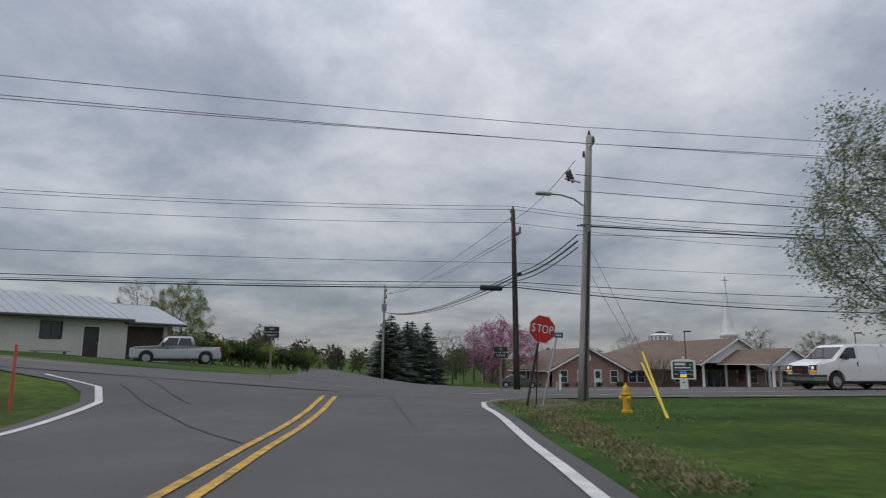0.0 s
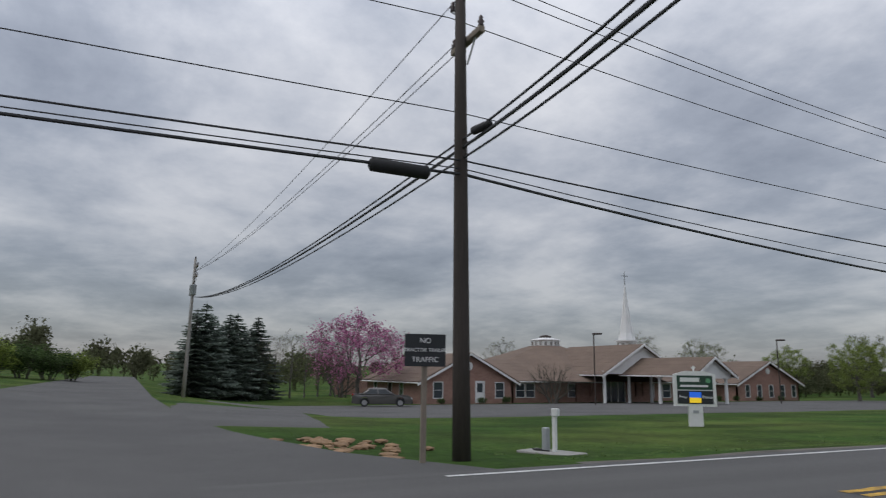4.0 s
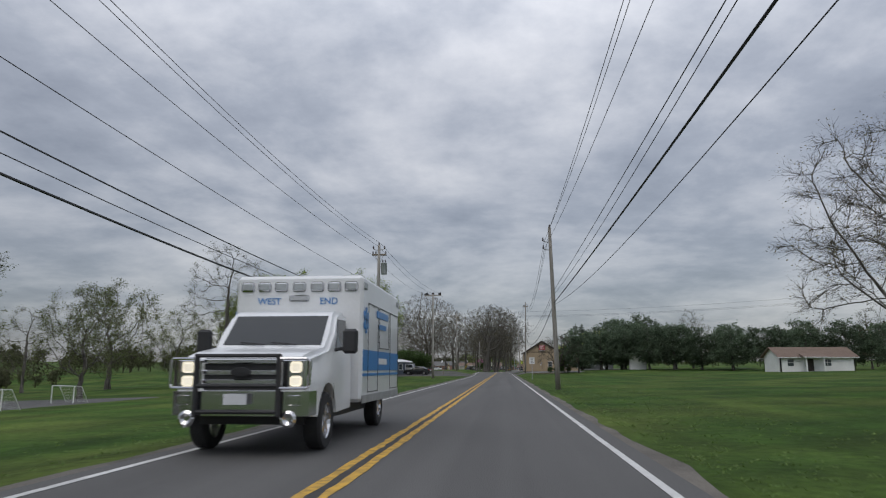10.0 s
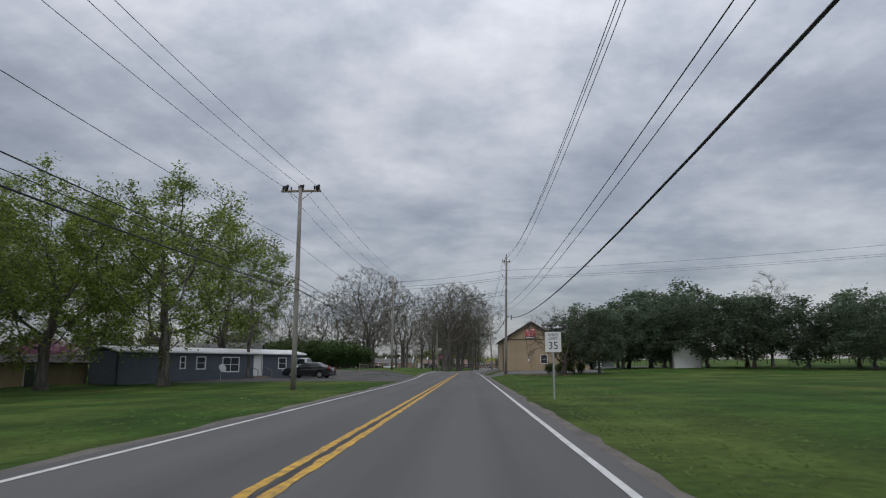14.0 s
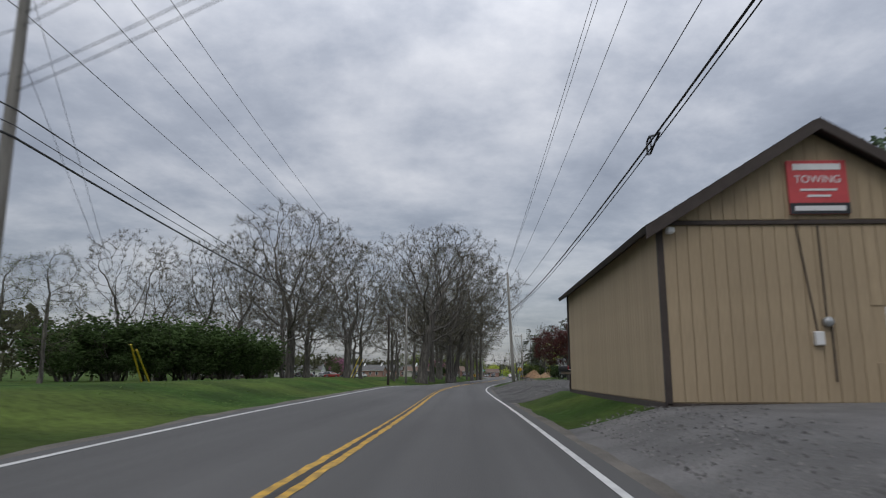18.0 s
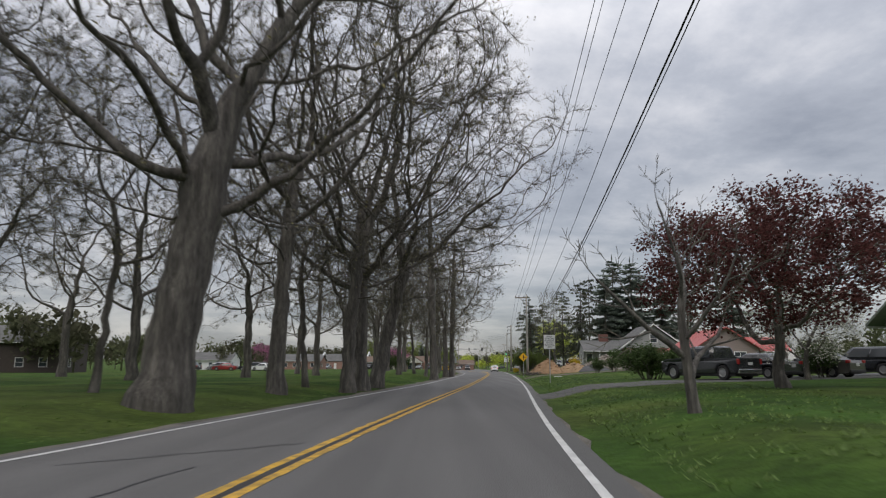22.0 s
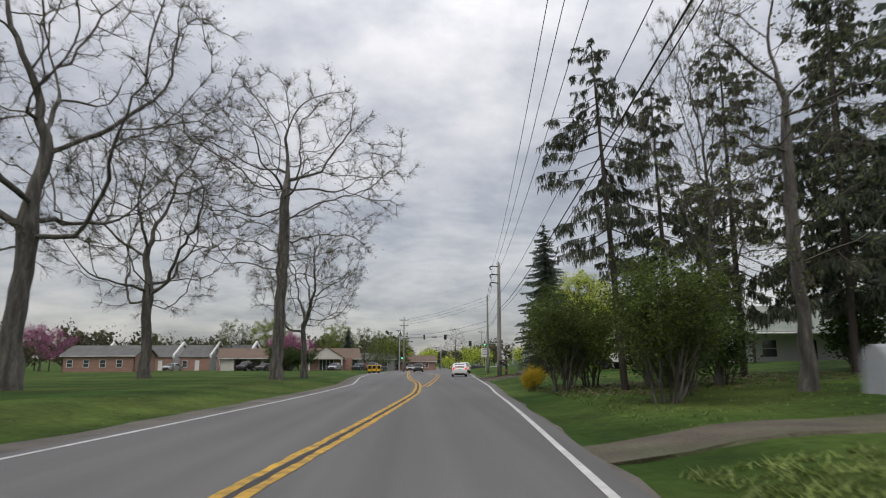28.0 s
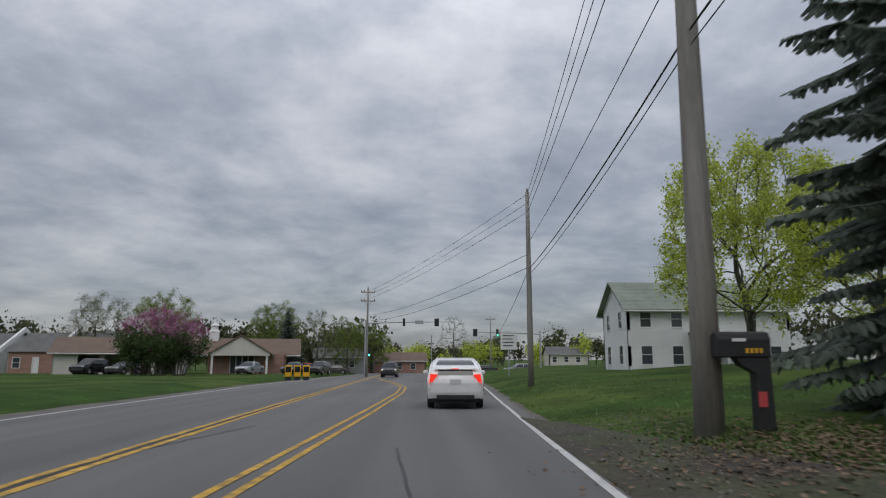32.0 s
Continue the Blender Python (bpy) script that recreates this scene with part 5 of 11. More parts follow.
# round-headed yard trees in first leaf
maples = [oak_meshes("maple", 31 + k, 14, 5.6, 3.0, 2.0, 480, 5, 0.30, step=0.6, dome=0.5, leaves=23000, leaf_size=0.088, leaf_mat=M_LEAF, leaf_spread=0.20) for k in range(3)]
pales = [oak_meshes("pale_tree", 41 + k, 12, 4.6, 2.4, 1.6, 420, 6, 0.24, step=0.55, dome=0.5, leaves=11000, leaf_size=0.070, leaf_mat=M_LEAF_P, leaf_spread=0.16) for k in range(2)]
slims = [oak_meshes("slim_tree", 51 + k, 13, 3.6, 3.0, 2.4, 340, 6, 0.20, step=0.55, leader=0.5, leaves=3000, leaf_size=0.055, leaf_mat=M_LEAF_P, leaf_spread=0.13) for k in range(3)]
lime_tree = oak_meshes("lime_tree", 61, 10, 4.8, 1.9, 1.6, 520, 5, 0.24, step=0.5, dome=0.5, leaves=26000, leaf_size=0.080, leaf_mat=M_LEAF_Y, leaf_spread=0.16)
field_tree = oak_meshes("field_tree", 67, 12, 5.6, 1.8, 1.0, 1000, 8, 0.28, step=0.45, dome=0.5, crook=0.12, leaves=6000, leaf_size=0.045, leaf_mat=M_BUD, leaf_spread=0.10, twig_len=0.9)
maroon_tree = oak_meshes("maroon_tree", 62, 7.5, 5.0, 1.6, 1.9, 700, 5, 0.20, step=0.4, dome=0.5, twig_len=0.5, leaves=30000, leaf_size=0.072, leaf_mat=M_MAROON, leaf_spread=0.15)
redbud_tree = oak_meshes("redbud", 63, 7, 4.2, 1.6, 1.8, 380, 5, 0.18, step=0.45, dome=0.5, leaves=8000, leaf_size=0.08, leaf_mat=M_PINK, leaf_spread=0.2)
white_tree = oak_meshes("blossom_tree", 64, 6, 2.9, 1.1, 1.0, 380, 5, 0.14, step=0.4, dome=0.45, leaves=6000, leaf_size=0.065, leaf_mat=M_BLOSSOM, leaf_spread=0.16)
pear_tree = oak_meshes("pear_tree", 65, 9.5, 3.7, 2.2, 1.8, 620, 5, 0.22, step=0.45, dome=0.45, leaves=24000, leaf_size=0.055, leaf_mat=mat("pear_leaf", (0.27, 0.30, 0.20), 0.7, var=0.3, scale=1, island=0.5, leafy=0.4), leaf_spread=0.2)
twiggy = tree_meshes("twiggy_tree", 66, dict(OAK, levels=4, kids=[5, 4, 4, 4], fork=0.3), 6, 0.13, 2.6)
shrubs = [tree_meshes("shrub", 71 + k, SHRUB, 3.0, 0.04, 1.6, leaves=3600, leaf_size=0.072, leaf_mat=M_LEAF_D if k else M_LEAF, leaf_spread=0.15, stems=6) for k in range(3)]
near_bush = tree_meshes("leafy_bush", 79, dict(SHRUB, levels=3, kids=[6, 4, 4], wander=0.12), 3.0, 0.03, 1.7, leaves=16000, leaf_size=0.032, leaf_mat=M_BUSHLEAF, leaf_spread=0.10, stems=9)
forsythia = tree_meshes("forsythia", 75, SHRUB, 2.0, 0.03, 1.2, leaves=2600, leaf_size=0.055, leaf_mat=M_FORSY, leaf_spread=0.13, stems=7)
bare_shrub = tree_meshes("bare_shrub", 76, dict(SHRUB, levels=3, kids=[6, 5, 4], wander=0.3), 3.6, 0.05, 1.8, stems=6)
spruces = [conifer_meshes("spruce", 81 + k, 14, 4.0 if k < 2 else 3.3, bare=0.06 if k < 2 else 0.26, tiers=30, per=10 if k < 2 else 6, ragged=0.30 if k < 2 else 0.6, gap=0.0 if k < 2 else 0.28, taper=0.75 if k < 2 else 0.6) for k in range(4)]
fine_spruce = conifer_meshes("fine_spruce", 88, 14, 3.6, bare=0.05, tiers=34, per=13, droop=0.36, ragged=0.36, taper=0.60, fine=2.2)
weeping_spruces = [ragged_meshes("ragged_spruce", 89, 16, 3.7, 0.36, (-0.05, 0.02), 3), ragged_meshes("ragged_spruce", 90, 16, 3.4, 0.2, (0.02, 0.0), 2)]
pines = [oak_meshes("pine", 91 + k, 8, 2.9, 1.0, 0.5, 360, 4, 0.16, step=0.5, leader=0.85, dome=0.5, leaves=9000, leaf_size=0.13, leaf_mat=M_PINE, leaf_spread=0.24, twig_len=0.5) for k in range(3)]

OAK_L = "tall bare oak with grey bark and first spring buds"
# the oak grove on the church side of the bend: place, height, shape, turn
GROVE = [(-23, 267, 25.5, 1, 20), (-4.2, 261.5, 21.5, 0, 0), (-8.2, 266, 13, 5, 10), (-3.3, 270.5, 22, 4, 80), (-3.2, 276, 14, 5, 200), (-1.2, 275.6, 21, 4, 0), (-1.0, 278.6, 22, 1, 250), (-0.5, 282.8, 21, 2, 10),
         (-4.6, 300.5, 17, 4, 200), (-3.2, 297.8, 20, 3, 350), (2.6, 307, 22, 3, 160), (3.9, 322.6, 20, 4, 120), (4.6, 324.6, 20, 3, 30), (-1.4, 320.2, 18, 4, 300), (1.7, 319.4, 15, 5, 60), (0.0, 331.5, 17, 5, 160),
         (-3.8, 318, 18, 4, 180), (-5.2, 332, 16, 5, 0), (1.4, 334, 16, 5, 260), (3.0, 345, 15, 5, 310), (-26.4, 282, 21, 0, 33), (-23.1, 278, 21, 2, 190), (-12, 252, 17, 5, 66), (-14, 262, 19, 4, 10),
         (-34, 262, 19, 2, 100), (-36, 246, 17, 1, 0), (-16, 286, 19, 1, 95), (-12, 297, 18, 2, 15), (-9, 311, 18, 1, 260), (-20, 304, 18, 0, 140), (-14, 326, 16, 2, 50), (-28, 300, 19, 1, 220), (-44, 272, 18, 0, 300), (-20.5, 255, 17, 1, 70), (-28, 258, 18, 2, 130), (-31, 270, 18, 0, 40)]
for x, y, h, k, rz in GROVE:
    near = mid(y) - x < 11 or h > 23
    plant(oaks[k] if near else back_oaks[k % 3], "oak", x, y, h / (OAK_H[k] if near else 20), rz, OAK_L, "oak_tree", "tree", "oak grove")
# lone trees along the lawn further on
for x, y, h, k, rz in ((-3.2, 366, 21, 1, 40), (-7.9, 391, 20.5, 1, 200), (2.75, 386.5, 22, 0, 10), (3.5, 393.5, 12, 2, 130)):
    plant(lone_oaks[k], "oak", x, y, h / (20, 18, 12)[k], rz, OAK_L, "oak_tree", "tree", "lawn oaks")
plant(slims[0], "slim", -6.5, 356, 1.05, 10, "young tree with thin pale leaves", "young_tree")

# church lawn and the field behind it
for x, y, h, m, rz, lab in ((-45, 88, 6.6, maples[0], 0, "round young maple in fresh leaf on the lawn"), (-40, 93, 7.5, pales[0], 40, "reddish young tree in bud on the lawn"), (-32, 84, 9.5, pales[1], 10, "round pale-leaved tree on the lawn"),
                            (-29, 96, 7, pales[0], 200, "reddish young tree in bud on the lawn"), (-44, 124, 11, pales[1], 70, "pale-leaved tree behind the church field"), (-36, 124.5, 7.5, pales[0], 120, "reddish tree in bud behind the field"),
                            (-34, 133, 15.5, slims[1], 30, "tall thin-leaved tree at the field's end"), (-27, 134, 12, maples[1], 60, "green maple at the field's end"), (-30, 140, 12.5, maples[2], 15, "green maple beside the mobile homes"),
                            (-21.5, 154, 14.6, dict(maples[0]), 100, "large spring-green maple before the mobile home"), (-29, 151, 14, maples[1], 210, "green maple before the mobile home"), (-36, 150, 13, maples[2], 300, "green maple beside the mobile homes"),
                            (-26, 178, 15, maples[0], 250, "green maple behind the mobile home"), (-38, 172, 14, maples[2], 90, "green maple behind the mobile home"), (-19, 166, 9, slims[2], 20, "slender tree beside the mobile home"),
                            (-62, 70, 7, slims[0], 0, "thin-leaved tree behind the church"), (-70, 78, 7.8, slims[2], 90, "thin-leaved tree behind the church"), (-72, 92, 7.6, pales[1], 20, "pale tree behind the church"), (-66, 104, 6.8, maples[1], 44, "green tree behind the church field"),
                            (-58, 112, 8, pales[0], 99, "reddish tree behind the church field"), (-80, 60, 7, slims[2], 10, "tree showing over the church roof"), (-50, 118, 8, slims[1], 10, "thin-leaved tree behind the field"), (-72, 33, 6, bare_shrub, 0, "bare tree beside the church")):
    plant(m, "lawn", x, y, 1.16 * h / {id(v): n for v, n in ((maples[0], 14), (maples[1], 14), (maples[2], 14), (pales[0], 12), (pales[1], 12), (slims[0], 13), (slims[1], 13), (slims[2], 13), (bare_shrub, 3.6))}.get(id(m), 14), rz, lab, "lawn_tree", "tree", "lawn trees", sx=1.12)
plant(spruces[0], "spruce", -24.3, 122.5, 0.6, 0, "dense dark spruce at the field's end", "spruce_tree", "tree", "spruces", sx=2.0)
plant(redbud_tree, "redbud", -58, 30, 1.2, 0, "redbud in pink-purple bloom beside the church", "redbud_tree", "tree", "redbuds")
plant(redbud_tree, "redbud", -66, 93, 0.7, 80, "small redbud in pink-purple bloom", "redbud_tree", "tree", "redbuds")
plant(redbud_tree, "redbud", -38, 166, 0.55, 20, "low pink-purple redbud by the mobile homes", "redbud_tree", "tree", "redbuds")
plant(bare_shrub, "bare", -50.2, 47.5, 1.25, 10, "bare ornamental tree against the church wall", "bare_tree", "tree", "bare trees", sx=1.2)
for k in range(9):
    plant(spruces[k % 2], "hedge", -60 - 1.0 * k, 15.0 + 0.9 * k, 0.56 + 0.06 * math.sin(k * 1.7), k * 50, "tall dense evergreen in a dark clump", "evergreen", "tree", "evergreen clump", sx=1.35)
for k in range(7):
    plant(slims[k % 3], "row", -66 - 2 * k, 22 + 2.2 * k, 0.45 + 0.06 * (k % 3), k * 70, "small bare tree beyond the church drive", "bare_tree", "tree", "bare trees")
plant(maples[1], "left", -38, -6.5, 0.5, 0, "green tree behind the white building", "green_tree")
plant(slims[2], "left", -34, -9.5, 0.5, 90, "thin bare tree behind the white building", "bare_tree")
for k in range(10):
    plant(shrubs[k % 3], "hedge", -42 - 2.5 * k, -10 + 1.7 * k, 0.95, k * 40, "bushy green shrub along the far verge", "shrub", "shrub", "far hedge", sx=1.7)
plant(pear_tree, "pear", 14.2, 15.3, 0.72, 20, "pear tree in white blossom and pale leaf by the side road", "pear_tree")
# on the field side: a big bare maple, the pines, the barn's tangle
plant(field_tree, "big", 22.6, 80, 1.10, 160, "large spreading tree in red-brown bud on the field", "field_tree", sx=1.15)
for x, y, h, k in ((18.5, 196, 9.5, 0), (22, 193, 9, 1), (26.5, 190, 9.5, 2), (30.5, 186, 9.8, 0), (34, 181, 9.3, 1), (38, 177, 8.6, 2), (41.5, 171, 8.4, 0), (46, 167, 8.3, 1), (50.5, 163, 8.8, 2), (55.5, 160, 8.4, 0), (60, 157, 8.0, 1), (65, 153, 9.4, 2), (70, 151, 8, 0),
                   (27.5, 200, 12.5, 1), (30, 194, 12.5, 2), (24, 198, 10.5, 0), (36, 188, 10, 1), (44, 178, 9, 0), (52, 170, 9, 2)):
    plant(pines[k], "pine", x, y, 0.88 * h / 8, x * 31, "dark shaggy pine in the windbreak behind the field", "pine_tree", "tree", "pine windbreak", sx=1.25)
for x, y, h, m in ((24, 205, 9, lime_tree), (40, 190, 12, slims[0]), (62, 166, 10, slims[1]), (33, 206, 9, maples[1])):
    plant(m, "behind", x, y, h / (10 if m is lime_tree else 13), x * 13, "spring-green tree behind the pines", "green_tree")
thorn = oak_meshes("thorn_tree", 68, 7.2, 4.6, 1.3, 1.2, 330, 5, 0.20, step=0.45, crook=0.5, dome=0.35, bark=M_POLE_D, leaves=0, lean=(0.03, 0.0))
plant(thorn, "tangle", 11.9, 174.8, 1.0, 0, "tangled bare thorny tree beside the barn", "bare_tree", "tree", "bare trees")
plant(pines[1], "tangle", 15.4, 174.6, 0.85, 40, "dark shaggy pine behind the thorn tree", "pine_tree", "tree", "pine windbreak")
plant(shrubs[2], "tangle", 13.4, 176.6, 1.6, 140, "ivy-green bushy tree beside the barn", "green_tree")
for k in range(4):
    plant(shrubs[1 + k % 2], "weeds", 10.2 + 1.2 * k, 175.0 + 0.5 * k, 0.45, k * 77, "low weedy shrub under the thorn tree", "shrub", "shrub", "barn shrubs")
# clipped dark bushes left of the bend
for x, y, h, w in ((-35, 235, 5.8, 2.1), (-32.2, 238, 6.4, 2.2), (-29.6, 241, 6.2, 2.1), (-27.2, 244.5, 6.6, 2.2), (-25, 247.5, 6.0, 2.1), (-22.8, 251, 5.4, 2.0), (-30.5, 246, 6.4, 2.2)):
    plant(shrubs[1], "bush", x, y, h / 3.0, x * 17, "broad rounded dark green bush on the lawn", "bush", "bush", "lawn bushes", sx=w / 1.25)
for x, y, h in ((-33.6, 233.4, 3.0), (-31.2, 236, 3.2), (-28.6, 238.8, 3.1), (-26.2, 242, 3.3), (-24.0, 245.2, 3.0), (-21.8, 248.6, 2.8)):
    plant(shrubs[2], "bush", x, y, h / 3.0, x * 29, "low dark green bush skirting the taller ones", "bush", "bush", "lawn bushes", sx=1.6)
for x, y, h, k in ((-36, 214, 11, 0), (-29, 222, 10, 1), (-40, 232, 12, 2), (-48, 220, 11, 1)):
    plant(slims[k], "row", x, y, h / 13, x * 7, "slender bare tree behind the bushes", "bare_tree", "tree", "bare trees")
# yards on the field side past the bend
plant(maroon_tree, "maroon", 15.9, 269.0, 1.0, 0, "spreading ornamental maple with dark maroon leaves", "maroon_maple", sx=1.0)
plant(twiggy, "twig", 7.9, 256.6, 0.8, 0, "thin grey nearly bare ornamental tree on the lawn", "bare_tree", "tree", "bare trees")
plant(lime_tree, "lime", 30, 277, 0.75, 30, "yellow-green leafing tree in the yard", "green_tree")
plant(spruces[1], "spr", 25.9, 259, 1.0, 0, "tall dark spruce behind the lorry yard", "spruce_tree", "tree", "spruces", sx=1.0)
plant(white_tree, "bl", 22.5, 279.5, 0.9, 0, "small blossoming tree beside the drive", "blossom_tree")
for x, y, h, k in ((19.8, 363.9, 13.8, 0), (22.2, 365.5, 12.5, 1), (26, 367.5, 15, 0), (28.5, 364, 16, 1), (30.6, 367, 17, 0), (33, 364, 17.5, 1), (35.5, 367.5, 20.5, 0), (38, 364.5, 19.5, 1), (40.5, 367, 17.5, 0), (43.5, 365, 16, 1), (47, 369, 15, 0), (56, 364, 20, 1)):
    plant(spruces[2 + k] if x > 32 else weeping_spruces[1 if x > 20 else 0], "spr", x, y, h / (14 if x > 32 else 16), x * 23 if x > 20 else 0, "tall ragged old spruce with hanging sprays and bare lower trunk", "spruce_tree", "tree", "yard spruces", sx=0.95)
for x, y, h in ((39, 378, 15), (52, 374, 14)):
    plant(spruces[2], "spr", x, y, h / 14, x * 23, "dark spruce standing behind the ragged ones", "spruce_tree", "tree", "yard spruces", sx=0.8)
plant(lone_oaks[1], "dead", 22.6, 362.4, 0.8, 30, "tall dead grey tree among the spruces", "dead_tree", sx=0.45)
plant(slims[1], "bare", 22.5, 357, 0.95, 70, "thin bare tree by the spruces", "bare_tree", "tree", "bare trees")
plant(slims[0], "bare", 50, 370, 1.35, 10, "pale leafing tree behind the spruces", "green_tree")
plant(fine_spruce, "spr", 24.7, 403.2, 1.02, 0, "large dense blue-green spruce beside the mailbox", "spruce_tree", "tree", "yard spruces", sx=0.86)
for x, y, h, m, lab in ((18.3, 355.8, 4.0, near_bush, "leafy green bush at the roadside"), (17.9, 365.6, 4.3, near_bush, "loose green bush at the roadside"), (20.6, 360.6, 2.8, near_bush, "low loose green bush on leaf litter"), (19.9, 358.6, 2.0, shrubs[1], "low dark bush on leaf litter"), (21.2, 363.2, 3.4, near_bush, "loose green bush under the old spruce"), (19.6, 368, 3.6, shrubs[0], "loose green bush at the roadside"), (19.3, 371, 2.6, shrubs[0], "green bush near the verge"),
                        (21.6, 366, 3.3, shrubs[2], "dense green bush on leaf litter"), (22.8, 362.5, 2.6, shrubs[1], "low dark bush on leaf litter"), (30, 366, 3.2, shrubs[2], "dark bush before the spruces"), (38, 368, 3.0, shrubs[2], "dark bush before the spruces")):
    plant(m, "bush", x, y, h / 3.0, x * 41, lab, "bush", "bush", "yard bushes", sx=1.0)
for x, y, s in ((17.3, 369.2, 0.5), (17.8, 370.6, 0.55), (21, 333, 1.0), (26.2, 343.5, 1.0)):
    plant(forsythia, "forsythia", x, y, s, x * 30, "forsythia bush in yellow bloom", "forsythia_bush", "bush", "forsythias")
for x, y, s in ((27, 333.5, 0.9), (29.2, 334.2, 0.8), (31, 334.5, 0.75), (24.8, 282, 0.7), (19.2, 312.6, 0.5), (20.8, 312.4, 0.55), (22.4, 312.8, 0.55), (24.0, 312.6, 0.6), (25.6, 312.8, 0.6), (27.2, 313.2, 0.62), (23, 330, 0.6)):
    plant(shrubs[1], "bush", x, y, s, x * 19, "clipped dark green shrub before the house", "shrub", "shrub", "house shrubs", sx=1.3)
plant(shrubs[1], "bush", 16.7, 288.0, 0.78, 60, "large rounded dark evergreen bush beside the drive", "bush", "bush", "yard bushes", sx=1.75)
plant(shrubs[2], "bush", 17.4, 288.6, 0.74, 200, "large rounded dark evergreen bush beside the drive", "bush", "bush", "yard bushes", sx=1.6)
# around the white house and the signals
plant(lime_tree, "lime", 34.5, 430, 1.28, 20, "large yellow-green leafing tree by the white house", "green_tree", sx=0.84)
plant(lime_tree, "lime", 36.8, 423, 0.92, 120, "yellow-green leafing tree behind the blossom", "green_tree")
plant(white_tree, "bl", 23.9, 393.0, 0.60, 0, "ornamental tree in white blossom", "blossom_tree", sx=1.1)
plant(redbud_tree, "redbud", -54, 462, 1.15, 50, "redbud in pink-purple bloom across the lawn", "redbud_tree", "tree", "redbuds")
plant(redbud_tree, "redbud", -11, 467, 1.0, 0, "redbud in pink-purple bloom before the brick house", "redbud_tree", "tree", "redbuds")
for k, (x, y) in enumerate(((-10.5, 464), (-8.6, 464.8), (-12.4, 464.4))):
    plant(shrubs[1], "bush", x, y, 1.5 + 0.1 * k, k * 90, "rounded dark evergreen bush under the redbud", "bush", "bush", "lawn bushes", sx=1.25)
for x, y, h, m in ((-27, 486, 11, pales[1]), (-20, 492, 12, maples[0]), (-6, 500, 11, maples[1]), (0, 505, 10, pales[0]), (4, 512, 9.5, maples[2]), (-3, 494, 9.5, spruces[0]), (8, 520, 9, maples[0])):
    plant(m, "far", x, y, h / (14 if m in (maples[0], maples[1], maples[2], spruces[0]) else 12), x * 11, "leafing tree behind the brick house", "far_tree", "tree", "far trees")
plant(slims[1], "far", 25, 555, 1.0, 0, "round bare tree beyond the signals", "far_tree", "tree", "far trees")


def far_wood(name, spots, rng, material, label):
    """Distant wooded edges: many small leaf clumps on thin stems, too far off to count."""
    vs, fs = [], []
    for x, y, z, h, w in spots:
        lobes = [(x, y, z + h * 0.52, w * 0.95, h * 0.46)]
        for _ in range(4):
            a = rng.uniform(0, 6.283)
            lobes.append((x + 0.6 * w * math.cos(a), y + 0.6 * w * math.sin(a), z + h * rng.uniform(0.3, 0.66), w * rng.uniform(0.5, 0.75), h * rng.uniform(0.22, 0.32)))
        for k in range(430):
            lx, ly, lz, lw, lh = lobes[k % 5]
            core = k < 130
            d = Vector((rng.gauss(0, 1), rng.gauss(0, 1), rng.gauss(0, 1))).normalized() * (rng.random() ** 0.5 * 0.78 if core else rng.uniform(0.6, 1.0))
            c = Vector((lx + d.x * lw, ly + d.y * lw, lz + d.z * lh))
            s = (rng.uniform(0.35, 0.6) if core else rng.uniform(0.10, 0.26)) * h / 9
            p, q = Vector((rng.uniform(-1, 1), rng.uniform(-1, 1), rng.uniform(-0.6, 0.6))).normalized() * s, Vector((rng.uniform(-0.5, 0.5) * s, rng.uniform(-0.5, 0.5) * s, s * rng.uniform(0.5, 1)))
            n = len(vs)
            vs += [c - p, c - q * 0.8, c + p, c + q]
            fs.append((n, n + 1, n + 2, n + 3))
        n = len(vs)
        vs += [Vector((x - 0.15, y, z - 0.5)), Vector((x + 0.15, y, z - 0.5)), Vector((x + 0.1, y, z + h * 0.6)), Vector((x - 0.1, y, z + h * 0.6)), Vector((x, y - 0.15, z - 0.5)), Vector((x, y + 0.15, z - 0.5)), Vector((x, y + 0.1, z + h * 0.6)), Vector((x, y - 0.1, z + h * 0.6))]
        fs += [(n, n + 1, n + 2, n + 3), (n + 4, n + 5, n + 6, n + 7)]
    ob = new(name, raw_mesh(name, vs, fs, material))
    tagged(ob, label, "woodland", "", "stuff")


rngw = random.Random(77)


def spots(n, fx, fy, h0, h1):
    out = []
    for _ in range(n):
        x, y = fx(rngw), fy(rngw)
        h = rngw.uniform(h0, h1)
        out.append((x, y, ground_z(x, y) - 0.2, h, h * rngw.uniform(0.28, 0.42)))
    return out


far_wood("far_wood", spots(70, lambda q: q.uniform(-190, -95), lambda q: q.uniform(-40, 60), 5, 9), rngw, M_FARWOOD, "low distant shrubby woods along the side road")
far_wood("far_wood", spots(110, lambda q: q.uniform(-120, -72), lambda q: q.uniform(60, 250), 4.5, 7.5), rngw, M_FARWOOD, "distant leafing woods behind the church field")
far_wood("far_wood", spots(90, lambda q: q.uniform(-95, -45), lambda q: q.uniform(230, 520), 7, 12), rngw, M_FARWOOD, "distant pale leafing trees behind the grove")
far_wood("far_wood", spots(150, lambda q: q.uniform(-80, -62), lambda q: q.uniform(58, 150), 2.6, 4.6), rngw, M_FARWOOD, "dense dark hedge and thicket behind the church field")
far_wood("far_wood", spots(70, lambda q: q.uniform(-60, 110), lambda q: q.uniform(560, 690), 8, 13), rngw, M_FARWOOD, "distant leafing trees beyond the signals")
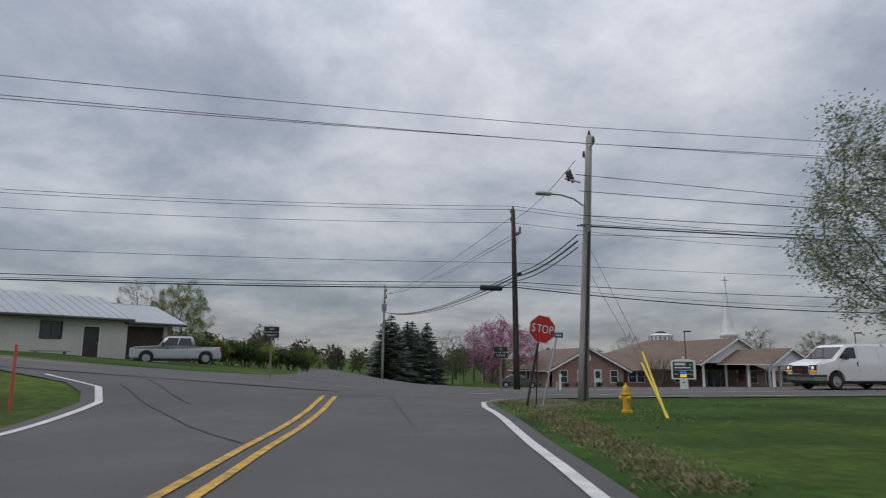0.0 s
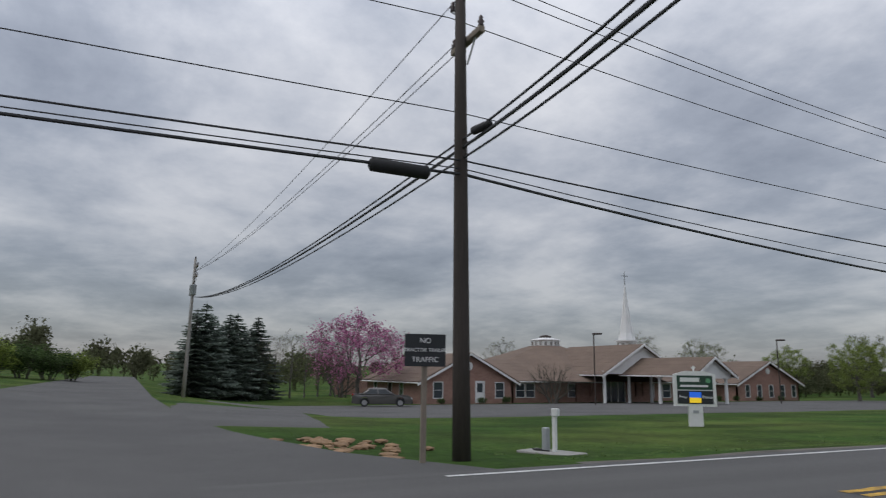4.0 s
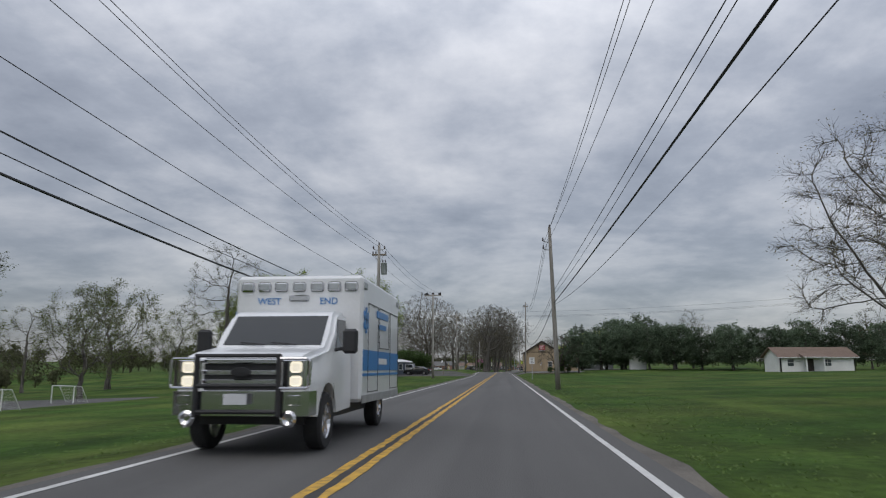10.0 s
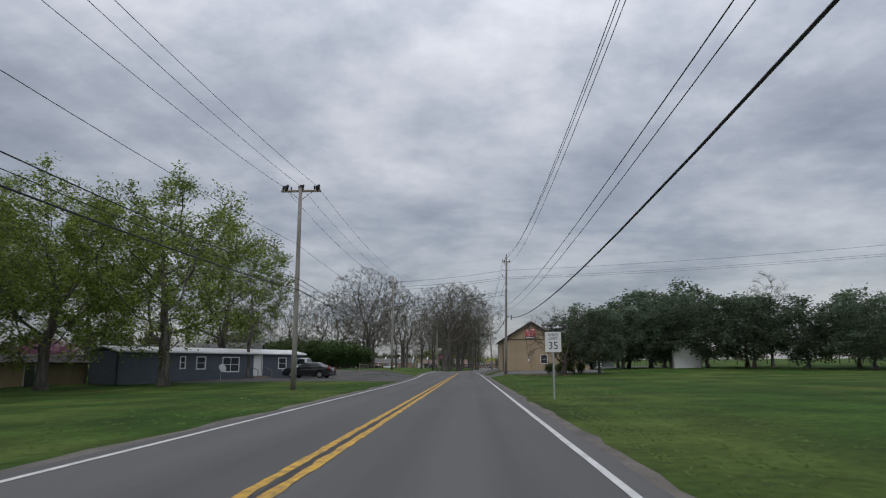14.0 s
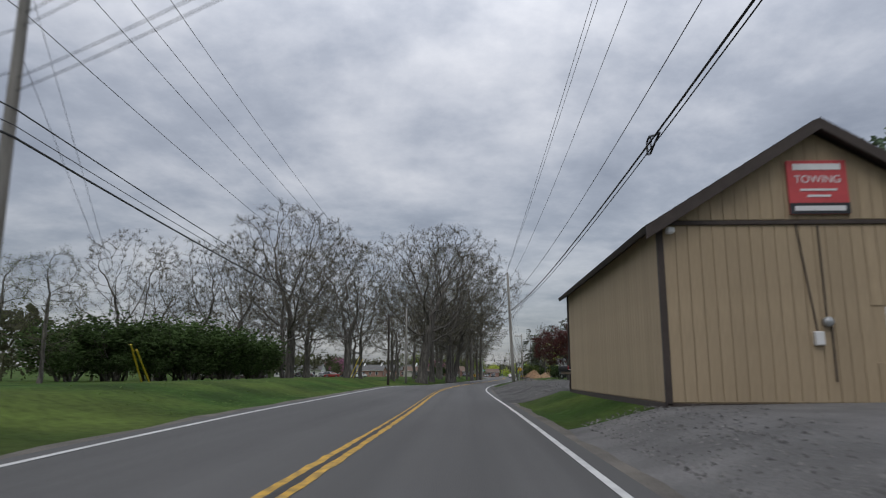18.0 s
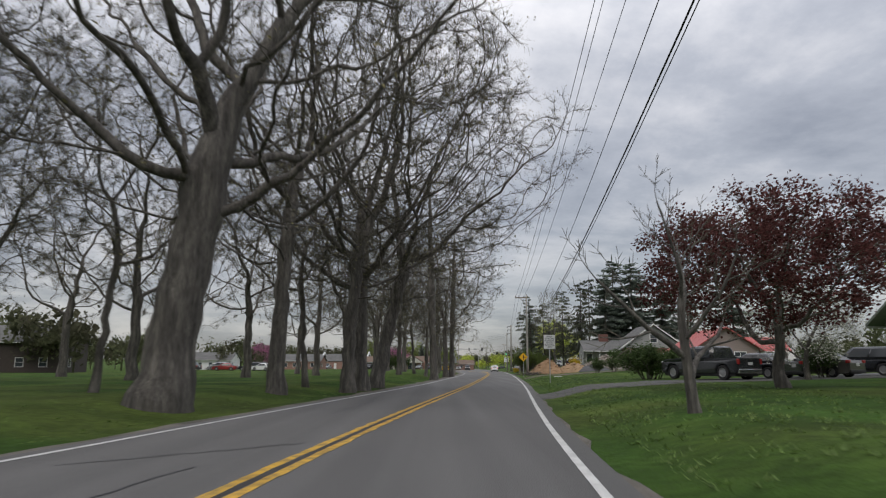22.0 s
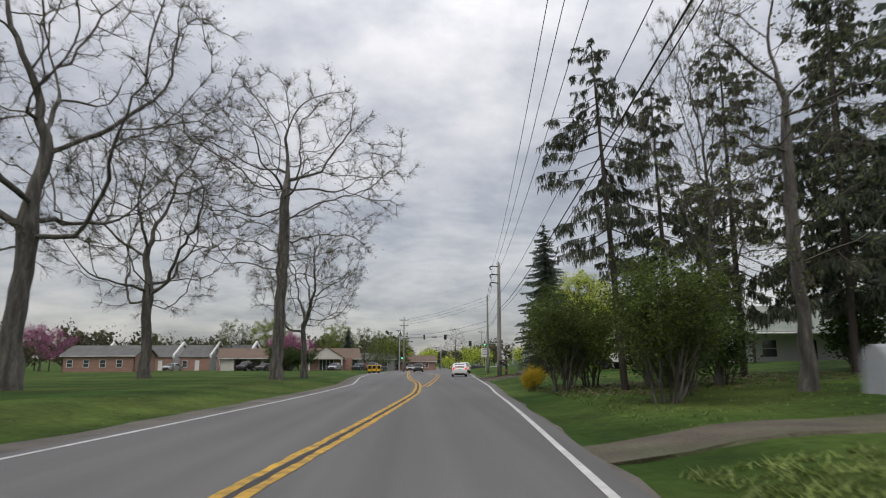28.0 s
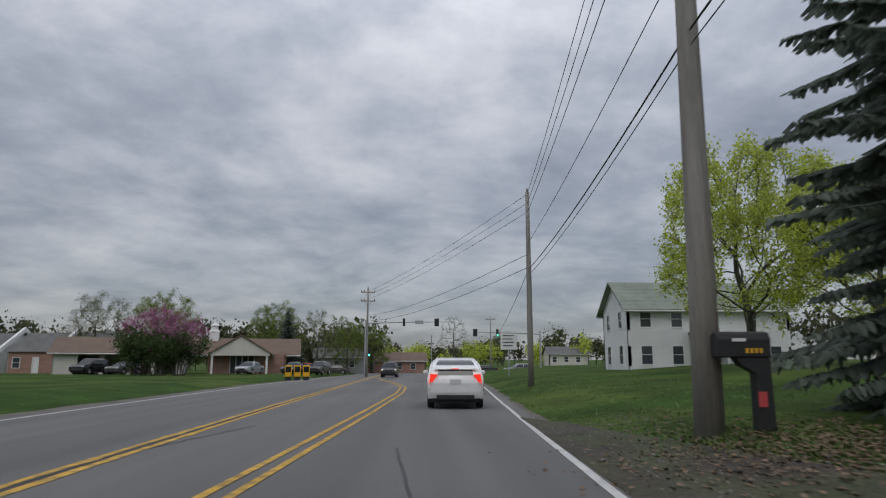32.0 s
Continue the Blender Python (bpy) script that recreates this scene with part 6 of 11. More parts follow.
far_wood("far_wood", spots(30, lambda q: q.uniform(0, 60), lambda q: q.uniform(540, 600), 6, 9), rngw, M_LEAF_Y, "distant yellow-green trees beyond the signals")
far_wood("far_wood", spots(60, lambda q: q.uniform(-75, 8), lambda q: q.uniform(515, 565), 8, 12.5), rngw, M_FARWOOD, "distant pale trees behind the houses")
far_wood("far_wood", spots(50, lambda q: q.uniform(70, 160), lambda q: q.uniform(120, 330), 7, 12), rngw, M_FARWOOD, "distant woods behind the field")
far_wood("far_wood", spots(40, lambda q: q.uniform(55, 130), lambda q: q.uniform(380, 520), 6, 11), rngw, M_FARWOOD, "distant leafing trees behind the yards")

# ---- buildings ----
def wall(parent, p0, p1, z0, z1, material, openings=(), th=0.2, gable=None, name="wall", label=""):
    """A wall from p0 to p1 (outside on the right of that way), with openings (u0, u1, z0, z1) cut through and a gable (u, z) on top."""
    p0, p1 = Vector(p0), Vector(p1)
    ln = (p1 - p0).length
    d = (p1 - p0) / ln
    m = Matrix(((d.x, -d.y, 0, p0.x), (d.y, d.x, 0, p0.y), (0, 0, 1, 0), (0, 0, 0, 1)))
    us = sorted({0.0, ln, *[o[0] for o in openings], *[o[1] for o in openings]})
    zs = sorted({z0, z1, *[o[2] for o in openings], *[o[3] for o in openings]})
    bm = bm_new()
    for u0, u1 in zip(us, us[1:]):
        start = None
        for k, (a, b) in enumerate(zip(zs, zs[1:])):
            solid = not any(o[0] <= u0 + 1e-6 and o[1] >= u1 - 1e-6 and o[2] <= a + 1e-6 and o[3] >= b - 1e-6 for o in openings)
            if solid and start is None:
                start = a
            if start is not None and (not solid or k == len(zs) - 2):
                box(bm, u0, u1, 0, th, start, b if solid else a)
                start = None
    if gable:
        prism(bm, [(0, z1), (ln, z1), gable] if gable[0] not in (0, ln) else [(0, z1), (ln, z1), gable], 0, th)
    bmesh.ops.remove_doubles(bm, verts=bm.verts, dist=0.0005)
    bmesh.ops.transform(bm, matrix=m, verts=bm.verts)
    ob = part(name, bm, material, parent, label)
    return ob, m


def window(parent, m, u0, u1, z0, z1, bars=(1, 1), frame=0.07, material=None, shutters=None, name="window"):
    """A sash window set into an opening of the wall whose frame of reference is m."""
    fm = material or M_WPAINT
    bm = bm_new()
    box(bm, u0 - frame, u0, -0.03, 0.08, z0 - frame, z1 + frame)
    box(bm, u1, u1 + frame, -0.03, 0.08, z0 - frame, z1 + frame)
    box(bm, u0, u1, -0.03, 0.08, z1, z1 + frame)
    box(bm, u0, u1, -0.06, 0.08, z0 - frame, z0)
    bmesh.ops.transform(bm, matrix=m, verts=bm.verts)
    w = part(name, bm, fm, parent)
    nx, nz = bars
    for i in range(1, nx + 1):
        if i < nx:
            u = u0 + (u1 - u0) * i / nx
            bm = bm_new()
            box(bm, u - 0.02, u + 0.02, 0.0, 0.06, z0, z1)
            bmesh.ops.transform(bm, matrix=m, verts=bm.verts)
            part("mullion", bm, fm, w)
    for j in range(1, nz + 1):
        if j < nz:
            z = z0 + (z1 - z0) * j / nz
            bm = bm_new()
            box(bm, u0, u1, 0.005, 0.065, z - 0.02, z + 0.02)
            bmesh.ops.transform(bm, matrix=m, verts=bm.verts)
            part("rail", bm, fm, w)
    bm = bm_new()
    box(bm, u0, u1, 0.03, 0.045, z0, z1)
    bmesh.ops.transform(bm, matrix=m, verts=bm.verts)
    part("pane", bm, M_GLASS, w)
    if shutters:
        for a, b in ((u0 - frame - 0.36, u0 - frame - 0.02), (u1 + frame + 0.02, u1 + frame + 0.36)):
            bm = bm_new()
            box(bm, a, b, -0.04, 0.0, z0, z1, 0.01)
            bmesh.ops.transform(bm, matrix=m, verts=bm.verts)
            part("shutter", bm, shutters, parent)
    return w


def door(parent, m, u0, u1, z0, z1, material, glazed=False):
    bm = bm_new()
    box(bm, u0, u1, 0.04, 0.1, z0, z1, 0.01)
    bmesh.ops.transform(bm, matrix=m, verts=bm.verts)
    d = part("door", bm, material, parent)
    bm = bm_new()
    box(bm, u0 - 0.08, u0, -0.03, 0.1, z0, z1 + 0.08)
    box(bm, u1, u1 + 0.08, -0.03, 0.1, z0, z1 + 0.08)
    box(bm, u0, u1, -0.03, 0.1, z1, z1 + 0.08)
    bmesh.ops.transform(bm, matrix=m, verts=bm.verts)
    part("door_frame", bm, M_WPAINT, parent)
    bm = bm_new()
    lathe(bm, [(0.03, 0), (0.04, 0.03), (0.02, 0.06)], 8, 0, 0, m @ Matrix.Translation((u1 - 0.1, 0.04, z0 + 1.0)) @ Matrix.Rotation(radians(90), 4, "X"))
    part("knob", bm, M_STEEL, d)
    if glazed:
        bm = bm_new()
        box(bm, u0 + 0.15, u1 - 0.15, 0.03, 0.045, z0 + 1.0, z1 - 0.15)
        bmesh.ops.transform(bm, matrix=m, verts=bm.verts)
        part("pane", bm, M_GLASS, d)


def slab_roof(parent, a, b, c, d, th, material, name="roof", trim=None, courses=0):
    """A sloping roof plane from its four corners (eave a-b, ridge c-d), with its thickness and a fascia board."""
    pts = [Vector(p) for p in (a, b, c, d)]
    n = (pts[1] - pts[0]).cross(pts[3] - pts[0]).normalized()
    if n.z < 0:
        n = -n
    bm = bm_new()
    up = [bm.verts.new(p + n * th) for p in pts]
    lo = [bm.verts.new(p) for p in pts]
    fs = [bm.faces.new(up), bm.faces.new(lo[::-1])]
    for k in range(4):
        fs.append(bm.faces.new((up[k], lo[k], lo[(k + 1) % 4], up[(k + 1) % 4])))
    bmesh.ops.recalc_face_normals(bm, faces=fs)
    r = part(name, bm, material, parent)
    if courses:
        # lapped rows stand a little proud of one another
        for k in range(courses):
            f0, f1 = k / courses, (k + 1) / courses
            e0, e1 = pts[0].lerp(pts[3], f0), pts[1].lerp(pts[2], f0)
            g0, g1 = pts[0].lerp(pts[3], f1), pts[1].lerp(pts[2], f1)
            bm = bm_new()
            vs = [bm.verts.new(p) for p in (e0 + n * (th + 0.014), e1 + n * (th + 0.014), g1 + n * (th + 0.006), g0 + n * (th + 0.006), e0 + n * (th + 0.001), e1 + n * (th + 0.001))]
            bm.faces.new(vs[:4]), bm.faces.new((vs[0], vs[4], vs[5], vs[1]))
            part("course", bm, material, r)
    if trim:
        bm = bm_new()
        dirv = (pts[1] - pts[0]).normalized()
        out = (pts[0] - pts[3]).normalized()
        tube(bm, [pts[0] + out * 0.03, pts[1] + out * 0.03], 0.07, 6)
        part("gutter", bm, trim, parent)
    return r


def gable_roof(parent, x0, x1, y0, y1, ze, zr, axis, over, th, material, trim=None, courses=0):
    """Two planes with the ridge along axis 'x' or 'y'."""
    s = (zr - ze) / (((y1 - y0) if axis == "x" else (x1 - x0)) / 2)
    dz = s * over
    if axis == "x":
        ym = (y0 + y1) / 2
        slab_roof(parent, (x0 - over, y0 - over, ze - dz), (x1 + over, y0 - over, ze - dz), (x1 + over, ym, zr), (x0 - over, ym, zr), th, material, trim=trim, courses=courses)
        slab_roof(parent, (x1 + over, y1 + over, ze - dz), (x0 - over, y1 + over, ze - dz), (x0 - over, ym, zr), (x1 + over, ym, zr), th, material, trim=trim, courses=courses)
    else:
        xm = (x0 + x1) / 2
        slab_roof(parent, (x0 - over, y1 + over, ze - dz), (x0 - over, y0 - over, ze - dz), (xm, y0 - over, zr), (xm, y1 + over, zr), th, material, trim=trim, courses=courses)
        slab_roof(parent, (x1 + over, y0 - over, ze - dz), (x1 + over, y1 + over, ze - dz), (xm, y1 + over, zr), (xm, y0 - over, zr), th, material, trim=trim, courses=courses)


def rake(parent, a, b, depth, material, th=0.08, w=0.22, name="bargeboard"):
    """A board under a roof's edge, from a to b; depth runs along y or x by its sign pair."""
    a, b = Vector(a), Vector(b)
    bm = bm_new()
    down = Vector((0, 0, -w))
    dv = Vector(depth)
    vs = [bm.verts.new(p) for p in (a, b, b + down, a + down, a + dv, b + dv, b + down + dv, a + down + dv)]
    fs = [bm.faces.new([vs[k] for k in f]) for f in ((0, 1, 2, 3), (7, 6, 5, 4), (0, 4, 5, 1), (1, 5, 6, 2), (2, 6, 7, 3), (3, 7, 4, 0))]
    bmesh.ops.recalc_face_normals(bm, faces=fs)
    part(name, bm, material, parent)


# -- the church: brick wings, brown roofs, white gables, a steeple --
church = thing("church", "long pinkish-brick church with brown shingle roofs and a white steeple", "church", -52, 28, -1.6)
EV, AP = 2.2, 4.7
# wing nearest the drive
ops = [(1.3, 2.2, 0.6, 2.0), (3.6, 4.5, 0.6, 2.0), (5.8, 6.7, 0.1, 2.1), (8.0, 8.9, 0.6, 2.0)]
_, m = wall(church, (0, 6), (0, 16), 0, EV, M_BRICK, ops, gable=(5.0, AP - 0.1))
for k, (a, b, c, d) in enumerate(ops):
    if k == 2:
        door(church, m, a, b, c, d, M_WPAINT, True)
    else:
        window(church, m, a, b, c, d, (1, 2), 0.08)
ops = [(2.0, 2.9, 0.6, 2.0), (6.0, 7.0, 0.05, 2.1), (9.0, 9.9, 0.6, 2.0)]
_, m = wall(church, (-14, 6), (0, 6), 0, EV, M_BRICK, ops)
window(church, m, *ops[0], (1, 2)), window(church, m, *ops[2], (1, 2)), door(church, m, *ops[1], M_BROWN)
wall(church, (0, 16), (-14, 16), 0, EV, M_BRICK)
wall(church, (-14, 16), (-14, 6), 0, EV, M_BRICK, gable=(5, AP - 0.1))
gable_roof(church, -14, 0, 6, 16, EV, AP, "x", 0.5, 0.14, M_SHING, M_WPAINT, 8)
for s in (-1, 1):
    rake(church, (0.45, 11 + s * 5.55, EV - 0.28), (0.45, 11, AP + 0.1), (0.1, 0, 0), M_WPAINT)
bm = bm_new()
lathe(bm, [(0.42, 0), (0.42, 0.08), (0.3, 0.1)], 16, 0, 0, Matrix.Translation((0.0, 11, 3.55)) @ Matrix.Rotation(radians(90), 4, "Y"))
part("gable_vent", bm, M_WPAINT, church, "round white gable vent", True)
# hall under the broad hipped roof
ops = [(1.0, 2.0, 0.6, 1.9), (2.2, 3.2, 0.6, 1.9), (7.5, 8.4, 0.6, 1.9)]
_, m = wall(church, (-1, 16), (-1, 28), 0, EV, M_BRICK, ops)
for o in ops:
    window(church, m, *o, (1, 2))
wall(church, (-25, 16), (-14, 16), 0, EV, M_BRICK)
bm = bm_new()
hub = Vector((-12, 28.5, 6.3))
ring = [Vector((-12 + 15.5 * math.cos(a), 28.5 + 15.5 * math.sin(a), EV)) for a in [k * math.pi / 4 + math.pi / 8 for k in range(8)]]
tip = [Vector((-12 + 2.0 * math.cos(a), 28.5 + 2.0 * math.sin(a), 6.3)) for a in [k * math.pi / 4 + math.pi / 8 for k in range(8)]]
rv, tv = [bm.verts.new(p) for p in ring], [bm.verts.new(p) for p in tip]
for k in range(8):
    bm.faces.new((rv[k], rv[(k + 1) % 8], tv[(k + 1) % 8], tv[k]))
bm.faces.new(tv), bm.faces.new(rv[::-1])
part("hipped_roof", bm, M_SHING, church)
slab_roof(church, (-0.4, 16, EV - 0.1), (-0.4, 28, EV - 0.1), (-7, 28, 4.2), (-7, 16, 4.2), 0.12, M_SHING, courses=6, trim=M_WPAINT)
bm = bm_new()
lathe(bm, [(1.75, 6.2), (1.75, 6.9), (1.9, 6.95), (1.9, 7.05), (1.3, 7.2), (0.6, 7.35)], 8, -12, 28.5)
cup = part("cupola", bm, M_WPAINT, church, "white octagonal cupola with a dark cap")
bm = bm_new()
lathe(bm, [(0.75, 7.35), (0.7, 7.5), (0.4, 7.62), (0.1, 7.68)], 12, -12, 28.5)
part("cap", bm, M_BROWN, cup, "dark domed cap", True)
for k in range(8):
    a = k * math.pi / 4
    bm = bm_new()
    box(bm, 1.6, 1.68, -0.45, 0.45, 6.35, 6.8, 0, Matrix.Translation((-12, 28.5, 0)) @ Matrix.Rotation(a, 4, "Z"))
    part("louvre", bm, M_CONC, cup)
# the entrance gable
wall(church, (3.5, 24.4), (3.5, 34.6), 3.0, 3.25, M_WPAINT, gable=(5.1, 5.95))
wall(church, (-2, 24.4), (3.5, 24.4), 2.75, 3.25, M_WPAINT)
wall(church, (-0.8, 24.4), (-0.8, 34.6), 0, 2.9, M_BRICK, [(3.5, 6.5, 0.05, 2.3), (0.8, 1.9, 0.6, 2.1), (8.0, 9.2, 0.6, 2.1)])
bm = bm_new()
box(bm, -0.78, -0.72, 27.9, 30.9, 0.05, 2.3)
part("glass_door", bm, M_GLASS, church, "dark glazed entrance doors")
for k in range(4):
    bm = bm_new()
    box(bm, -0.72, -0.64, 27.9 + k * 0.98, 27.98 + k * 0.98, 0.05, 2.3)
    part("door_stile", bm, M_WPAINT, church)
gable_roof(church, -8, 3.5, 24.4, 34.6, 3.1, 6.0, "x", 0.45, 0.12, M_SHING, M_WPAINT, 8)
for s in (-1, 1):
    rake(church, (3.95, 29.5 + s * 5.6, 2.85), (3.95, 29.5, 6.1), (0.1, 0, 0), M_WPAINT)


def column(parent, x, y, z0, z1, r=0.17):
    bm = bm_new()
    box(bm, x - r * 1.3, x + r * 1.3, y - r * 1.3, y + r * 1.3, z0, z0 + 0.12)
    lathe(bm, [(r, z0 + 0.12), (r, z0 + 1.2), (r * 0.86, z1 - 0.2), (r * 1.15, z1 - 0.15), (r * 1.15, z1 - 0.08)], 12, x, y)
    box(bm, x - r * 1.3, x + r * 1.3, y - r * 1.3, y + r * 1.3, z1 - 0.08, z1)
    part("column", bm, M_WPAINT, parent)


for yy in (24.8, 28.0, 31.0, 34.2):
    column(church, 3.2, yy, 0, 2.95)
bm = bm_new()
box(bm, -0.8, 3.8, 24.2, 34.8, -0.25, 0.02)
part("porch_floor", bm, M_CONC, church)
# drive-through porch
gable_roof(church, 3.5, 12.5, 27.2, 32.0, 3.1, 4.55, "x", 0.4, 0.12, M_SHING, M_WPAINT, 5)
wall(church, (12.4, 27.2), (12.4, 32.0), 2.7, 3.1, M_WPAINT, gable=(2.4, 4.5))
for s in (-1, 1):
    rake(church, (12.85, 29.6 + s * 2.8, 2.85), (12.85, 29.6, 4.65), (0.1, 0, 0), M_WPAINT)
for yy in (27.5, 31.7):
    column(church, 12.1, yy, 0, 2.75)
    column(church, 8.0, yy, 0, 2.75)
# steeple
bm = bm_new()
box(bm, -2.8, -0.8, 28.5, 30.5, 5.4, 6.7, 0.03)
steeple = part("steeple", bm, M_WPAINT, church, "white square-based steeple")
for prof, nm in (([(1.25, 6.7), (1.25, 6.85), (0.85, 6.9), (0.85, 8.0), (1.05, 8.05), (1.05, 8.2)], "lantern"), ([(0.78, 8.2), (0.6, 8.9), (0.42, 10.2), (0.22, 12.0), (0.04, 13.8)], "spire")):
    bm = bm_new()
    lathe(bm, prof, 8, -1.8, 29.5)
    part(nm, bm, M_WPAINT, steeple)
for k in range(8):
    bm = bm_new()
    box(bm, 0.72, 0.80, -0.16, 0.16, 7.1, 7.85, 0, Matrix.Translation((-1.8, 29.5, 0)) @ Matrix.Rotation(k * math.pi / 4 + math.pi / 8, 4, "Z"))
    part("lantern_louvre", bm, M_CONC, steeple)
bm = bm_new()
box(bm, -1.83, -1.77, 29.47, 29.53, 13.7, 15.2)
box(bm, -1.83, -1.77, 29.1, 29.9, 14.7, 14.78)
part("cross", bm, M_STEEL, steeple)
steeple.matrix_basis = Matrix.Translation((-1.8, 2.9 + 29.5, -2.4)) @ Matrix.Diagonal((1.25, 1.25, 1.12, 1)) @ Matrix.Translation((1.8, -29.5, 0))
# far wing
ops = [(1.5 + 2.1 * k, 2.2 + 2.1 * k, 0.5, 1.9) for k in range(5)]
_, m = wall(church, (0, 47.6), (0, 58.8), 0, EV, M_BRICK, ops, gable=(5.3, AP - 0.1))
for o in ops:
    window(church, m, *o, (1, 2))
wall(church, (-14, 47.6), (0, 47.6), 0, EV, M_BRICK)
wall(church, (0, 58.8), (-14, 58.8), 0, EV, M_BRICK)
gable_roof(church, -14, 0, 47.6, 58.8, EV, AP, "x", 0.5, 0.14, M_SHING, M_WPAINT, 8)
for s in (-1, 1):
    rake(church, (0.45, 53.2 + s * 6.1, EV - 0.28), (0.45, 53.2, AP + 0.1), (0.1, 0, 0), M_WPAINT)
bm = bm_new()
lathe(bm, [(0.36, 0), (0.36, 0.08), (0.26, 0.1)], 16, 0, 0, Matrix.Translation((0.0, 53.2, 3.6)) @ Matrix.Rotation(radians(90), 4, "Y"))
part("gable_vent", bm, M_WPAINT, church, "round white gable vent", True)
ops = [(1.5 + 2.6 * k, 2.7 + 2.6 * k, 0.4, 1.9) for k in range(5)]
_, m = wall(church, (-3, 34.6), (-3, 47.6), 0, EV, M_BRICK, ops)
for o in ops:
    window(church, m, *o, (1, 2))
slab_roof(church, (-2.4, 34.6, EV - 0.1), (-2.4, 47.6, EV - 0.1), (-9, 47.6, 4.4), (-9, 34.6, 4.4), 0.12, M_SHING, courses=6, trim=M_WPAINT)
wall(church, (-26, 60), (-26, 6), 0, EV, M_BRICK)
for k, (yy, s) in enumerate(((7.5, 0.5), (9.2, 0.6), (11.8, 0.55), (14.6, 0.6), (37, 0.6), (40, 0.5), (43, 0.6), (46, 0.55), (50, 0.5), (54, 0.55))):
    plant(shrubs[1], "bed", -50.9 if k != 4 else -51, 28 + yy, s * 0.45, k * 60, "low rounded shrub in the bed by the church", "shrub", "shrub", "church shrubs", z=-1.62, sx=1.4)

# -- the white office with the metal roof by the junction --
office = thing("office_building", "low cream building with a pale metal roof and dark windows", "building", -19.0, -16.5, 1.35, 128)
ops = [(1.0, 2.3, 1.3, 2.3), (5.0, 6.2, 1.3, 2.3), (7.6, 8.6, 0.02, 2.1)]
_, m = wall(office, (0, 0), (10.5, 0), -0.3, 2.7, M_CREAM, ops)
window(office, m, *ops[0], (2, 1), 0.07, M_BROWN), window(office, m, *ops[1], (2, 1), 0.07, M_BROWN), door(office, m, *ops[2], M_BROWN, True)
_, m = wall(office, (10.5, 0.6), (14.0, 0.6), -0.3, 2.5, M_CREAM, [(0.3, 3.0, 0.0, 2.3)])
bm = bm_new()
box(bm, 10.8, 13.5, 0.72, 0.78, 0.0, 2.3)
part("garage_door", bm, M_BROWN, office, "dark garage door")
wall(office, (14.0, 0.6), (14.0, 9), -0.3, 2.5, M_CREAM)
wall(office, (14, 9), (0, 9), -0.3, 2.7, M_CREAM)
wall(office, (0, 9), (0, 0), -0.3, 2.7, M_CREAM, gable=(4.5, 4.3))
slab_roof(office, (-0.5, -0.7, 2.6), (10.6, -0.7, 2.6), (10.6, 4.5, 4.4), (-0.5, 4.5, 4.4), 0.12, M_METALROOF, trim=M_BROWN)
slab_roof(office, (10.2, -0.2, 2.45), (14.8, -0.2, 2.45), (14.8, 4.5, 4.0), (10.2, 4.5, 4.0), 0.12, M_METALROOF, trim=M_BROWN)
slab_roof(office, (14.8, 9.6, 2.5), (-0.5, 9.6, 2.5), (-0.5, 4.5, 4.4), (14.8, 4.5, 4.0), 0.12, M_METALROOF)
for k in range(18):
    bm = bm_new()
    u = -0.3 + k * 0.62
    tube(bm, [(u, -0.7, 2.74), (u, 4.5, 4.55)], 0.025, 4)
    part("roof_seam", bm, M_METALROOF, office)
bm = bm_new()
box(bm, 4.2, 6.4, -1.2, -0.8, 0.42, 0.48), box(bm, 4.4, 4.5, -1.15, -0.85, 0, 0.42), box(bm, 6.1, 6.2, -1.15, -0.85, 0, 0.42)
bench = new("garden_bench", finish("garden_bench", bm, M_CONC))
bench.matrix_basis = office.matrix_basis.copy()
tagged(bench, "plain pale bench in front of the office wall", "bench")

# -- the tan barn by the road --
barn = thing("barn", "tan board-sided barn with a dark roof and brown corner trim", "barn", 6.1, 188.6, 0.45)
zb, ze, za, wl_, ln_ = 0.0, 4.0, 6.1, 7.0, 13.6
ops = [(4.75, 5.5, 1.1, 2.1)]
_, m = wall(barn, (0, 0), (7.1, 0), 0.15, ze, M_TAN, ops, gable=(3.5, za))
window(barn, m, *ops[0], (1, 2), 0.07)
ops = [(0.95, 1.5, 0.95, 1.85), (3.05, 3.6, 0.95, 1.85)]
_, m = wall(barn, (7.1, 0.02), (11.0, 0.02), 0.15, 3.62, M_TAN, ops)
for o in ops:
    window(barn, m, *o, (1, 2), 0.06)
wall(barn, (0, ln_), (0, 0), 0.15, ze, M_TAN)
wall(barn, (7.1, ln_), (0, ln_), 0.15, ze, M_TAN, gable=(3.6, za))
wall(barn, (11, 0.02), (11, ln_), 0.15, 3.3, M_TAN)
bm = bm_new()
box(bm, -0.04, 11.04, -0.06, 0.0, -0.25, 0.15), box(bm, -0.06, 0.0, 0.0, ln_, -0.25, 0.15)
part("sill_board", bm, M_BROWN, barn)
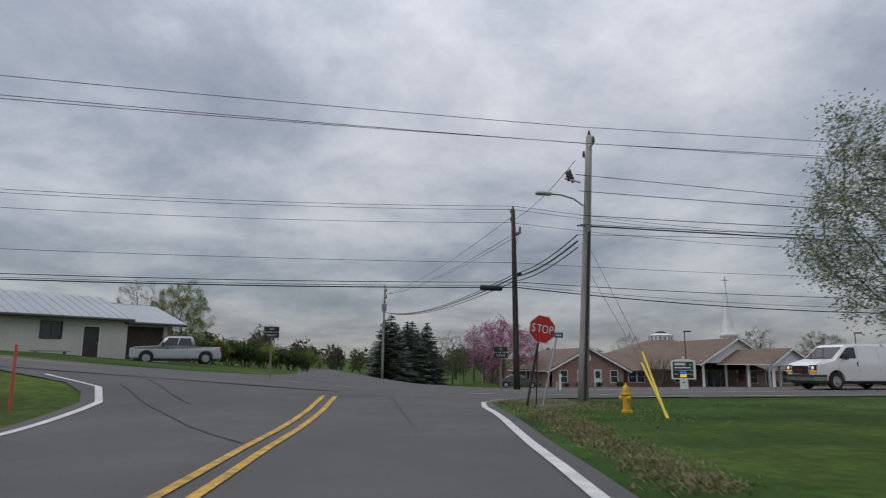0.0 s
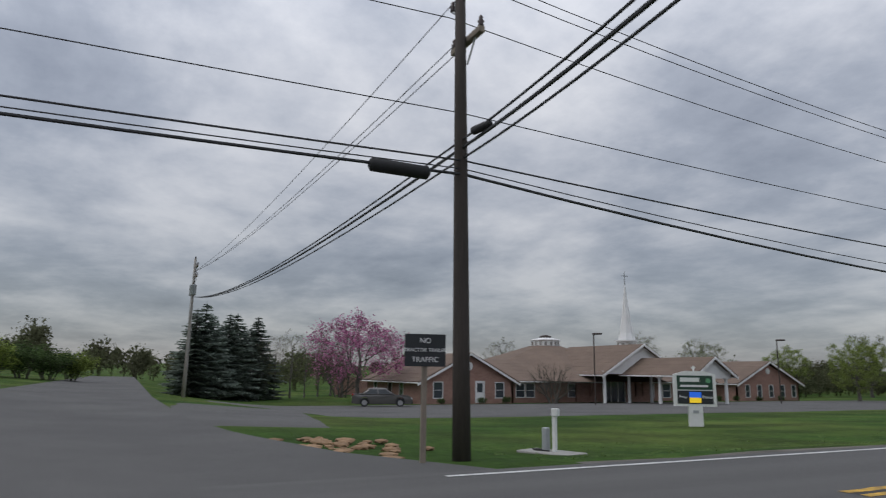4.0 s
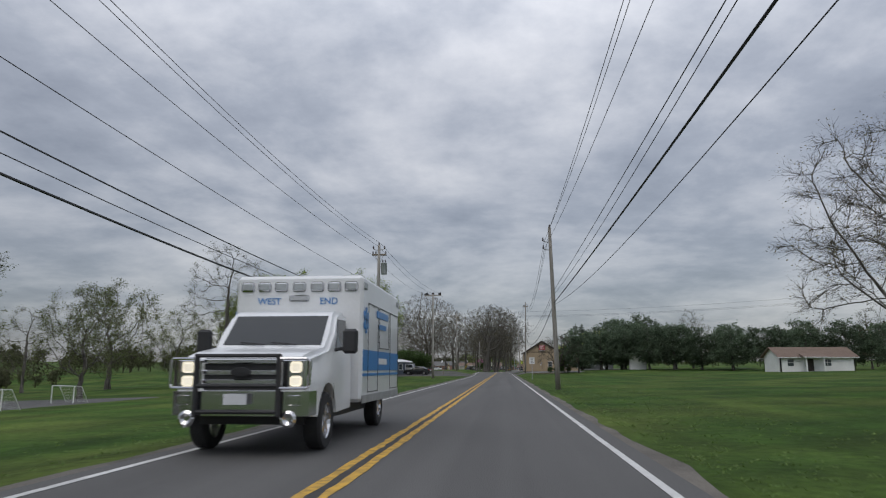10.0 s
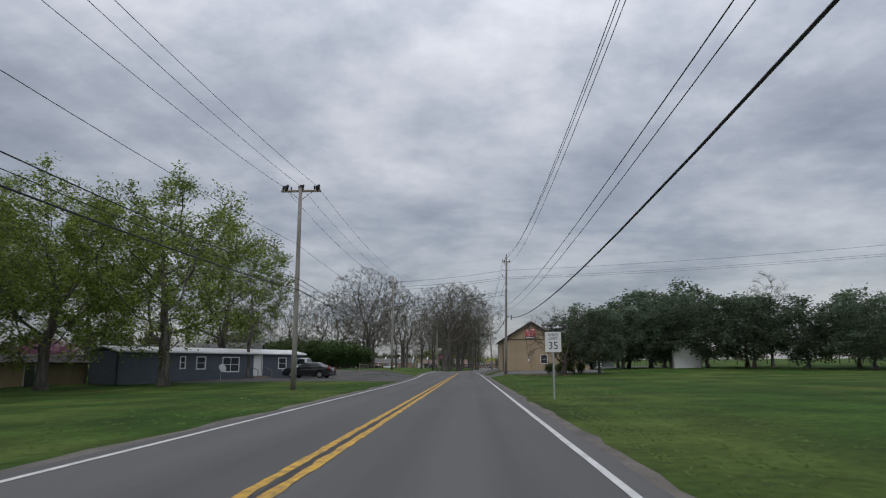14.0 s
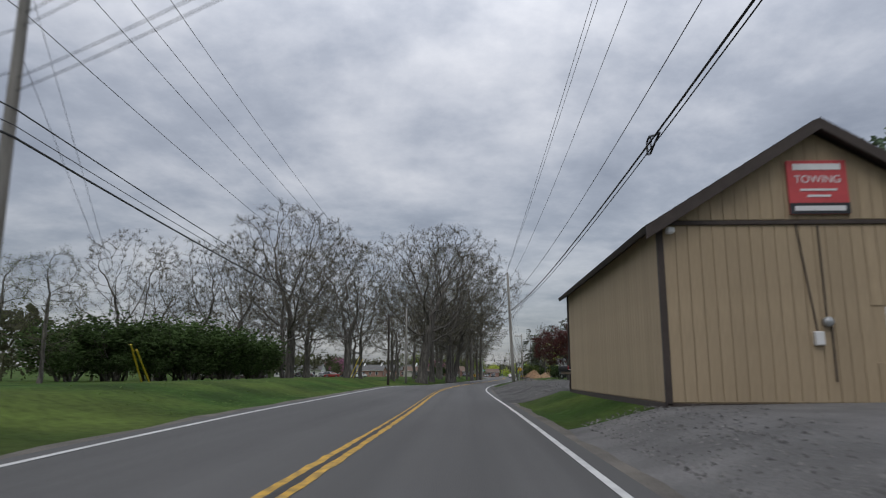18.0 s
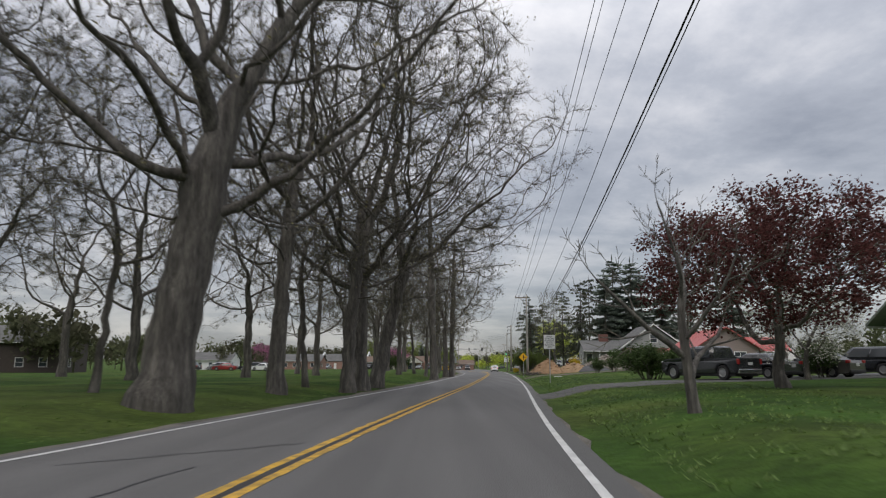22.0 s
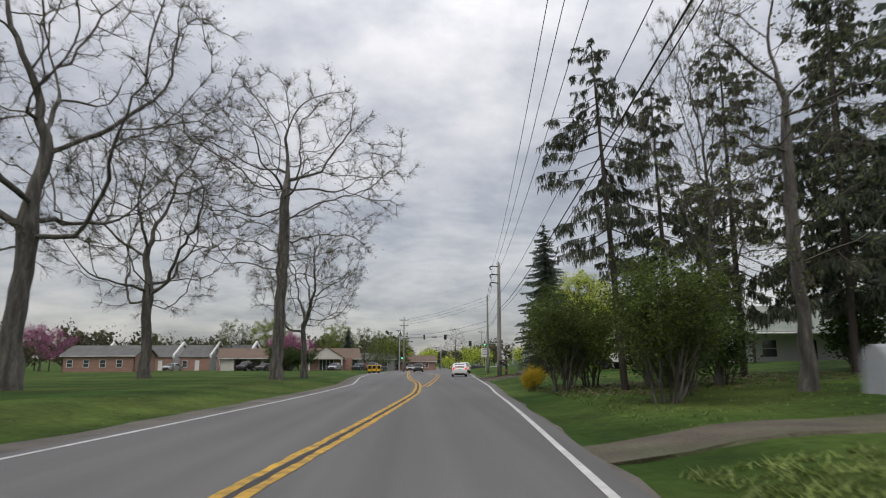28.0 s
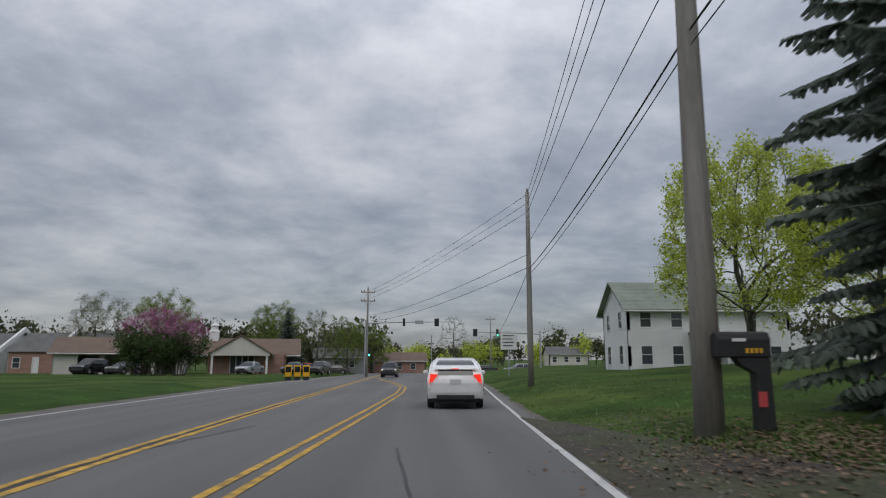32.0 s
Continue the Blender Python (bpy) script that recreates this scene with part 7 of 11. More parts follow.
# siding boards stand proud; alike ones share a mesh
bm = bm_new()
box(bm, -0.125, 0.125, -0.022, -0.003, 0.17, ze - 0.02, 0.006)
board_me = finish("plank", bm, M_TAN)
for k in range(25):
    u = 0.2 + k * 0.27
    if 4.5 < u < 5.75:
        for a, b in ((0.17, 1.0), (2.2, ze - 0.02)):
            bm = bm_new()
            box(bm, u - 0.125, u + 0.125, -0.022, -0.003, a, b, 0.006)
            part("plank", bm, M_TAN, barn)
    else:
        share("plank", board_me, barn, pose(u, 0, 0))
    hgt = za - abs(u - 3.5) * (za - ze) / 3.6 - 0.1
    if hgt - ze > 0.12:
        bm = bm_new()
        box(bm, u - 0.125, u + 0.125, -0.022, -0.003, ze + 0.1, hgt, 0.006)
        part("plank", bm, M_TAN, barn)
for k in range(49):
    share("plank", board_me, barn, pose(0, 0.3 + k * 0.27, 0, 0, 0, -90))
bm = bm_new()
box(bm, -0.125, 0.125, -0.018, 0.0, 0.17, 3.35, 0.006)
board2 = finish("plank", bm, M_TAN)
for k in range(14):
    u = 7.3 + k * 0.27
    if not (7.9 < u < 8.75 or 10.0 < u < 10.85):
        share("plank", board2, barn, pose(u, 0, 0))
bm = bm_new()
box(bm, -0.05, 7.15, -0.07, -0.025, ze - 0.02, ze + 0.08, 0.01)
part("trim_band", bm, M_BROWN, barn)
for x0, y0 in ((-0.06, -0.06), (-0.06, ln_ - 0.05)):
    bm = bm_new()
    box(bm, x0, x0 + 0.13, y0, y0 + 0.13, 0.1, ze, 0.01)
    part("corner_trim", bm, M_BROWN, barn)
slab_roof(barn, (-0.32, ln_ + 0.3, ze - 0.20), (-0.32, -0.32, ze - 0.20), (3.55, -0.32, za + 0.1), (3.55, ln_ + 0.3, za + 0.1), 0.12, M_BROWN, courses=12)
slab_roof(barn, (7.45, -0.32, ze - 0.14), (7.45, ln_ + 0.3, ze - 0.14), (3.55, ln_ + 0.3, za + 0.1), (3.55, -0.32, za + 0.1), 0.12, M_BROWN, courses=12)
slab_roof(barn, (11.4, -0.32, 3.6), (11.4, ln_ + 0.3, 3.6), (7.3, ln_ + 0.3, ze - 0.10), (7.3, -0.32, ze - 0.10), 0.12, M_BROWN, courses=7)
rake(barn, (-0.37, -0.33, ze - 0.12), (3.55, -0.33, za + 0.22), (0, -0.06, 0), M_BROWN, w=0.26)
rake(barn, (3.55, -0.33, za + 0.22), (7.4, -0.33, ze + 0.0), (0, -0.06, 0), M_BROWN, w=0.26)
rake(barn, (7.4, -0.33, ze + 0.02), (11.4, -0.33, 3.72), (0, -0.06, 0), M_BROWN, w=0.22)
bm = bm_new()
box(bm, 2.85, 4.15, -0.10, -0.05, 4.2, 5.42, 0.01)
board = part("sign_board", bm, M_SIGNRED, barn, "faded red towing sign with white lettering")
words("sign_word", "TOWING", 0.24, M_WSIGN, board, Matrix.Translation((3.5, -0.105, 4.98)) @ Matrix.Rotation(radians(90), 4, "X"))
bm = bm_new()
box(bm, 2.98, 4.02, -0.115, -0.10, 5.2, 5.34, 0), box(bm, 3.1, 3.9, -0.112, -0.10, 4.72, 4.77), box(bm, 3.25, 3.75, -0.112, -0.10, 4.58, 4.63)
part("sign_bar", bm, M_WSIGN, board)
bm = bm_new()
box(bm, 2.85, 4.15, -0.108, -0.10, 4.2, 4.45)
part("sign_foot", bm, M_SIGNK, board)
bm = bm_new()
box(bm, 2.95, 4.05, -0.118, -0.108, 4.27, 4.38)
part("sign_foot_bar", bm, M_WSIGN, board)
bm = bm_new()
box(bm, 3.1, 3.3, -0.14, -0.025, 1.35, 1.65, 0.02)
part("meter_box", bm, M_WPAINT, barn)
bm = bm_new()
lathe(bm, [(0.11, 0), (0.11, 0.1), (0.07, 0.14)], 12, 0, 0, Matrix.Translation((3.42, -0.03, 1.85)) @ Matrix.Rotation(radians(90), 4, "X"))
part("meter", bm, M_STEEL, barn, "round electric meter", True)
for u, z0, z1 in ((3.2, 1.65, 4.0), (3.42, 1.95, 3.95), (3.5, 0.6, 1.75)):
    bm = bm_new()
    tube(bm, [(u - 0.25 if z0 == 1.65 else u, -0.05, z1), (u, -0.05, z0)], 0.018, 6)
    part("conduit", bm, M_BROWN, barn)
bm = bm_new()
box(bm, 0.12, 0.3, -0.2, -0.03, 3.78, 3.92, 0.03)
part("wall_lamp", bm, M_WPAINT, barn)
for yy in (5.2, 8.8):
    bm = bm_new()
    box(bm, -0.01, 0.0, yy, yy + 0.02, 0.2, 3.9)
    part("seam", bm, M_BROWN, barn)

# -- the mobile home, the low tan store and the slate house on the church side --
home = thing("mobile_home", "slate-blue mobile home with a white roof edge and small windows", "mobile home", -25.8, 155.3, -0.25, 57)
HL = 19.5
ops = [(5.6, 6.0, 1.3, 2.2), (7.2, 8.0, 1.25, 2.2), (9.9, 11.6, 1.0, 2.2), (13.4, 14.3, 0.55, 2.4), (16.4, 17.3, 1.25, 2.2), (18.2, 19.1, 1.25, 2.2)]
_, m = wall(home, (0, 0), (HL, 0), 0.0, 2.65, M_SLATE, ops)
for k, o in enumerate(ops):
    if k == 3:
        door(home, m, *o, M_WPAINT)
    else:
        window(home, m, *o, (2 if k == 2 else 1, 2), 0.09)
wall(home, (HL, 0), (HL, 4.2), 0.0, 2.65, M_SLATE), wall(home, (HL, 4.2), (0, 4.2), 0.0, 2.65, M_SLATE), wall(home, (0, 4.2), (0, 0), 0.0, 2.65, M_SLATE)
gable_roof(home, 0, HL, 0, 4.2, 2.65, 3.0, "x", 0.25, 0.1, M_WPAINT, M_WPAINT)
bm = bm_new()
for k in range(3):
    box(bm, 13.0, 14.7, -1.2 + 0.3 * k, -0.9 + 0.3 * k, 0.0, 0.18 * (k + 1))
part("doorstep", bm, M_WOODW, home, "small wooden doorstep")
for u in (13.0, 14.65):
    bm = bm_new()
    tube(bm, [(u, -1.1, 0.0), (u, -1.1, 1.05), (u, -0.05, 1.4)], 0.035, 6)
    part("step_rail", bm, M_WOODW, home)
bm = bm_new()
lathe(bm, [(0.02, 0), (0.28, 0.04), (0.38, 0.12), (0.36, 0.13), (0.02, 0.05)], 16, 0, 0, Matrix.Translation((8.6, -1.6, 1.25)) @ Matrix.Rotation(radians(70), 4, "X"))
dish = thing("satellite_dish", "small grey satellite dish on a post", "satellite dish", 0, 0, 0)
dish.matrix_basis = home.matrix_basis.copy()
part("dish", bm, M_STEEL, dish, smooth=True)
bm = bm_new()
tube(bm, [(8.6, -1.5, -0.3), (8.6, -1.5, 1.2)], 0.03, 8)
part("post", bm, M_STEEL, dish)
store = thing("store_shed", "low tan shed with a dark roof and white skirting", "shed", -41, 150, -0.9, 40)
_, m = wall(store, (0, 0), (14, 0), 0, 2.4, M_TAN, [(9.5, 10.2, 0.5, 2.2), (4, 4.9, 1.2, 2.0)])
window(store, m, 9.5, 10.2, 0.5, 2.2), window(store, m, 4, 4.9, 1.2, 2.0)
wall(store, (14, 0), (14, 5), 0, 2.4, M_TAN), wall(store, (14, 5), (0, 5), 0, 2.4, M_TAN), wall(store, (0, 5), (0, 0), 0, 2.4, M_TAN)
gable_roof(store, 0, 14, 0, 5, 2.4, 3.0, "x", 0.5, 0.12, M_BROWN)
bm = bm_new()
box(bm, -0.1, 14.1, -0.06, -0.01, -0.3, 0.45)
part("skirting", bm, M_WPAINT, store)
slate = thing("slate_house", "small dark grey clapboard house with white windows", "house", -38.2, 196.5, 0.3, 8)
ops = [(7.6, 8.5, 1.0, 2.1), (2.0, 3.0, 1.0, 2.1)]
_, m = wall(slate, (0, 0), (10, 0), -0.3, 2.6, M_DKSID, ops)
for o in ops:
    window(slate, m, *o, (1, 2), 0.1)
_, m = wall(slate, (10, 0), (10, 7), -0.3, 2.6, M_DKSID, [(1.0, 1.9, 1.0, 2.1)], gable=(3.5, 4.2))
window(slate, m, 1.0, 1.9, 1.0, 2.1, (1, 2), 0.1)
wall(slate, (10, 7), (0, 7), -0.3, 2.6, M_DKSID), wall(slate, (0, 7), (0, 0), -0.3, 2.6, M_DKSID, gable=(3.5, 4.2))
gable_roof(slate, 0, 10, 0, 7, 2.6, 4.2, "x", 0.4, 0.12, M_SHING_G, M_WPAINT, 7)
carport = thing("garage_shed", "white carport and garage beside the gravel yard", "garage", -30, 183, 0.2, 20)
_, m = wall(carport, (0, 0), (6.5, 0), -0.2, 2.4, M_WPAINT, [(0.8, 3.6, 0.0, 2.0), (4.2, 5.6, 0.9, 1.9)])
window(carport, m, 4.2, 5.6, 0.9, 1.9, (2, 1))
bm = bm_new()
box(bm, 0.8, 3.6, 0.06, 0.1, 0, 2.0)
part("garage_door", bm, M_WPAINT, carport)
wall(carport, (6.5, 0), (6.5, 5), -0.2, 2.4, M_WPAINT), wall(carport, (6.5, 5), (0, 5), -0.2, 2.4, M_WPAINT), wall(carport, (0, 5), (0, 0), -0.2, 2.4, M_WPAINT)
gable_roof(carport, 0, 6.5, 0, 5, 2.4, 3.3, "x", 0.4, 0.12, M_SHING_G, M_WPAINT)

# -- houses across the field --
farm = thing("ranch_house", "low white house with a brown roof and porch across the field", "house", 41.5, 150.5, 0.75, 0)
farm.scale = (0.86, 0.86, 0.86)
_, m = wall(farm, (0, 0), (12, 0), -0.2, 2.5, M_WPAINT, [(1.2, 2.2, 0.9, 2.0), (4.4, 5.4, 0.05, 2.1), (7, 8.2, 0.9, 2.0)])
window(farm, m, 1.2, 2.2, 0.9, 2.0, (1, 2)), window(farm, m, 7, 8.2, 0.9, 2.0, (2, 2)), door(farm, m, 4.4, 5.4, 0.05, 2.1, M_BROWN)
wall(farm, (12, 0), (12, 7), -0.2, 2.5, M_WPAINT), wall(farm, (12, 7), (0, 7), -0.2, 2.5, M_WPAINT), wall(farm, (0, 7), (0, 0), -0.2, 2.5, M_WPAINT, gable=(3.5, 4.0))
gable_roof(farm, 0, 12, 0, 7, 2.5, 4.0, "x", 0.5, 0.12, M_SHING, M_WPAINT)
for xx in (3.5, 6.3):
    column(farm, xx, -1.8, -0.2, 2.3, 0.12)
slab_roof(farm, (3.0, -2.1, 2.3), (6.8, -2.1, 2.3), (6.8, 0, 2.9), (3.0, 0, 2.9), 0.1, M_SHING, trim=M_WPAINT)
shed = thing("garden_shed", "white shed with a dark gable between the pines", "shed", 26.8, 187.2, 0.75, -10)
wall(shed, (0, 0), (3.4, 0), 0.0, 2.4, M_WPAINT, gable=(1.7, 3.2)), wall(shed, (3.4, 0), (3.4, 4), 0, 2.4, M_GREYSID), wall(shed, (0, 4), (0, 0), 0, 2.4, M_GREYSID), wall(shed, (3.4, 4), (0, 4), 0, 2.4, M_GREYSID)
gable_roof(shed, 0, 3.4, 0, 4, 2.4, 3.2, "y", 0.3, 0.1, M_SHING_G)

# -- the yards past the bend --
green = thing("bungalow", "low grey-green bungalow with a pale roof behind the dirt yard", "house", 24.4, 269.0, 0.9, -6)
ops = [(1.0, 2.0, 1.0, 2.1), (5.0, 6.4, 0.9, 2.1), (8.2, 9.2, 0.05, 2.1)]
_, m = wall(green, (0, 0), (12, 0), -0.3, 2.6, M_DKSID, ops)
window(green, m, *ops[0], (1, 2)), window(green, m, *ops[1], (2, 2)), door(green, m, *ops[2], M_WPAINT)
_, m = wall(green, (0, 8), (0, 0), -0.3, 2.6, M_CREAM, [(2.0, 3.0, 1.0, 2.1)], gable=(4, 4.5))
window(green, m, 2.0, 3.0, 1.0, 2.1, (1, 2))
wall(green, (12, 0), (12, 8), -0.3, 2.6, M_DKSID, gable=(4, 4.5)), wall(green, (12, 8), (0, 8), -0.3, 2.6, M_DKSID)
gable_roof(green, 0, 12, 0, 8, 2.6, 4.5, "x", 0.6, 0.12, mat("pale_green_shingles", (0.22, 0.25, 0.21), 0.95, var=0.15, scale=0.8), M_WPAINT, 7)
red = thing("red_roof_house", "grey-pink sided house with a faded red metal roof", "house", 31.6, 319, 0.85, -4)
M_PINKSID = mat("grey_pink_siding", (0.30, 0.24, 0.22), 0.8, var=0.1, scale=0.8, stretch=(1, 1, 6))
_, m = wall(red, (0, 0), (7, 0), -0.3, 2.4, M_PINKSID, [(1.4, 2.4, 1.0, 2.0), (4.4, 5.6, 1.0, 2.0)], gable=(3.5, 4.7))
window(red, m, 1.4, 2.4, 1.0, 2.0, (1, 2), 0.09), window(red, m, 4.4, 5.6, 1.0, 2.0, (2, 2), 0.09)
_, m = wall(red, (0, 11), (0, 0), -0.3, 2.4, M_PINKSID, [(2.0, 3.0, 1.0, 2.0), (5.0, 5.95, 0.05, 2.1), (8.0, 9.0, 1.0, 2.0)])
window(red, m, 2.0, 3.0, 1.0, 2.0, (1, 2), 0.09), window(red, m, 8.0, 9.0, 1.0, 2.0, (1, 2), 0.09), door(red, m, 5.0, 5.95, 0.05, 2.1, M_WPAINT)
wall(red, (7, 0), (7, 11), -0.3, 2.4, M_PINKSID), wall(red, (7, 11), (0, 11), -0.3, 2.4, M_PINKSID, gable=(3.5, 4.7))
gable_roof(red, 0, 7, 0, 11, 2.4, 4.7, "y", 0.5, 0.1, M_REDROOF, M_WPAINT)
for k in range(17):
    for sx in (-1, 1):
        bm = bm_new()
        v = -0.35 + k * 0.73
        tube(bm, [(3.5 + sx * 4.0, v, 2.16), (3.5, v, 4.83)], 0.022, 4)
        part("roof_seam", bm, M_REDROOF, red)
# its back wing
wall(red, (7.1, 5.6), (12.5, 5.6), -0.3, 2.4, M_PINKSID), wall(red, (12.5, 5.6), (12.5, 10.4), -0.3, 2.4, M_PINKSID, gable=(2.4, 3.9)), wall(red, (12.5, 10.4), (7.1, 10.4), -0.3, 2.4, M_PINKSID)
gable_roof(red, 7.6, 12.5, 5.6, 10.4, 2.4, 3.9, "x", 0.4, 0.1, M_REDROOF, M_WPAINT)
grey = thing("grey_gabled_house", "grey gabled house with brick lower walls and a side porch", "house", 29.4, 340.5, 1.0, -3)
ops = [(3.4, 4.3, 1.3, 2.3)]
_, m = wall(grey, (0, 0), (8.6, 0), -0.4, 2.9, mat("dark_red_brick", (0.16, 0.075, 0.06), 0.9, var=0.18, scale=1.5, fine=14, stretch=(1, 1, 3)), ops)
window(grey, m, *ops[0], (1, 2), 0.08, shutters=M_WPAINT)
_, m2 = wall(grey, (0, 0), (8.6, 0), 2.9, 3.1, M_GREYSID, gable=(4.5, 6.1))
bm = bm_new()
box(bm, 4.05, 4.95, -0.06, -0.02, 3.7, 4.85, 0)
part("attic_window", bm, M_GLASS, grey)
for a, b, c, d in ((3.95, 4.05, 3.6, 4.95), (4.95, 5.05, 3.6, 4.95), (4.05, 4.95, 4.85, 4.95), (4.05, 4.95, 3.6, 3.7), (4.05, 4.95, 4.25, 4.3)):
    bm = bm_new()
    box(bm, a, b, -0.09, -0.02, c, d)
    part("attic_frame", bm, M_WPAINT, grey)
wall(grey, (8.6, 0), (8.6, 9), -0.4, 2.9, M_GREYSID), wall(grey, (8.6, 9), (0, 9), -0.4, 2.9, M_GREYSID, gable=(4.1, 6.1)), wall(grey, (0, 9), (0, 0), -0.4, 2.9, M_GREYSID)
slab_roof(grey, (-0.4, 9.4, 2.75), (-0.4, -0.4, 2.75), (4.5, -0.4, 6.25), (4.5, 9.4, 6.25), 0.12, M_SHING_G, courses=9, trim=M_WPAINT)
slab_roof(grey, (9.0, -0.4, 2.95), (9.0, 9.4, 2.95), (4.5, 9.4, 6.25), (4.5, -0.4, 6.25), 0.12, M_SHING_G, courses=9, trim=M_WPAINT)
rake(grey, (-0.45, -0.42, 2.85), (4.5, -0.42, 6.38), (0, -0.06, 0), M_WPAINT), rake(grey, (4.5, -0.42, 6.38), (9.05, -0.42, 3.05), (0, -0.06, 0), M_WPAINT)
# side wing with the porch
_, m = wall(grey, (-5.2, 1.6), (-3.6, 1.6), -0.4, 2.5, M_GREYSID, [(0.35, 1.15, 0.9, 2.1)], gable=(0.8, 2.9))
window(grey, m, 0.35, 1.15, 0.9, 2.1, (1, 1), 0.1)
_, m = wall(grey, (-5.2, 6), (-5.2, 1.6), -0.4, 2.5, M_GREYSID, [(1.6, 2.6, 0.9, 2.1)], gable=(2.2, 3.9))
window(grey, m, 1.6, 2.6, 0.9, 2.1, (1, 2), 0.1)
wall(grey, (-3.6, 1.6), (0, 1.6), -0.4, 2.5, M_GREYSID, [(1.2, 2.1, -0.1, 2.0)])
slab_roof(grey, (-5.5, 0.2, 2.45), (0.2, 0.2, 2.45), (0.2, 3.8, 4.0), (-5.5, 3.8, 4.0), 0.12, M_SHING_G, courses=6, trim=M_WPAINT)
slab_roof(grey, (0.2, 6.4, 2.6), (-5.5, 6.4, 2.6), (-5.5, 3.8, 4.0), (0.2, 3.8, 4.0), 0.12, M_SHING_G)
for u in (-3.2, -0.3):
    bm = bm_new()
    box(bm, u, u + 0.12, 0.35, 0.47, -0.3, 2.4)
    part("porch_post", bm, M_WPAINT, grey)
bm = bm_new()
box(bm, -2.6, -1.3, 3.3, 4.2, 3.6, 5.0, 0.02)
part("chimney", bm, MATS["dark_red_brick"], grey, "broad red-brick chimney")
slab_roof(grey, (8.4, -1.6, 2.3), (11.5, -1.6, 2.3), (11.5, 1.5, 3.3), (8.4, 1.5, 3.3), 0.1, M_SHING_G, trim=M_WPAINT)
wall(grey, (8.6, -0.6), (11.3, -0.6), -0.4, 2.4, M_GREYSID, [(0.8, 1.7, 0.9, 2.0)])
porch_house = thing("porch_house", "house with a green roof and a shaded porch behind the bushes", "house", 36, 388, 0.9, -8)
_, m = wall(porch_house, (0, 0), (10, 0), -0.3, 2.8, M_WPAINT, [(1.5, 2.5, 0.9, 2.1), (4.4, 5.3, 0.0, 2.1), (7, 8, 0.9, 2.1)])
window(porch_house, m, 1.5, 2.5, 0.9, 2.1, (1, 2)), window(porch_house, m, 7, 8, 0.9, 2.1, (1, 2)), door(porch_house, m, 4.4, 5.3, 0.0, 2.1, M_BROWN)
wall(porch_house, (10, 0), (10, 8), -0.3, 2.8, M_WPAINT, gable=(4, 4.8)), wall(porch_house, (10, 8), (0, 8), -0.3, 2.8, M_WPAINT), wall(porch_house, (0, 8), (0, 0), -0.3, 2.8, M_WPAINT, gable=(4, 4.8))
gable_roof(porch_house, 0, 10, 0, 8, 2.8, 4.8, "x", 0.5, 0.12, MATS["pale_green_shingles"], M_WPAINT)
slab_roof(porch_house, (-0.5, -2.6, 2.5), (10.5, -2.6, 2.5), (10.5, -0.3, 3.1), (-0.5, -0.3, 3.1), 0.1, MATS["pale_green_shingles"], trim=M_WPAINT)
for u in (0.0, 3.2, 6.6, 9.8):
    bm = bm_new()
    box(bm, u, u + 0.14, -2.5, -2.36, -0.3, 2.5)
    part("porch_post", bm, M_BROWN, porch_house)
white = thing("white_farmhouse", "two-storey white clapboard farmhouse with a grey-green roof", "house", 32.0, 444, 0.75, 0)
ops = [(1.0, 1.8, 0.7, 2.1), (3.4, 4.2, 0.7, 2.1), (1.0, 1.8, 3.5, 4.7), (3.4, 4.2, 3.5, 4.7), (9.2, 10.0, 3.5, 4.7), (11.0, 11.8, 0.7, 2.1)]
M_CLAP = mat("white_clapboard", (0.70, 0.71, 0.71), 0.65, var=0.05, scale=0.8)
_, m = wall(white, (0, 0), (12.6, 0), -0.4, 5.0, M_CLAP, ops)
for o in ops:
    window(white, m, *o, (1, 2), 0.1)
ops2 = [(1.2, 2.0, 0.7, 2.1), (4.4, 5.2, 0.7, 2.1), (1.2, 2.0, 3.5, 4.7), (4.4, 5.2, 3.5, 4.7)]
_, m2 = wall(white, (0, 6.6), (0, 0), -0.4, 5.0, M_CLAP, ops2, gable=(3.3, 7.2))
for o in ops2:
    window(white, m2, *o, (1, 2), 0.1)
wall(white, (12.6, 0), (12.6, 6.6), -0.4, 5.0, M_CLAP, gable=(3.3, 7.2)), wall(white, (12.6, 6.6), (0, 6.6), -0.4, 5.0, M_CLAP)
gable_roof(white, 0, 12.6, 0, 6.6, 5.0, 7.2, "x", 0.45, 0.12, MATS["pale_green_shingles"], M_WPAINT, 7)
bm = bm_new()
box(bm, 0, 12.6, -0.02, -0.004, -0.3, -0.1)
clap = finish("clapboard", bm, M_CLAP)
for k in range(30):
    z = k * 0.17
    if not (0.6 < z + 0.0 < 2.15 or 3.4 < z < 4.75):
        share("clapboard", clap, white, pose(0, 0, z + 0.12))
slab_roof(white, (4.6, -2.0, 2.4), (9.0, -2.0, 2.4), (9.0, 0, 3.0), (4.6, 0, 3.0), 0.1, MATS["pale_green_shingles"], trim=M_WPAINT)
for u in (4.8, 6.8, 8.8):
    bm = bm_new()
    box(bm, u - 0.06, u + 0.06, -1.9, -1.78, -0.4, 2.4)
    part("porch_post", bm, M_WPAINT, white)

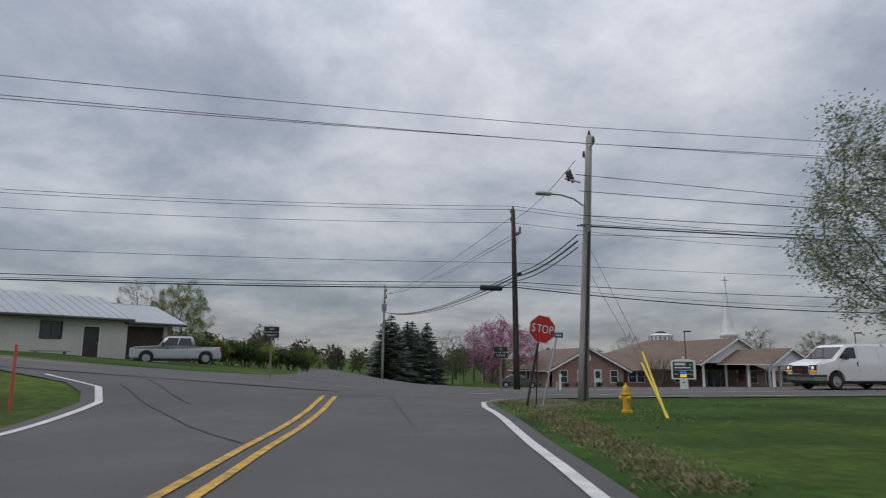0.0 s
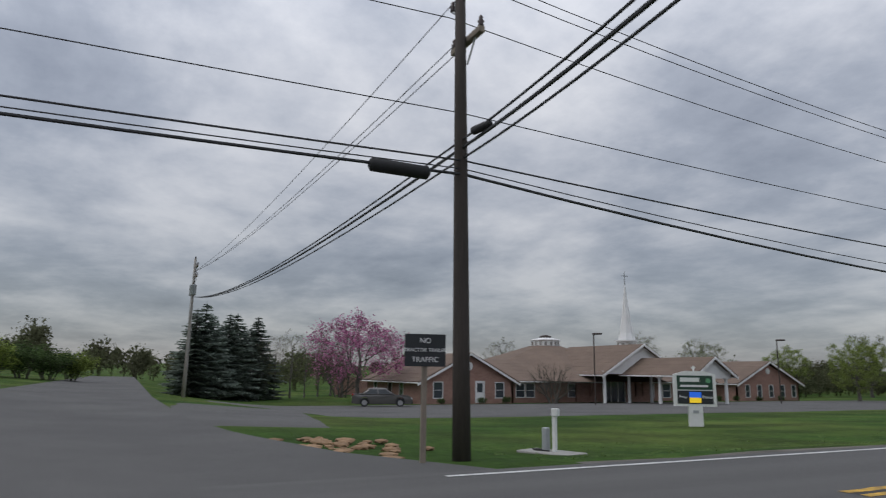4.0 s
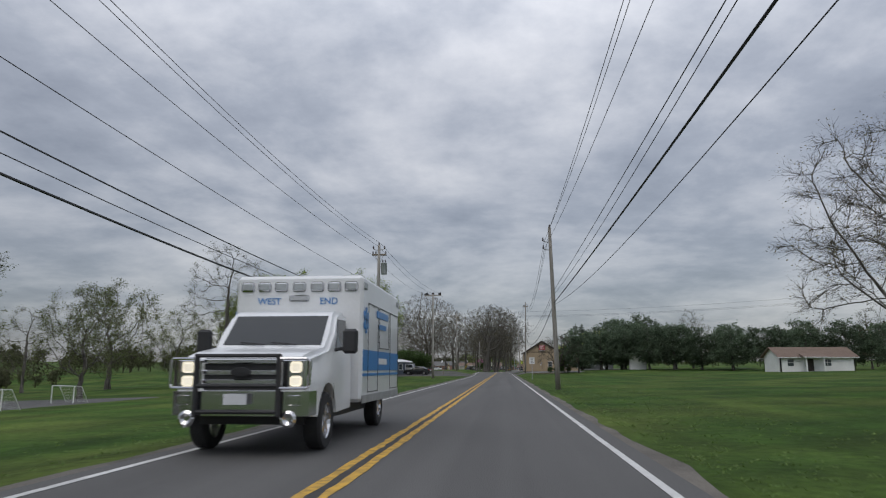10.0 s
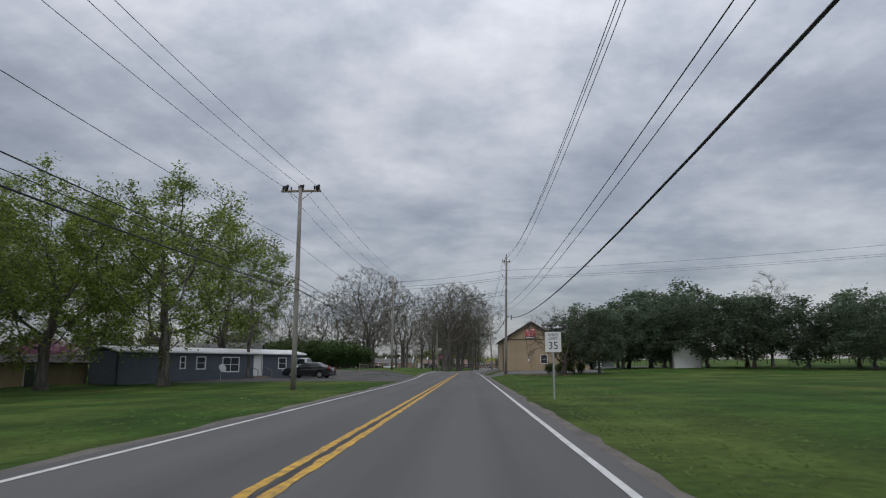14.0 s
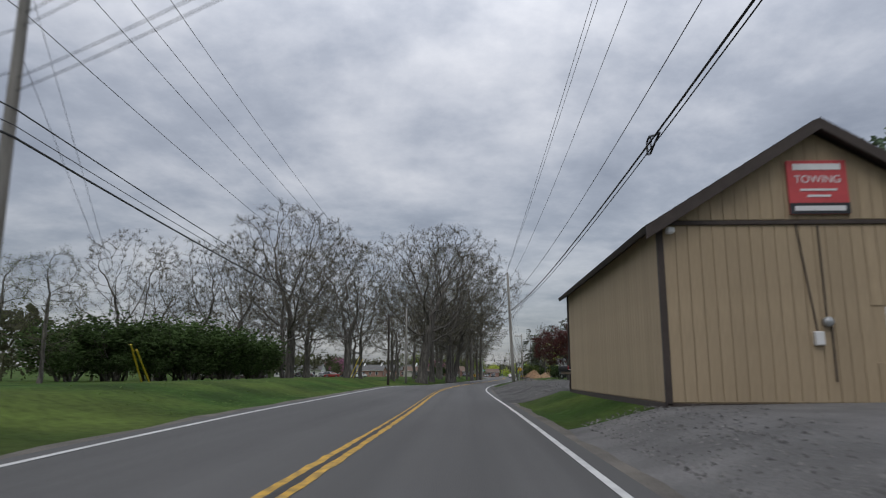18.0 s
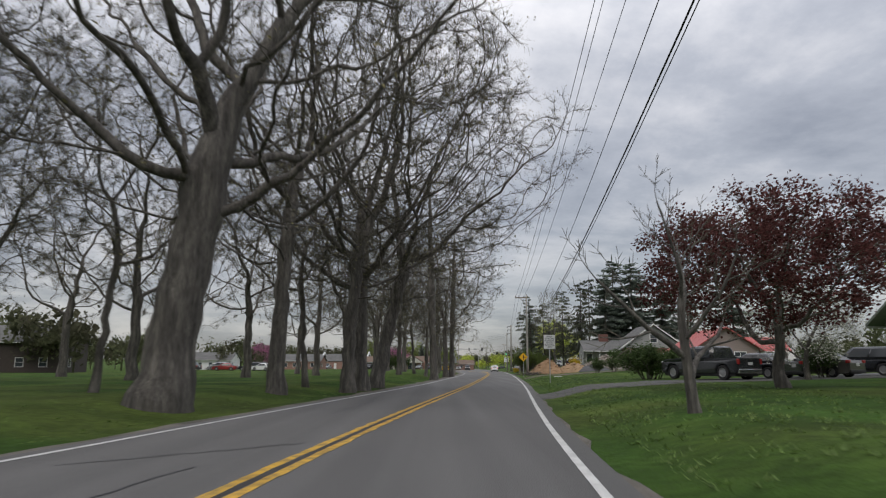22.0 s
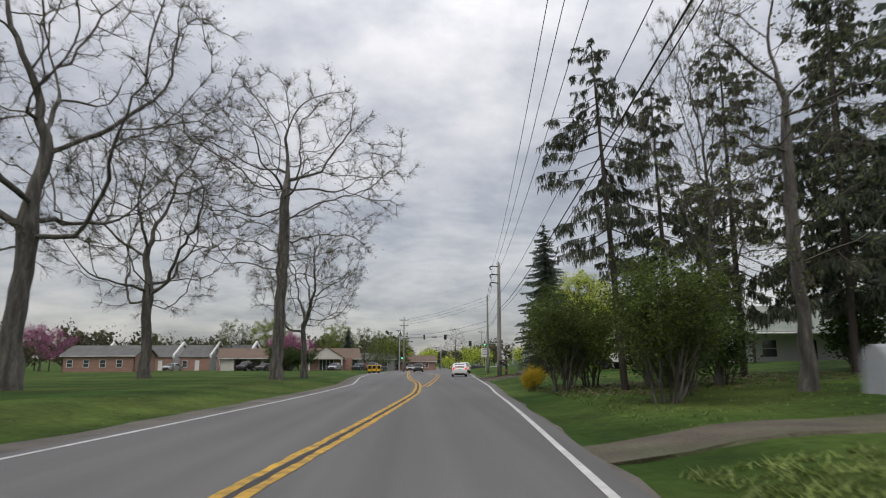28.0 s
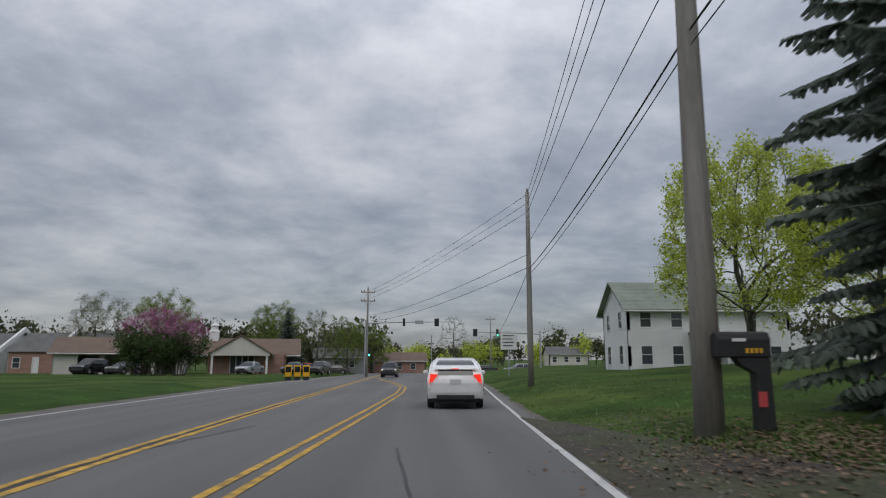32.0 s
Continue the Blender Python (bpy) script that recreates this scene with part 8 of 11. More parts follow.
# -- buildings on the far church side near the signals --
brickh = thing("brick_office", "red-brick office with a cream gable, a cupola and dark roofs", "building", -10.2, 480, 0.35, 10)
_, m = wall(brickh, (0, 0), (9.5, 0), -0.3, 2.5, M_BRICK, [(2.6, 5.6, 0.0, 2.1)])
bm = bm_new()
box(bm, 2.6, 5.6, 0.08, 0.1, 0, 2.1)
part("glass_door", bm, M_GLASS, brickh)
for k in range(5):
    bm = bm_new()
    box(bm, 2.6 + k * 0.73, 2.68 + k * 0.73, 0.0, 0.09, 0, 2.1)
    part("door_stile", bm, M_WPAINT, brickh)
wall(brickh, (9.5, 0), (9.5, 9), -0.3, 2.5, M_BRICK), wall(brickh, (0, 9), (0, 0), -0.3, 2.5, M_BRICK), wall(brickh, (9.5, 9), (0, 9), -0.3, 2.5, M_BRICK)
wall(brickh, (0.4, -1.6), (7.6, -1.6), 2.2, 2.5, M_CREAM, gable=(3.6, 4.6))
gable_roof(brickh, 0.4, 7.6, -1.5, 9, 2.5, 4.7, "y", 0.3, 0.12, M_SHING, M_WPAINT)
gable_roof(brickh, -4, 11, 1.5, 9, 2.5, 4.5, "x", 0.4, 0.12, M_SHING, M_WPAINT)
for u in (0.6, 7.2):
    column(brickh, u, -1.4, -0.3, 2.25, 0.15)
bm = bm_new()
box(bm, -0.6, 0.6, 4.4, 5.6, 4.2, 5.4), lathe(bm, [(0.75, 5.4), (0.75, 5.5), (0.5, 5.7), (0.45, 6.2), (0.6, 6.25), (0.2, 6.6), (0.03, 7.1)], 8, 0, 5)
part("cupola", bm, M_WPAINT, brickh, "white cupola")
garage = thing("long_garage", "long open-fronted cream garage with a dark roof", "garage", -25.5, 472.5, 0.4, 14)
_, m = wall(garage, (0, 0), (14, 0), -0.3, 2.5, M_CREAM, [(2.6 + 2.8 * k, 4.9 + 2.8 * k, -0.3, 2.1) for k in range(4)])
wall(garage, (14, 0), (14, 7), -0.3, 2.5, M_CREAM), wall(garage, (14, 7), (0, 7), -0.3, 2.5, M_CREAM), wall(garage, (0, 7), (0, 0), -0.3, 2.5, M_CREAM, gable=(3.5, 4.2))
gable_roof(garage, 0, 14, 0, 7, 2.5, 4.2, "x", 0.5, 0.12, M_SHING, M_WPAINT)
for k in range(5):
    row = thing("town_house", "red-brick town house with white gable walls", "house", -62 + 8.2 * k, 489 - 1.6 * k, 0.2, -8, "town houses")
    _, m = wall(row, (0, 0), (6.8, 0), -0.3, 2.9, M_BRICK, [(0.8, 1.8, 0.8, 2.1), (3.6, 4.4, 0.0, 2.1)])
    window(row, m, 0.8, 1.8, 0.8, 2.1, (1, 2)), door(row, m, 3.6, 4.4, 0.0, 2.1, M_WPAINT)
    wall(row, (6.8, 0), (6.8, 8), -0.3, 2.9, M_WPAINT, gable=(4, 5.4)), wall(row, (0, 8), (0, 0), -0.3, 2.9, M_WPAINT, gable=(4, 5.4)), wall(row, (6.8, 8), (0, 8), -0.3, 2.9, M_BRICK)
    gable_roof(row, 0, 6.8, 0, 8, 2.9, 5.4, "x", 0.2, 0.12, M_SHING_G)
    bm = bm_new()
    prism(bm, [(-0.3, 2.7), (4, 5.7), (8.3, 2.7), (8.3, 3.4), (4, 6.3), (-0.3, 3.4)], 6.8, 7.2, "yz")
    part("party_wall", bm, M_WPAINT, row)
for x, y, w, d, h, rz, wm, rm, lab in ((-2, 515, 9, 7, 2.8, 10, M_GREYSID, M_SHING_G, "small grey house near the signals"), (6, 528, 12, 7, 2.6, 5, M_BRICK, M_SHING, "low brick shop beyond the signals"), (60, 520, 10, 8, 2.8, -20, M_WPAINT, M_SHING, "white house with a brown roof beyond the signals"),
                                       (46, 545, 9, 7, 2.8, 0, M_CREAM, M_SHING_G, "cream house beyond the signals"), (-64, 330, 18, 10, 4.2, 12, M_BROWN, M_SHING_G, "dark brown house behind the oaks"),
                                       (-72, 430, 18, 9, 2.8, 0, M_WPAINT, M_SHING_G, "low white building across the lawn"), (-45, 452, 12, 7, 2.8, -5, M_BRICK, M_SHING_G, "brick house across the lawn")):
    hs = thing("far_house", lab, "house", x, y, ground_z(x, y) - 0.1, rz, "far houses")
    n = int(w / 3)
    ops = [(0.8 + k * (w - 1) / n, 1.7 + k * (w - 1) / n, 0.9, 2.0) for k in range(n)]
    _, m = wall(hs, (0, 0), (w, 0), -0.3, h, wm, ops)
    for o in ops:
        window(hs, m, *o, (1, 2))
    _, m = wall(hs, (w, 0), (w, d), -0.3, h, wm, [(1.5, 2.4, 0.9, 2.0)], gable=(d / 2, h + d * 0.22))
    window(hs, m, 1.5, 2.4, 0.9, 2.0, (1, 2))
    wall(hs, (w, d), (0, d), -0.3, h, wm), wall(hs, (0, d), (0, 0), -0.3, h, wm, gable=(d / 2, h + d * 0.22))
    gable_roof(hs, 0, w, 0, d, h, h + d * 0.22, "x", 0.4, 0.12, rm, M_WPAINT)

# ---- vehicles: local +y is the front ----
M_TRIM = mat("black_plastic_trim", (0.025, 0.025, 0.027), 0.6, var=0.12, scale=6)
M_PLATE = mat("number_plate", (0.62, 0.63, 0.65), 0.5, var=0.05, scale=8)


def arch(cy, r, z0):
    a0 = math.asin(min(0.9, max(-0.5, (z0 - r * 0.94) / r)))
    return [(cy - r * math.cos(a0 + (math.pi - 2 * a0) * k / 8), r * 0.94 + r * math.sin(a0 + (math.pi - 2 * a0) * k / 8)) for k in range(9)]


def quad_slab(bm, c, u0, u1, v0, v1, out, thick=0.012):
    """A pane laid on a four-cornered face, corners bottom-left, bottom-right, top-right, top-left."""
    c = [Vector(q) for q in c]

    def at(u, v):
        return (c[0].lerp(c[1], u)).lerp(c[3].lerp(c[2], u), v)
    n = (c[1] - c[0]).cross(c[3] - c[0]).normalized()
    if n.dot(Vector(out)) < 0:
        n = -n
    q = [at(u0, v0), at(u1, v0), at(u1, v1), at(u0, v1)]
    a = [bm.verts.new(p - n * 0.004) for p in q]
    b = [bm.verts.new(p + n * thick) for p in q]
    fs = [bm.faces.new(a), bm.faces.new(b)] + [bm.faces.new((a[k], a[(k + 1) % 4], b[(k + 1) % 4], b[k])) for k in range(4)]
    bmesh.ops.recalc_face_normals(bm, faces=fs)


def wheels(car, w, ys, r, width=0.21, rim=M_RIM, inset=0.02, axis_x=None):
    bm = bm_new()
    lathe(bm, [(r * 0.62, -width / 2), (r * 0.93, -width / 2), (r, -width * 0.36), (r, width * 0.36), (r * 0.93, width / 2), (r * 0.62, width / 2)], 22, closed=True)
    tyre = finish("tyre", bm, M_TYRE, False)
    bm = bm_new()
    lathe(bm, [(r * 0.20, -width * 0.3), (r * 0.63, -width * 0.42), (r * 0.66, -width * 0.5), (r * 0.66, width * 0.5), (r * 0.60, width * 0.46), (r * 0.56, width * 0.30), (r * 0.18, width * 0.34), (r * 0.10, width * 0.42)], 20)
    for k in range(5):
        box(bm, r * 0.12, r * 0.6, -0.035, 0.035, width * 0.30, width * 0.40, 0, Matrix.Rotation(k * 1.2566, 4, "Z"))
    rimm = finish("rim", bm, rim)
    for cy in ys:
        for sx in (-1, 1):
            hub = new("wheel")
            hub.parent = car
            hub.matrix_basis = Matrix.Translation((sx * (w - width / 2 - inset), cy, r)) @ Matrix.Rotation(sx * math.pi / 2, 4, "Y")
            share("tyre", tyre, hub)
            share("rim", rimm, hub)


def body_prism(outline, w, bevel=0.07, tumble=0.05, nose=0.10, length=4.5, name_bm=None):
    bm = name_bm or bm_new()
    prism(bm, outline, -w, w, "yz")
    es = [e for e in bm.edges if abs(abs(e.verts[0].co.x) - w) < 1e-4 and abs(e.verts[0].co.x - e.verts[1].co.x) < 1e-4 and min(e.verts[0].co.z, e.verts[1].co.z) > 0.32]
    bmesh.ops.bevel(bm, geom=es, offset=bevel, segments=2, affect="EDGES")
    for v in bm.verts:
        f = 1 - tumble * max(0.0, v.co.z - 0.62)
        end = max(0.0, abs(v.co.y) - length * 0.36) / (length * 0.14)
        v.co.x *= f * (1 - nose * end * end)
    return bm


SPEC = {
    "hatch": dict(L=4.48, W=0.87, belt=0.92, roof=1.49, nose_z=0.72, hood=0.93, tail=1.02, cab=(1.55, 0.35, -1.45, -2.10), r=0.31, wb=1.35, wt=0.60),
    "sedan": dict(L=4.75, W=0.90, belt=0.90, roof=1.44, nose_z=0.70, hood=0.90, tail=1.00, cab=(1.05, 0.25, -1.05, -1.75), r=0.32, wb=1.40, wt=0.60),
    "suv": dict(L=4.75, W=0.95, belt=1.02, roof=1.72, nose_z=0.88, hood=1.05, tail=1.04, cab=(1.10, 0.35, -1.95, -2.30), r=0.37, wb=1.42, wt=0.68),
    "pickup": dict(L=5.75, W=0.98, belt=1.12, roof=1.86, nose_z=1.02, hood=1.16, tail=1.16, cab=(1.25, 0.62, -1.00, -1.22), r=0.40, wb=1.85, wt=0.72),
}


def car(name, label, x, y, z, rz, kind, paint, lit=False, group="", braking=False, rim=M_RIM, panes=2, bars=0):
    s = SPEC[kind]
    L, W, r = s["L"], s["W"], s["r"]
    f, b = L / 2, -L / 2
    ob = thing(name, label, "pickup truck" if kind == "pickup" else "car", x, y, z, rz, group)
    sill = 0.24 if kind in ("hatch", "sedan") else 0.36
    top = [(f, sill + 0.12), (f, s["nose_z"] - 0.06), (f - 0.10, s["nose_z"] + 0.02), (f - 0.28, s["hood"] - 0.04), (s["cab"][0] + 0.05, s["hood"] + 0.04)]
    if kind == "pickup":
        top += [(s["cab"][3], s["belt"] + 0.06), (s["cab"][3] - 0.06, s["tail"]), (b + 0.04, s["tail"])]
    else:
        top += [(s["cab"][3] + 0.1, s["tail"]), (b + 0.06, s["tail"] - 0.04), (b, s["tail"] - 0.2)]
    top += [(b, sill + 0.16), (b + 0.12, sill)]
    under = arch(-s["wb"], r + 0.06, sill) + arch(s["wb"], r + 0.06, sill) + [(f - 0.15, sill)]
    bm = body_prism(top + under, W, 0.06, 0.05, 0.09, L)
    part("body", bm, paint, ob)
    bm = bm_new()
    box(bm, -W * 0.86, W * 0.86, b + 0.25, f - 0.25, 0.2, sill + 0.35)
    part("underbody", bm, M_TRIM, ob)
    # cabin: belt ring and roof ring
    y0, y1, y2, y3 = s["cab"]
    wb_, wt, zb, zr = W * 0.945, s["wt"], s["belt"], s["roof"]
    ring0 = [(-wb_, y3, zb), (wb_, y3, zb), (wb_, y0, zb), (-wb_, y0, zb)]
    ring1 = [(-wt, y2, zr - 0.05), (wt, y2, zr - 0.05), (wt, y1, zr - 0.04), (-wt, y1, zr - 0.04)]
    ring2 = [(-wt * 0.72, y2 + 0.18, zr), (wt * 0.72, y2 + 0.18, zr), (wt * 0.72, y1 - 0.18, zr), (-wt * 0.72, y1 - 0.18, zr)]
    bm = bm_new()
    rings = [[bm.verts.new(p) for p in rg] for rg in (ring0, ring1, ring2)]
    for p, q in zip(rings, rings[1:]):
        for k in range(4):
            bm.faces.new((p[k], p[(k + 1) % 4], q[(k + 1) % 4], q[k]))
    bm.faces.new(rings[2]), bm.faces.new(rings[0][::-1])
    es = [e for e in bm.edges if max(e.verts[0].co.z, e.verts[1].co.z) > zb + 0.1]
    bmesh.ops.bevel(bm, geom=es, offset=0.035, segments=2, affect="EDGES")
    part("cabin", bm, paint, ob, smooth=True)
    F = {"rear_window": ([ring0[0], ring0[1], ring1[1], ring1[0]], (0, -1, 0)), "windscreen": ([ring0[2], ring0[3], ring1[3], ring1[2]], (0, 1, 0))}
    for nm, (c, out) in F.items():
        bm = bm_new()
        quad_slab(bm, c, 0.07, 0.93, 0.16 if kind == "hatch" and nm == "rear_window" else 0.08, 0.93, out)
        part(nm, bm, M_CARGLASS, ob)
    for sx, c in ((1, [ring0[1], ring0[2], ring1[2], ring1[1]]), (-1, [ring0[3], ring0[0], ring1[0], ring1[3]])):
        cuts = [(0.10 + 0.84 * k / panes, 0.10 + 0.84 * (k + 1) / panes - 0.035) for k in range(panes)]
        for u0, u1 in cuts:
            bm = bm_new()
            a0, a1 = (u0, u1) if sx > 0 else (1 - u1, 1 - u0)
            quad_slab(bm, c, a0, a1, 0.14, 0.86, (sx, 0, 0))
            part("side_window", bm, M_CARGLASS, ob)
        yd = (y0 + y3) / 2
        for k in range(2):
            bm = bm_new()
            yy = y0 - 0.75 - 0.95 * k
            box(bm, sx * W * 0.975 - 0.015, sx * W * 0.975 + 0.015, yy, yy + 0.16, zb - 0.13, zb - 0.10, 0.006)
            part("door_handle", bm, M_TRIM if paint is not M_CARW else paint, ob)
            bm = bm_new()
            box(bm, sx * W * 0.985 - 0.006, sx * W * 0.985 + 0.006, yy - 0.22, yy - 0.208, sill + 0.12, zb - 0.02)
            part("door_gap", bm, M_TRIM, ob)
        bm = bm_new()
        box(bm, sx * (W + 0.02) - 0.09, sx * (W + 0.02) + 0.09, y0 - 0.42, y0 - 0.32, zb + 0.02, zb + (0.34 if kind == "pickup" else 0.17), 0.03)
        part("mirror", bm, M_TRIM if kind == "pickup" else paint, ob)
        # lamps
        bm = bm_new()
        hz = s["nose_z"]
        box(bm, sx * W * 0.76 - 0.14, sx * W * 0.76 + 0.13, f - 0.22, f - 0.02, hz - 0.13, hz + 0.02, 0.03)
        part("headlight", bm, M_HEAD if lit else M_HEADOFF, ob)
        bm = bm_new()
        tz = s["tail"]
        th = 0.30 if kind in ("hatch", "suv", "pickup") else 0.18
        tx = W * 0.84
        box(bm, sx * tx - (0.07 if kind != "sedan" else 0.2), sx * tx + 0.07, b - 0.015, b + 0.14, tz - th - 0.02, tz - 0.03, 0.02)
        part("tail_light", bm, M_TAIL if braking else M_TAILOFF, ob)
    bm = bm_new()
    box(bm, -W * 0.5, W * 0.5, f - 0.08, f + 0.02, s["nose_z"] - 0.32, s["nose_z"] - 0.04, 0.02)
    grille = part("grille", bm, M_TRIM, ob)
    if bars:
        for k in range(bars):
            bm = bm_new()
            gx = -W * 0.42 + W * 0.84 * k / max(1, bars - 1)
            box(bm, gx - 0.014, gx + 0.014, f + 0.012, f + 0.035, s["nose_z"] - 0.29, s["nose_z"] - 0.07)
            part("grille_bar", bm, M_CHROME, grille)
    for yy, nm in ((f - 0.06, "front_bumper"), (b + 0.06, "rear_bumper")):
        bm = bm_new()
        box(bm, -W * 0.86, W * 0.86, yy - 0.10, yy + 0.10, sill, sill + (0.20 if kind in ("hatch", "sedan") else 0.24), 0.04)
        part(nm, bm, M_CHROME if kind == "pickup" else M_TRIM, ob)
    bm = bm_new()
    box(bm, -0.16, 0.16, b - 0.022, b - 0.006, s["tail"] - 0.36, s["tail"] - 0.20)
    part("number_plate", bm, M_PLATE, ob)
    wheels(ob, W, (-s["wb"], s["wb"]), r, 0.2 if kind in ("hatch", "sedan") else 0.25, rim)
    if kind == "pickup":
        bm = bm_new()
        box(bm, -W * 0.84, W * 0.84, b + 0.10, y3 - 0.12, s["tail"] - 0.02, s["tail"] + 0.006)
        part("bed", bm, M_TRIM, ob)
    return ob


def shell(outline, under, W, width, zs, ys, bevel=0.08):
    """A closed car shell: a side outline pushed across, its long edges rounded, then drawn in by width(y, z)."""
    bm = bm_new()
    prism(bm, outline + under, -W, W, "yz")
    tops = {(round(a, 4), round(b, 4)) for a, b in outline}

    def on_top(v):
        return (round(v.co.y, 4), round(v.co.z, 4)) in tops
    es = [e for e in bm.edges if abs(e.verts[0].co.x - e.verts[1].co.x) < 1e-4 and on_top(e.verts[0]) and on_top(e.verts[1])]
    bmesh.ops.bevel(bm, geom=es, offset=bevel, segments=3, affect="EDGES")
    for co_, no_ in [((0, 0, z), (0, 0, 1)) for z in zs] + [((0, y, 0), (0, 1, 0)) for y in ys]:
        bmesh.ops.bisect_plane(bm, geom=bm.verts[:] + bm.edges[:] + bm.faces[:], plane_co=co_, plane_no=no_)
    for v in bm.verts:
        v.co.x *= width(v.co.y, v.co.z)
    bmesh.ops.recalc_face_normals(bm, faces=bm.faces[:])
    return bm


def soft_part(name, bm, material, parent):
    ob = part(name, bm, material, parent, smooth=True)
    ob.data.set_sharp_from_angle(angle=0.75)
    return ob


def cargo_van(x, y, rz):
    W, f, b = 1.0, 2.80, -2.80
    ob = thing("cargo_van", "white cargo van coming the other way with its headlights on", "van", x, y, 0.01, rz)

    def width(yy, z):
        n = max(0.0, yy - 1.5) / 1.3
        r_ = max(0.0, -2.2 - yy) / 0.6
        low = max(0.0, 0.75 - z) * 0.08
        return (1 - 0.17 * max(0.0, z - 1.18) - low) * (1 - 0.09 * n * n) * (1 - 0.02 * r_ * r_)
    outline = [(f - 0.06, 0.50), (f - 0.02, 0.66), (f, 1.04), (f - 0.07, 1.14), (f - 0.30, 1.22), (f - 1.02, 1.40), (f - 1.74, 1.98), (f - 1.94, 2.06), (f - 2.4, 2.10), (-2.45, 2.10), (-2.66, 2.02), (b + 0.06, 1.55), (b, 1.15), (b, 0.48)]
    under = arch(-1.72, 0.46, 0.40) + arch(1.72, 0.46, 0.40)
    soft_part("body", shell(outline, under, W, width, (0.7, 1.0, 1.18, 1.34, 1.6, 1.85), (1.2, 1.5, 1.9, 2.3, 2.6, -2.3), 0.075), M_CARW, ob)
    bm = bm_new()
    box(bm, -0.86, 0.86, b + 0.2, f - 0.25, 0.26, 0.72)
    part("underbody", bm, M_TRIM, ob)

    def side(sx, yy, z, out=0.004):
        return (sx * (W * width(yy, z) + out), yy, z)
    p0, p1 = (f - 1.02, 1.40), (f - 1.74, 1.98)
    c = [(sx * (width(*p) - 0.02), p[0], p[1]) for p, sx in ((p0, -1), (p0, 1), (p1, 1), (p1, -1))]
    bm = bm_new()
    quad_slab(bm, c, 0.055, 0.945, 0.07, 0.94, (0, 1, 0.6), 0.006)
    part("windscreen", bm, M_CARGLASS, ob)
    bm = bm_new()
    quad_slab(bm, c, 0.05, 0.95, 0.0, 0.06, (0, 1, 0.6), 0.012)
    part("cowl", bm, M_TRIM, ob)
    for k in (-1, 1):
        bm = bm_new()
        tube(bm, [(k * 0.3 - 0.3, f - 1.02, 1.43), (k * 0.3 + 0.1, f - 1.05, 1.46), (k * 0.3 + 0.3, f - 1.05, 1.45)], 0.012, 5)
        part("wiper", bm, M_TRIM, ob)
    for sx in (-1, 1):
        bm = bm_new()
        quad_slab(bm, [side(sx, f - 2.28, 1.40), side(sx, f - 1.26, 1.42), side(sx, f - 1.82, 1.93), side(sx, f - 2.28, 1.95)], 0.03, 0.97, 0.03, 0.97, (sx, 0, 0), 0.006)
        part("side_window", bm, M_CARGLASS, ob)
        for yy, z0, z1 in ((f - 1.24, 0.75, 1.28), (f - 2.36, 0.50, 1.98), (f - 3.55, 0.50, 1.98)):
            bm = bm_new()
            tube(bm, [side(sx, yy, z0 + (z1 - z0) * k / 4, -0.001) for k in range(5)], 0.005, 4)
            part("door_gap", bm, M_TRIM, ob)
        bm = bm_new()
        xh = W * width(f - 2.25, 1.15)
        box(bm, sx * xh - 0.02, sx * xh + 0.02, f - 2.30, f - 2.24, 1.06, 1.26, 0.008)
        part("door_handle", bm, M_TRIM, ob)
        bm = bm_new()
        box(bm, sx * 1.13 - 0.11, sx * 1.13 + 0.11, f - 1.62, f - 1.47, 1.36, 1.66, 0.04)
        mir = part("mirror", bm, M_TRIM, ob)
        bm = bm_new()
        tube(bm, [(sx * 0.96, f - 1.45, 1.42), (sx * 1.06, f - 1.52, 1.45)], 0.035, 6)
        part("mirror_arm", bm, M_TRIM, mir)
        # lamp cluster: smoked housing with a lamp above an amber strip
        bm = bm_new()
        box(bm, sx * 0.72 - 0.195, sx * 0.72 + 0.185, f - 0.30, f + 0.012, 0.88, 1.115, 0.03)
        hl = part("headlight", bm, M_TRIM, ob)
        bm = bm_new()
        lathe(bm, [(0.0, 0.03), (0.05, 0.026), (0.078, 0.0)], 14, 0, 0, Matrix.Translation((sx * 0.76, f + 0.006, 0.985)) @ Matrix.Rotation(-math.pi / 2, 4, "X"))
        part("lamp", bm, M_HEAD, hl)
        bm = bm_new()
        lathe(bm, [(0.0, 0.02), (0.045, 0.016), (0.06, 0.0)], 12, 0, 0, Matrix.Translation((sx * 0.60, f + 0.008, 0.985)) @ Matrix.Rotation(-math.pi / 2, 4, "X"))
        part("reflector", bm, M_CHROME, hl)
        bm = bm_new()
        box(bm, sx * 0.72 - 0.19, sx * 0.72 + 0.19, f - 0.28, f + 0.016, 0.74, 0.865, 0.02)
        part("indicator", bm, M_AMBER, ob)
        bm = bm_new()
        box(bm, sx * 0.90 - 0.06, sx * 0.90 + 0.06, b - 0.02, b + 0.10, 0.85, 1.30, 0.02)
        part("tail_light", bm, M_TAILOFF, ob)
        bm = bm_new()
        tube(bm, [(sx * 0.86, -1.1, 0.40), (sx * 0.98, -0.95, 0.36), (sx * 0.98, 0.95, 0.36), (sx * 0.86, 1.1, 0.40)], 0.045, 6)
        part("side_step", bm, M_TRIM, ob)
    bm = bm_new()
    box(bm, -0.50, 0.50, f - 0.05, f + 0.010, 0.70, 1.06, 0.01)
    grille = part("grille", bm, M_TRIM, ob)
